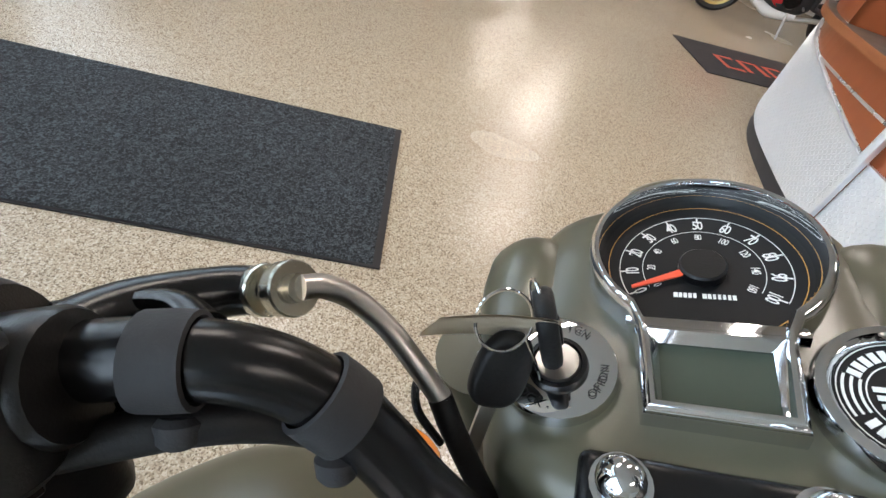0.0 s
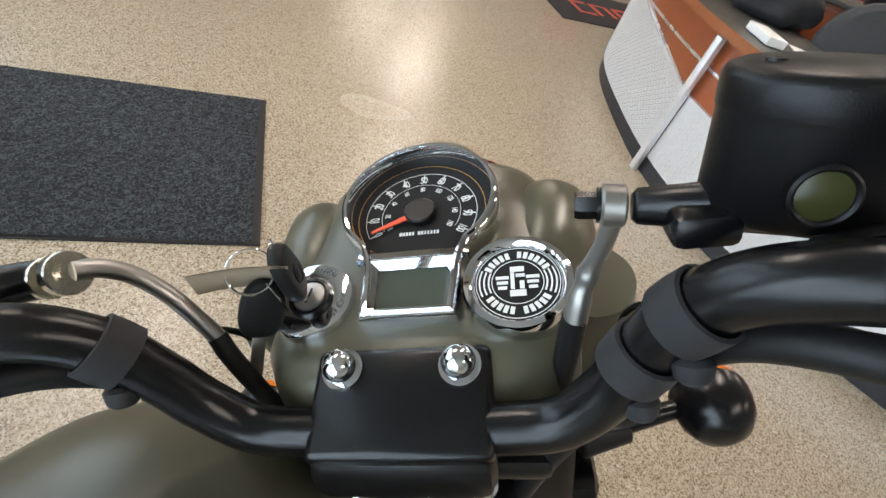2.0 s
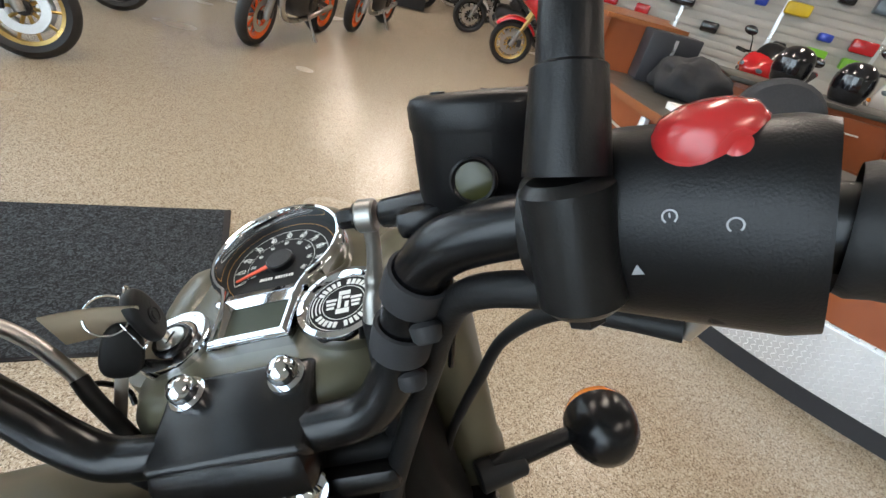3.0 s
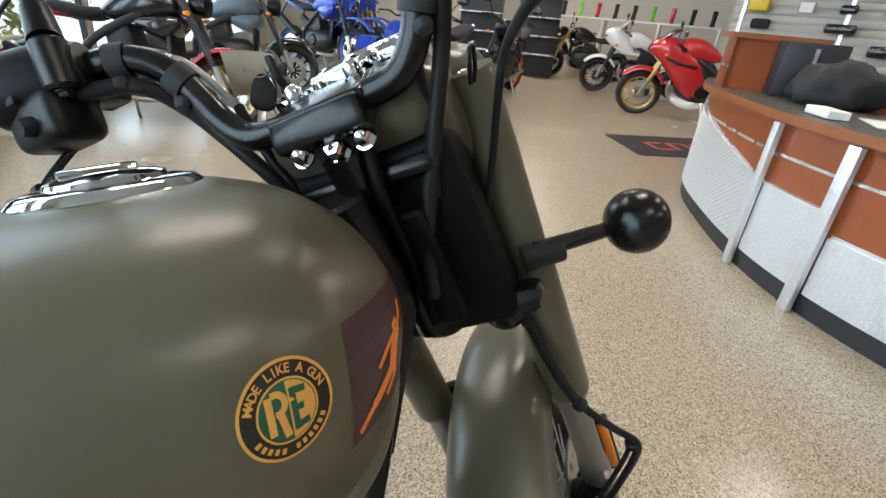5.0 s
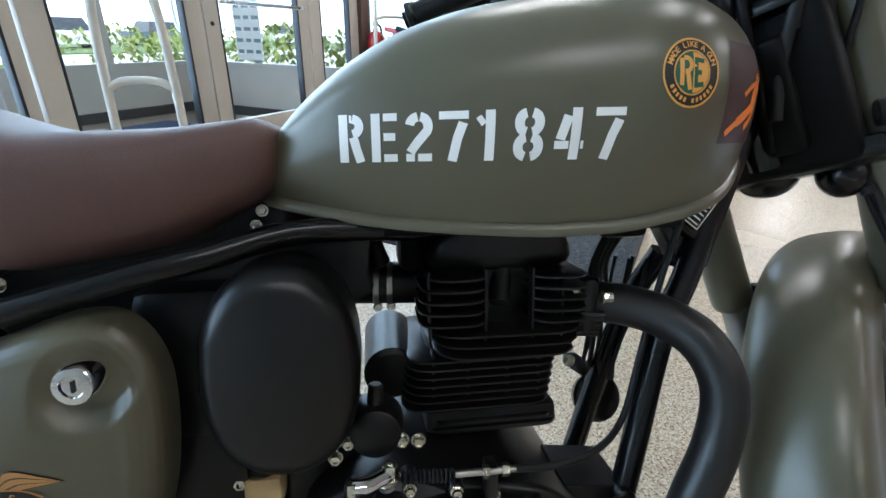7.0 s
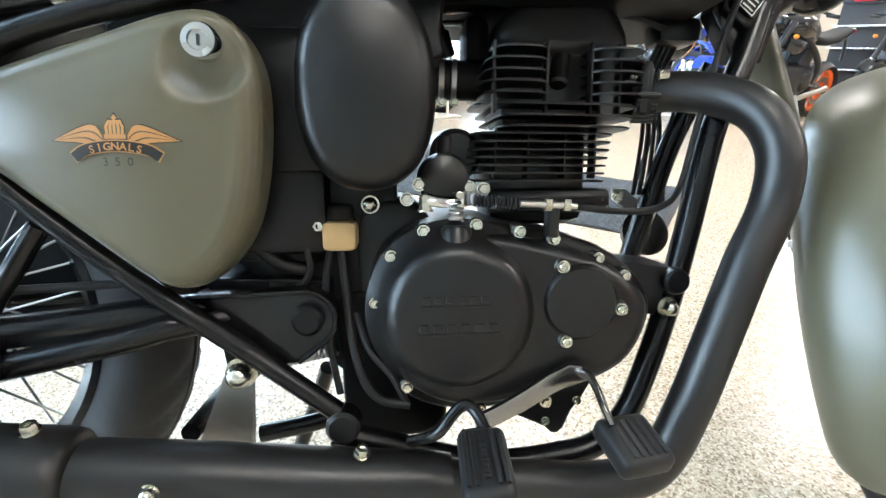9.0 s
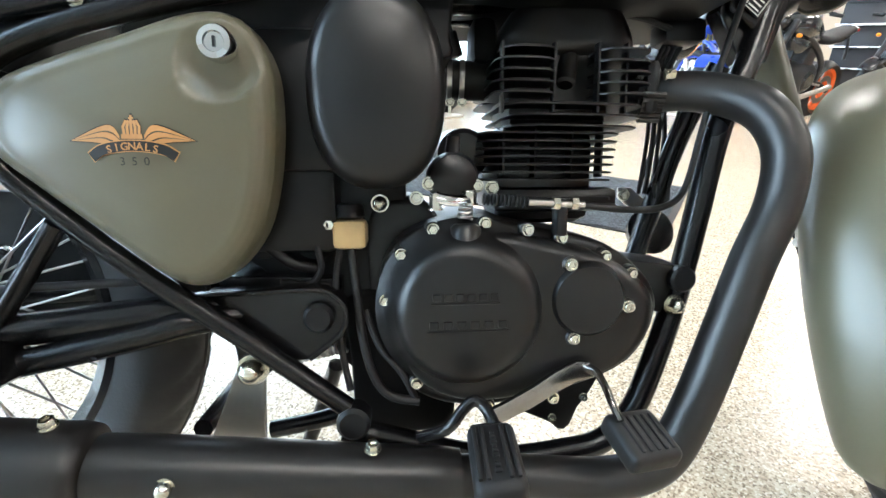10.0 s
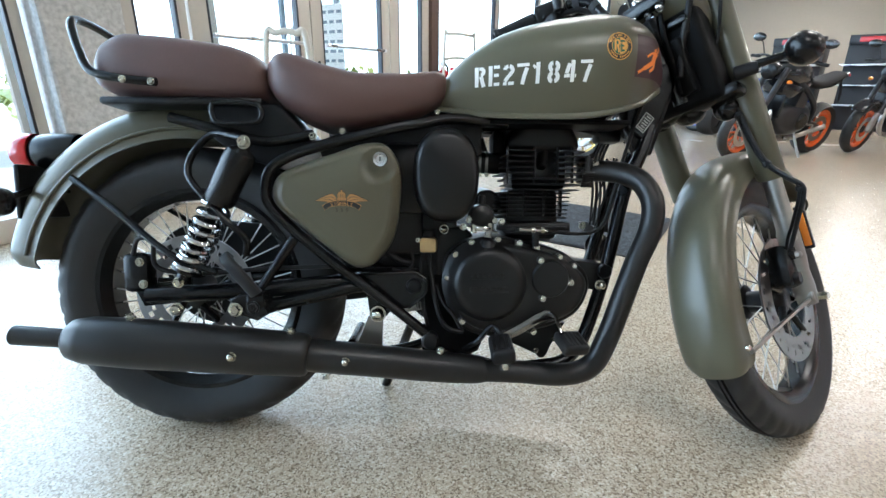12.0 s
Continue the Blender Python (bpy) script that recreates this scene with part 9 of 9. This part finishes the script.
sign = thing("cap_display", "dark brand display stand with red headers", "display", m=Matrix.Translation((8.6, 7.9, 0)) @ Matrix.Rotation(radians(40), 4, "Z"))
for k in range(3):
    part("header", box((0, -1.2 + 1.2 * k, 1.58), (0.1, 0.86, 0.16), 0.01), KICK, sign)
    part("red_bar", box((-0.055, -1.2 + 1.2 * k, 1.58), (0.01, 0.56, 0.085), 0.002), REDB, sign)
    part("gondola", box((0.2, -1.2 + 1.2 * k, 0.75), (0.4, 0.86, 1.5), 0.01), KICK, sign)
    for z in (0.45, 0.8, 1.15):
        part("tray", box((-0.12, -1.2 + 1.2 * k, z), (0.3, 0.9, 0.025), 0.004), STRIP, sign)

# ---- ceiling lamps ----
for k, (x, y) in enumerate(((1.0, -1.8), (3.2, 1.2), (1.6, 3.2), (6.0, 4.0), (6.0, 0.0), (3.6, -3.4), (9.0, 6.5), (8.0, -2.0), (10.6, 9.6))):
    lf = thing("ceiling_light", "long white ceiling light, lit", "ceiling light", "ceiling lights", Matrix.Translation((x, y, HIGH - 0.06)))
    part("housing", box((0, 0, 0.02), (1.5, 0.34, 0.06), 0.006), WHITEB, lf)
    part("diffuser", box((0, 0, -0.022), (1.4, 0.26, 0.02), 0.004), LAMPM, lf)
    lamp("ceiling_lamp", Matrix.Translation((x, y, HIGH - 0.11)), 1.4, 0.28, {0: 20, 5: 24, 6: 90, 8: 90}.get(k, 44), (1.0, 0.89, 0.74))
# daylight through the glass: the doors, the windows beyond them and the windows behind the machine
for x, w, h, p in ((0.1, 3.0, 2.6, 80), (5.7, 7.4, 3.0, 115), (-5.2, 6.4, 3.2, 250)):
    lamp("daylight", DOORW @ Matrix.Translation((x, 0.14, 1.75)) @ Matrix.Rotation(radians(-90), 4, "X"), w, h, p, (0.66, 0.85, 1.0))
# the showroom stands round the machine, scaled up about the camera's mean place, (0.88, 0.03) of the floor, to fit its
# view
SHOW = Matrix.Translation((0.88, 0.03, 0)) @ Matrix.Scale(1.018, 4) @ Matrix.Translation((-0.88, -0.03, 0))
for ob in [o for o in bpy.data.objects if o not in BEFORE and o.parent is None]:
    ob.matrix_world = SHOW @ ob.matrix_basis
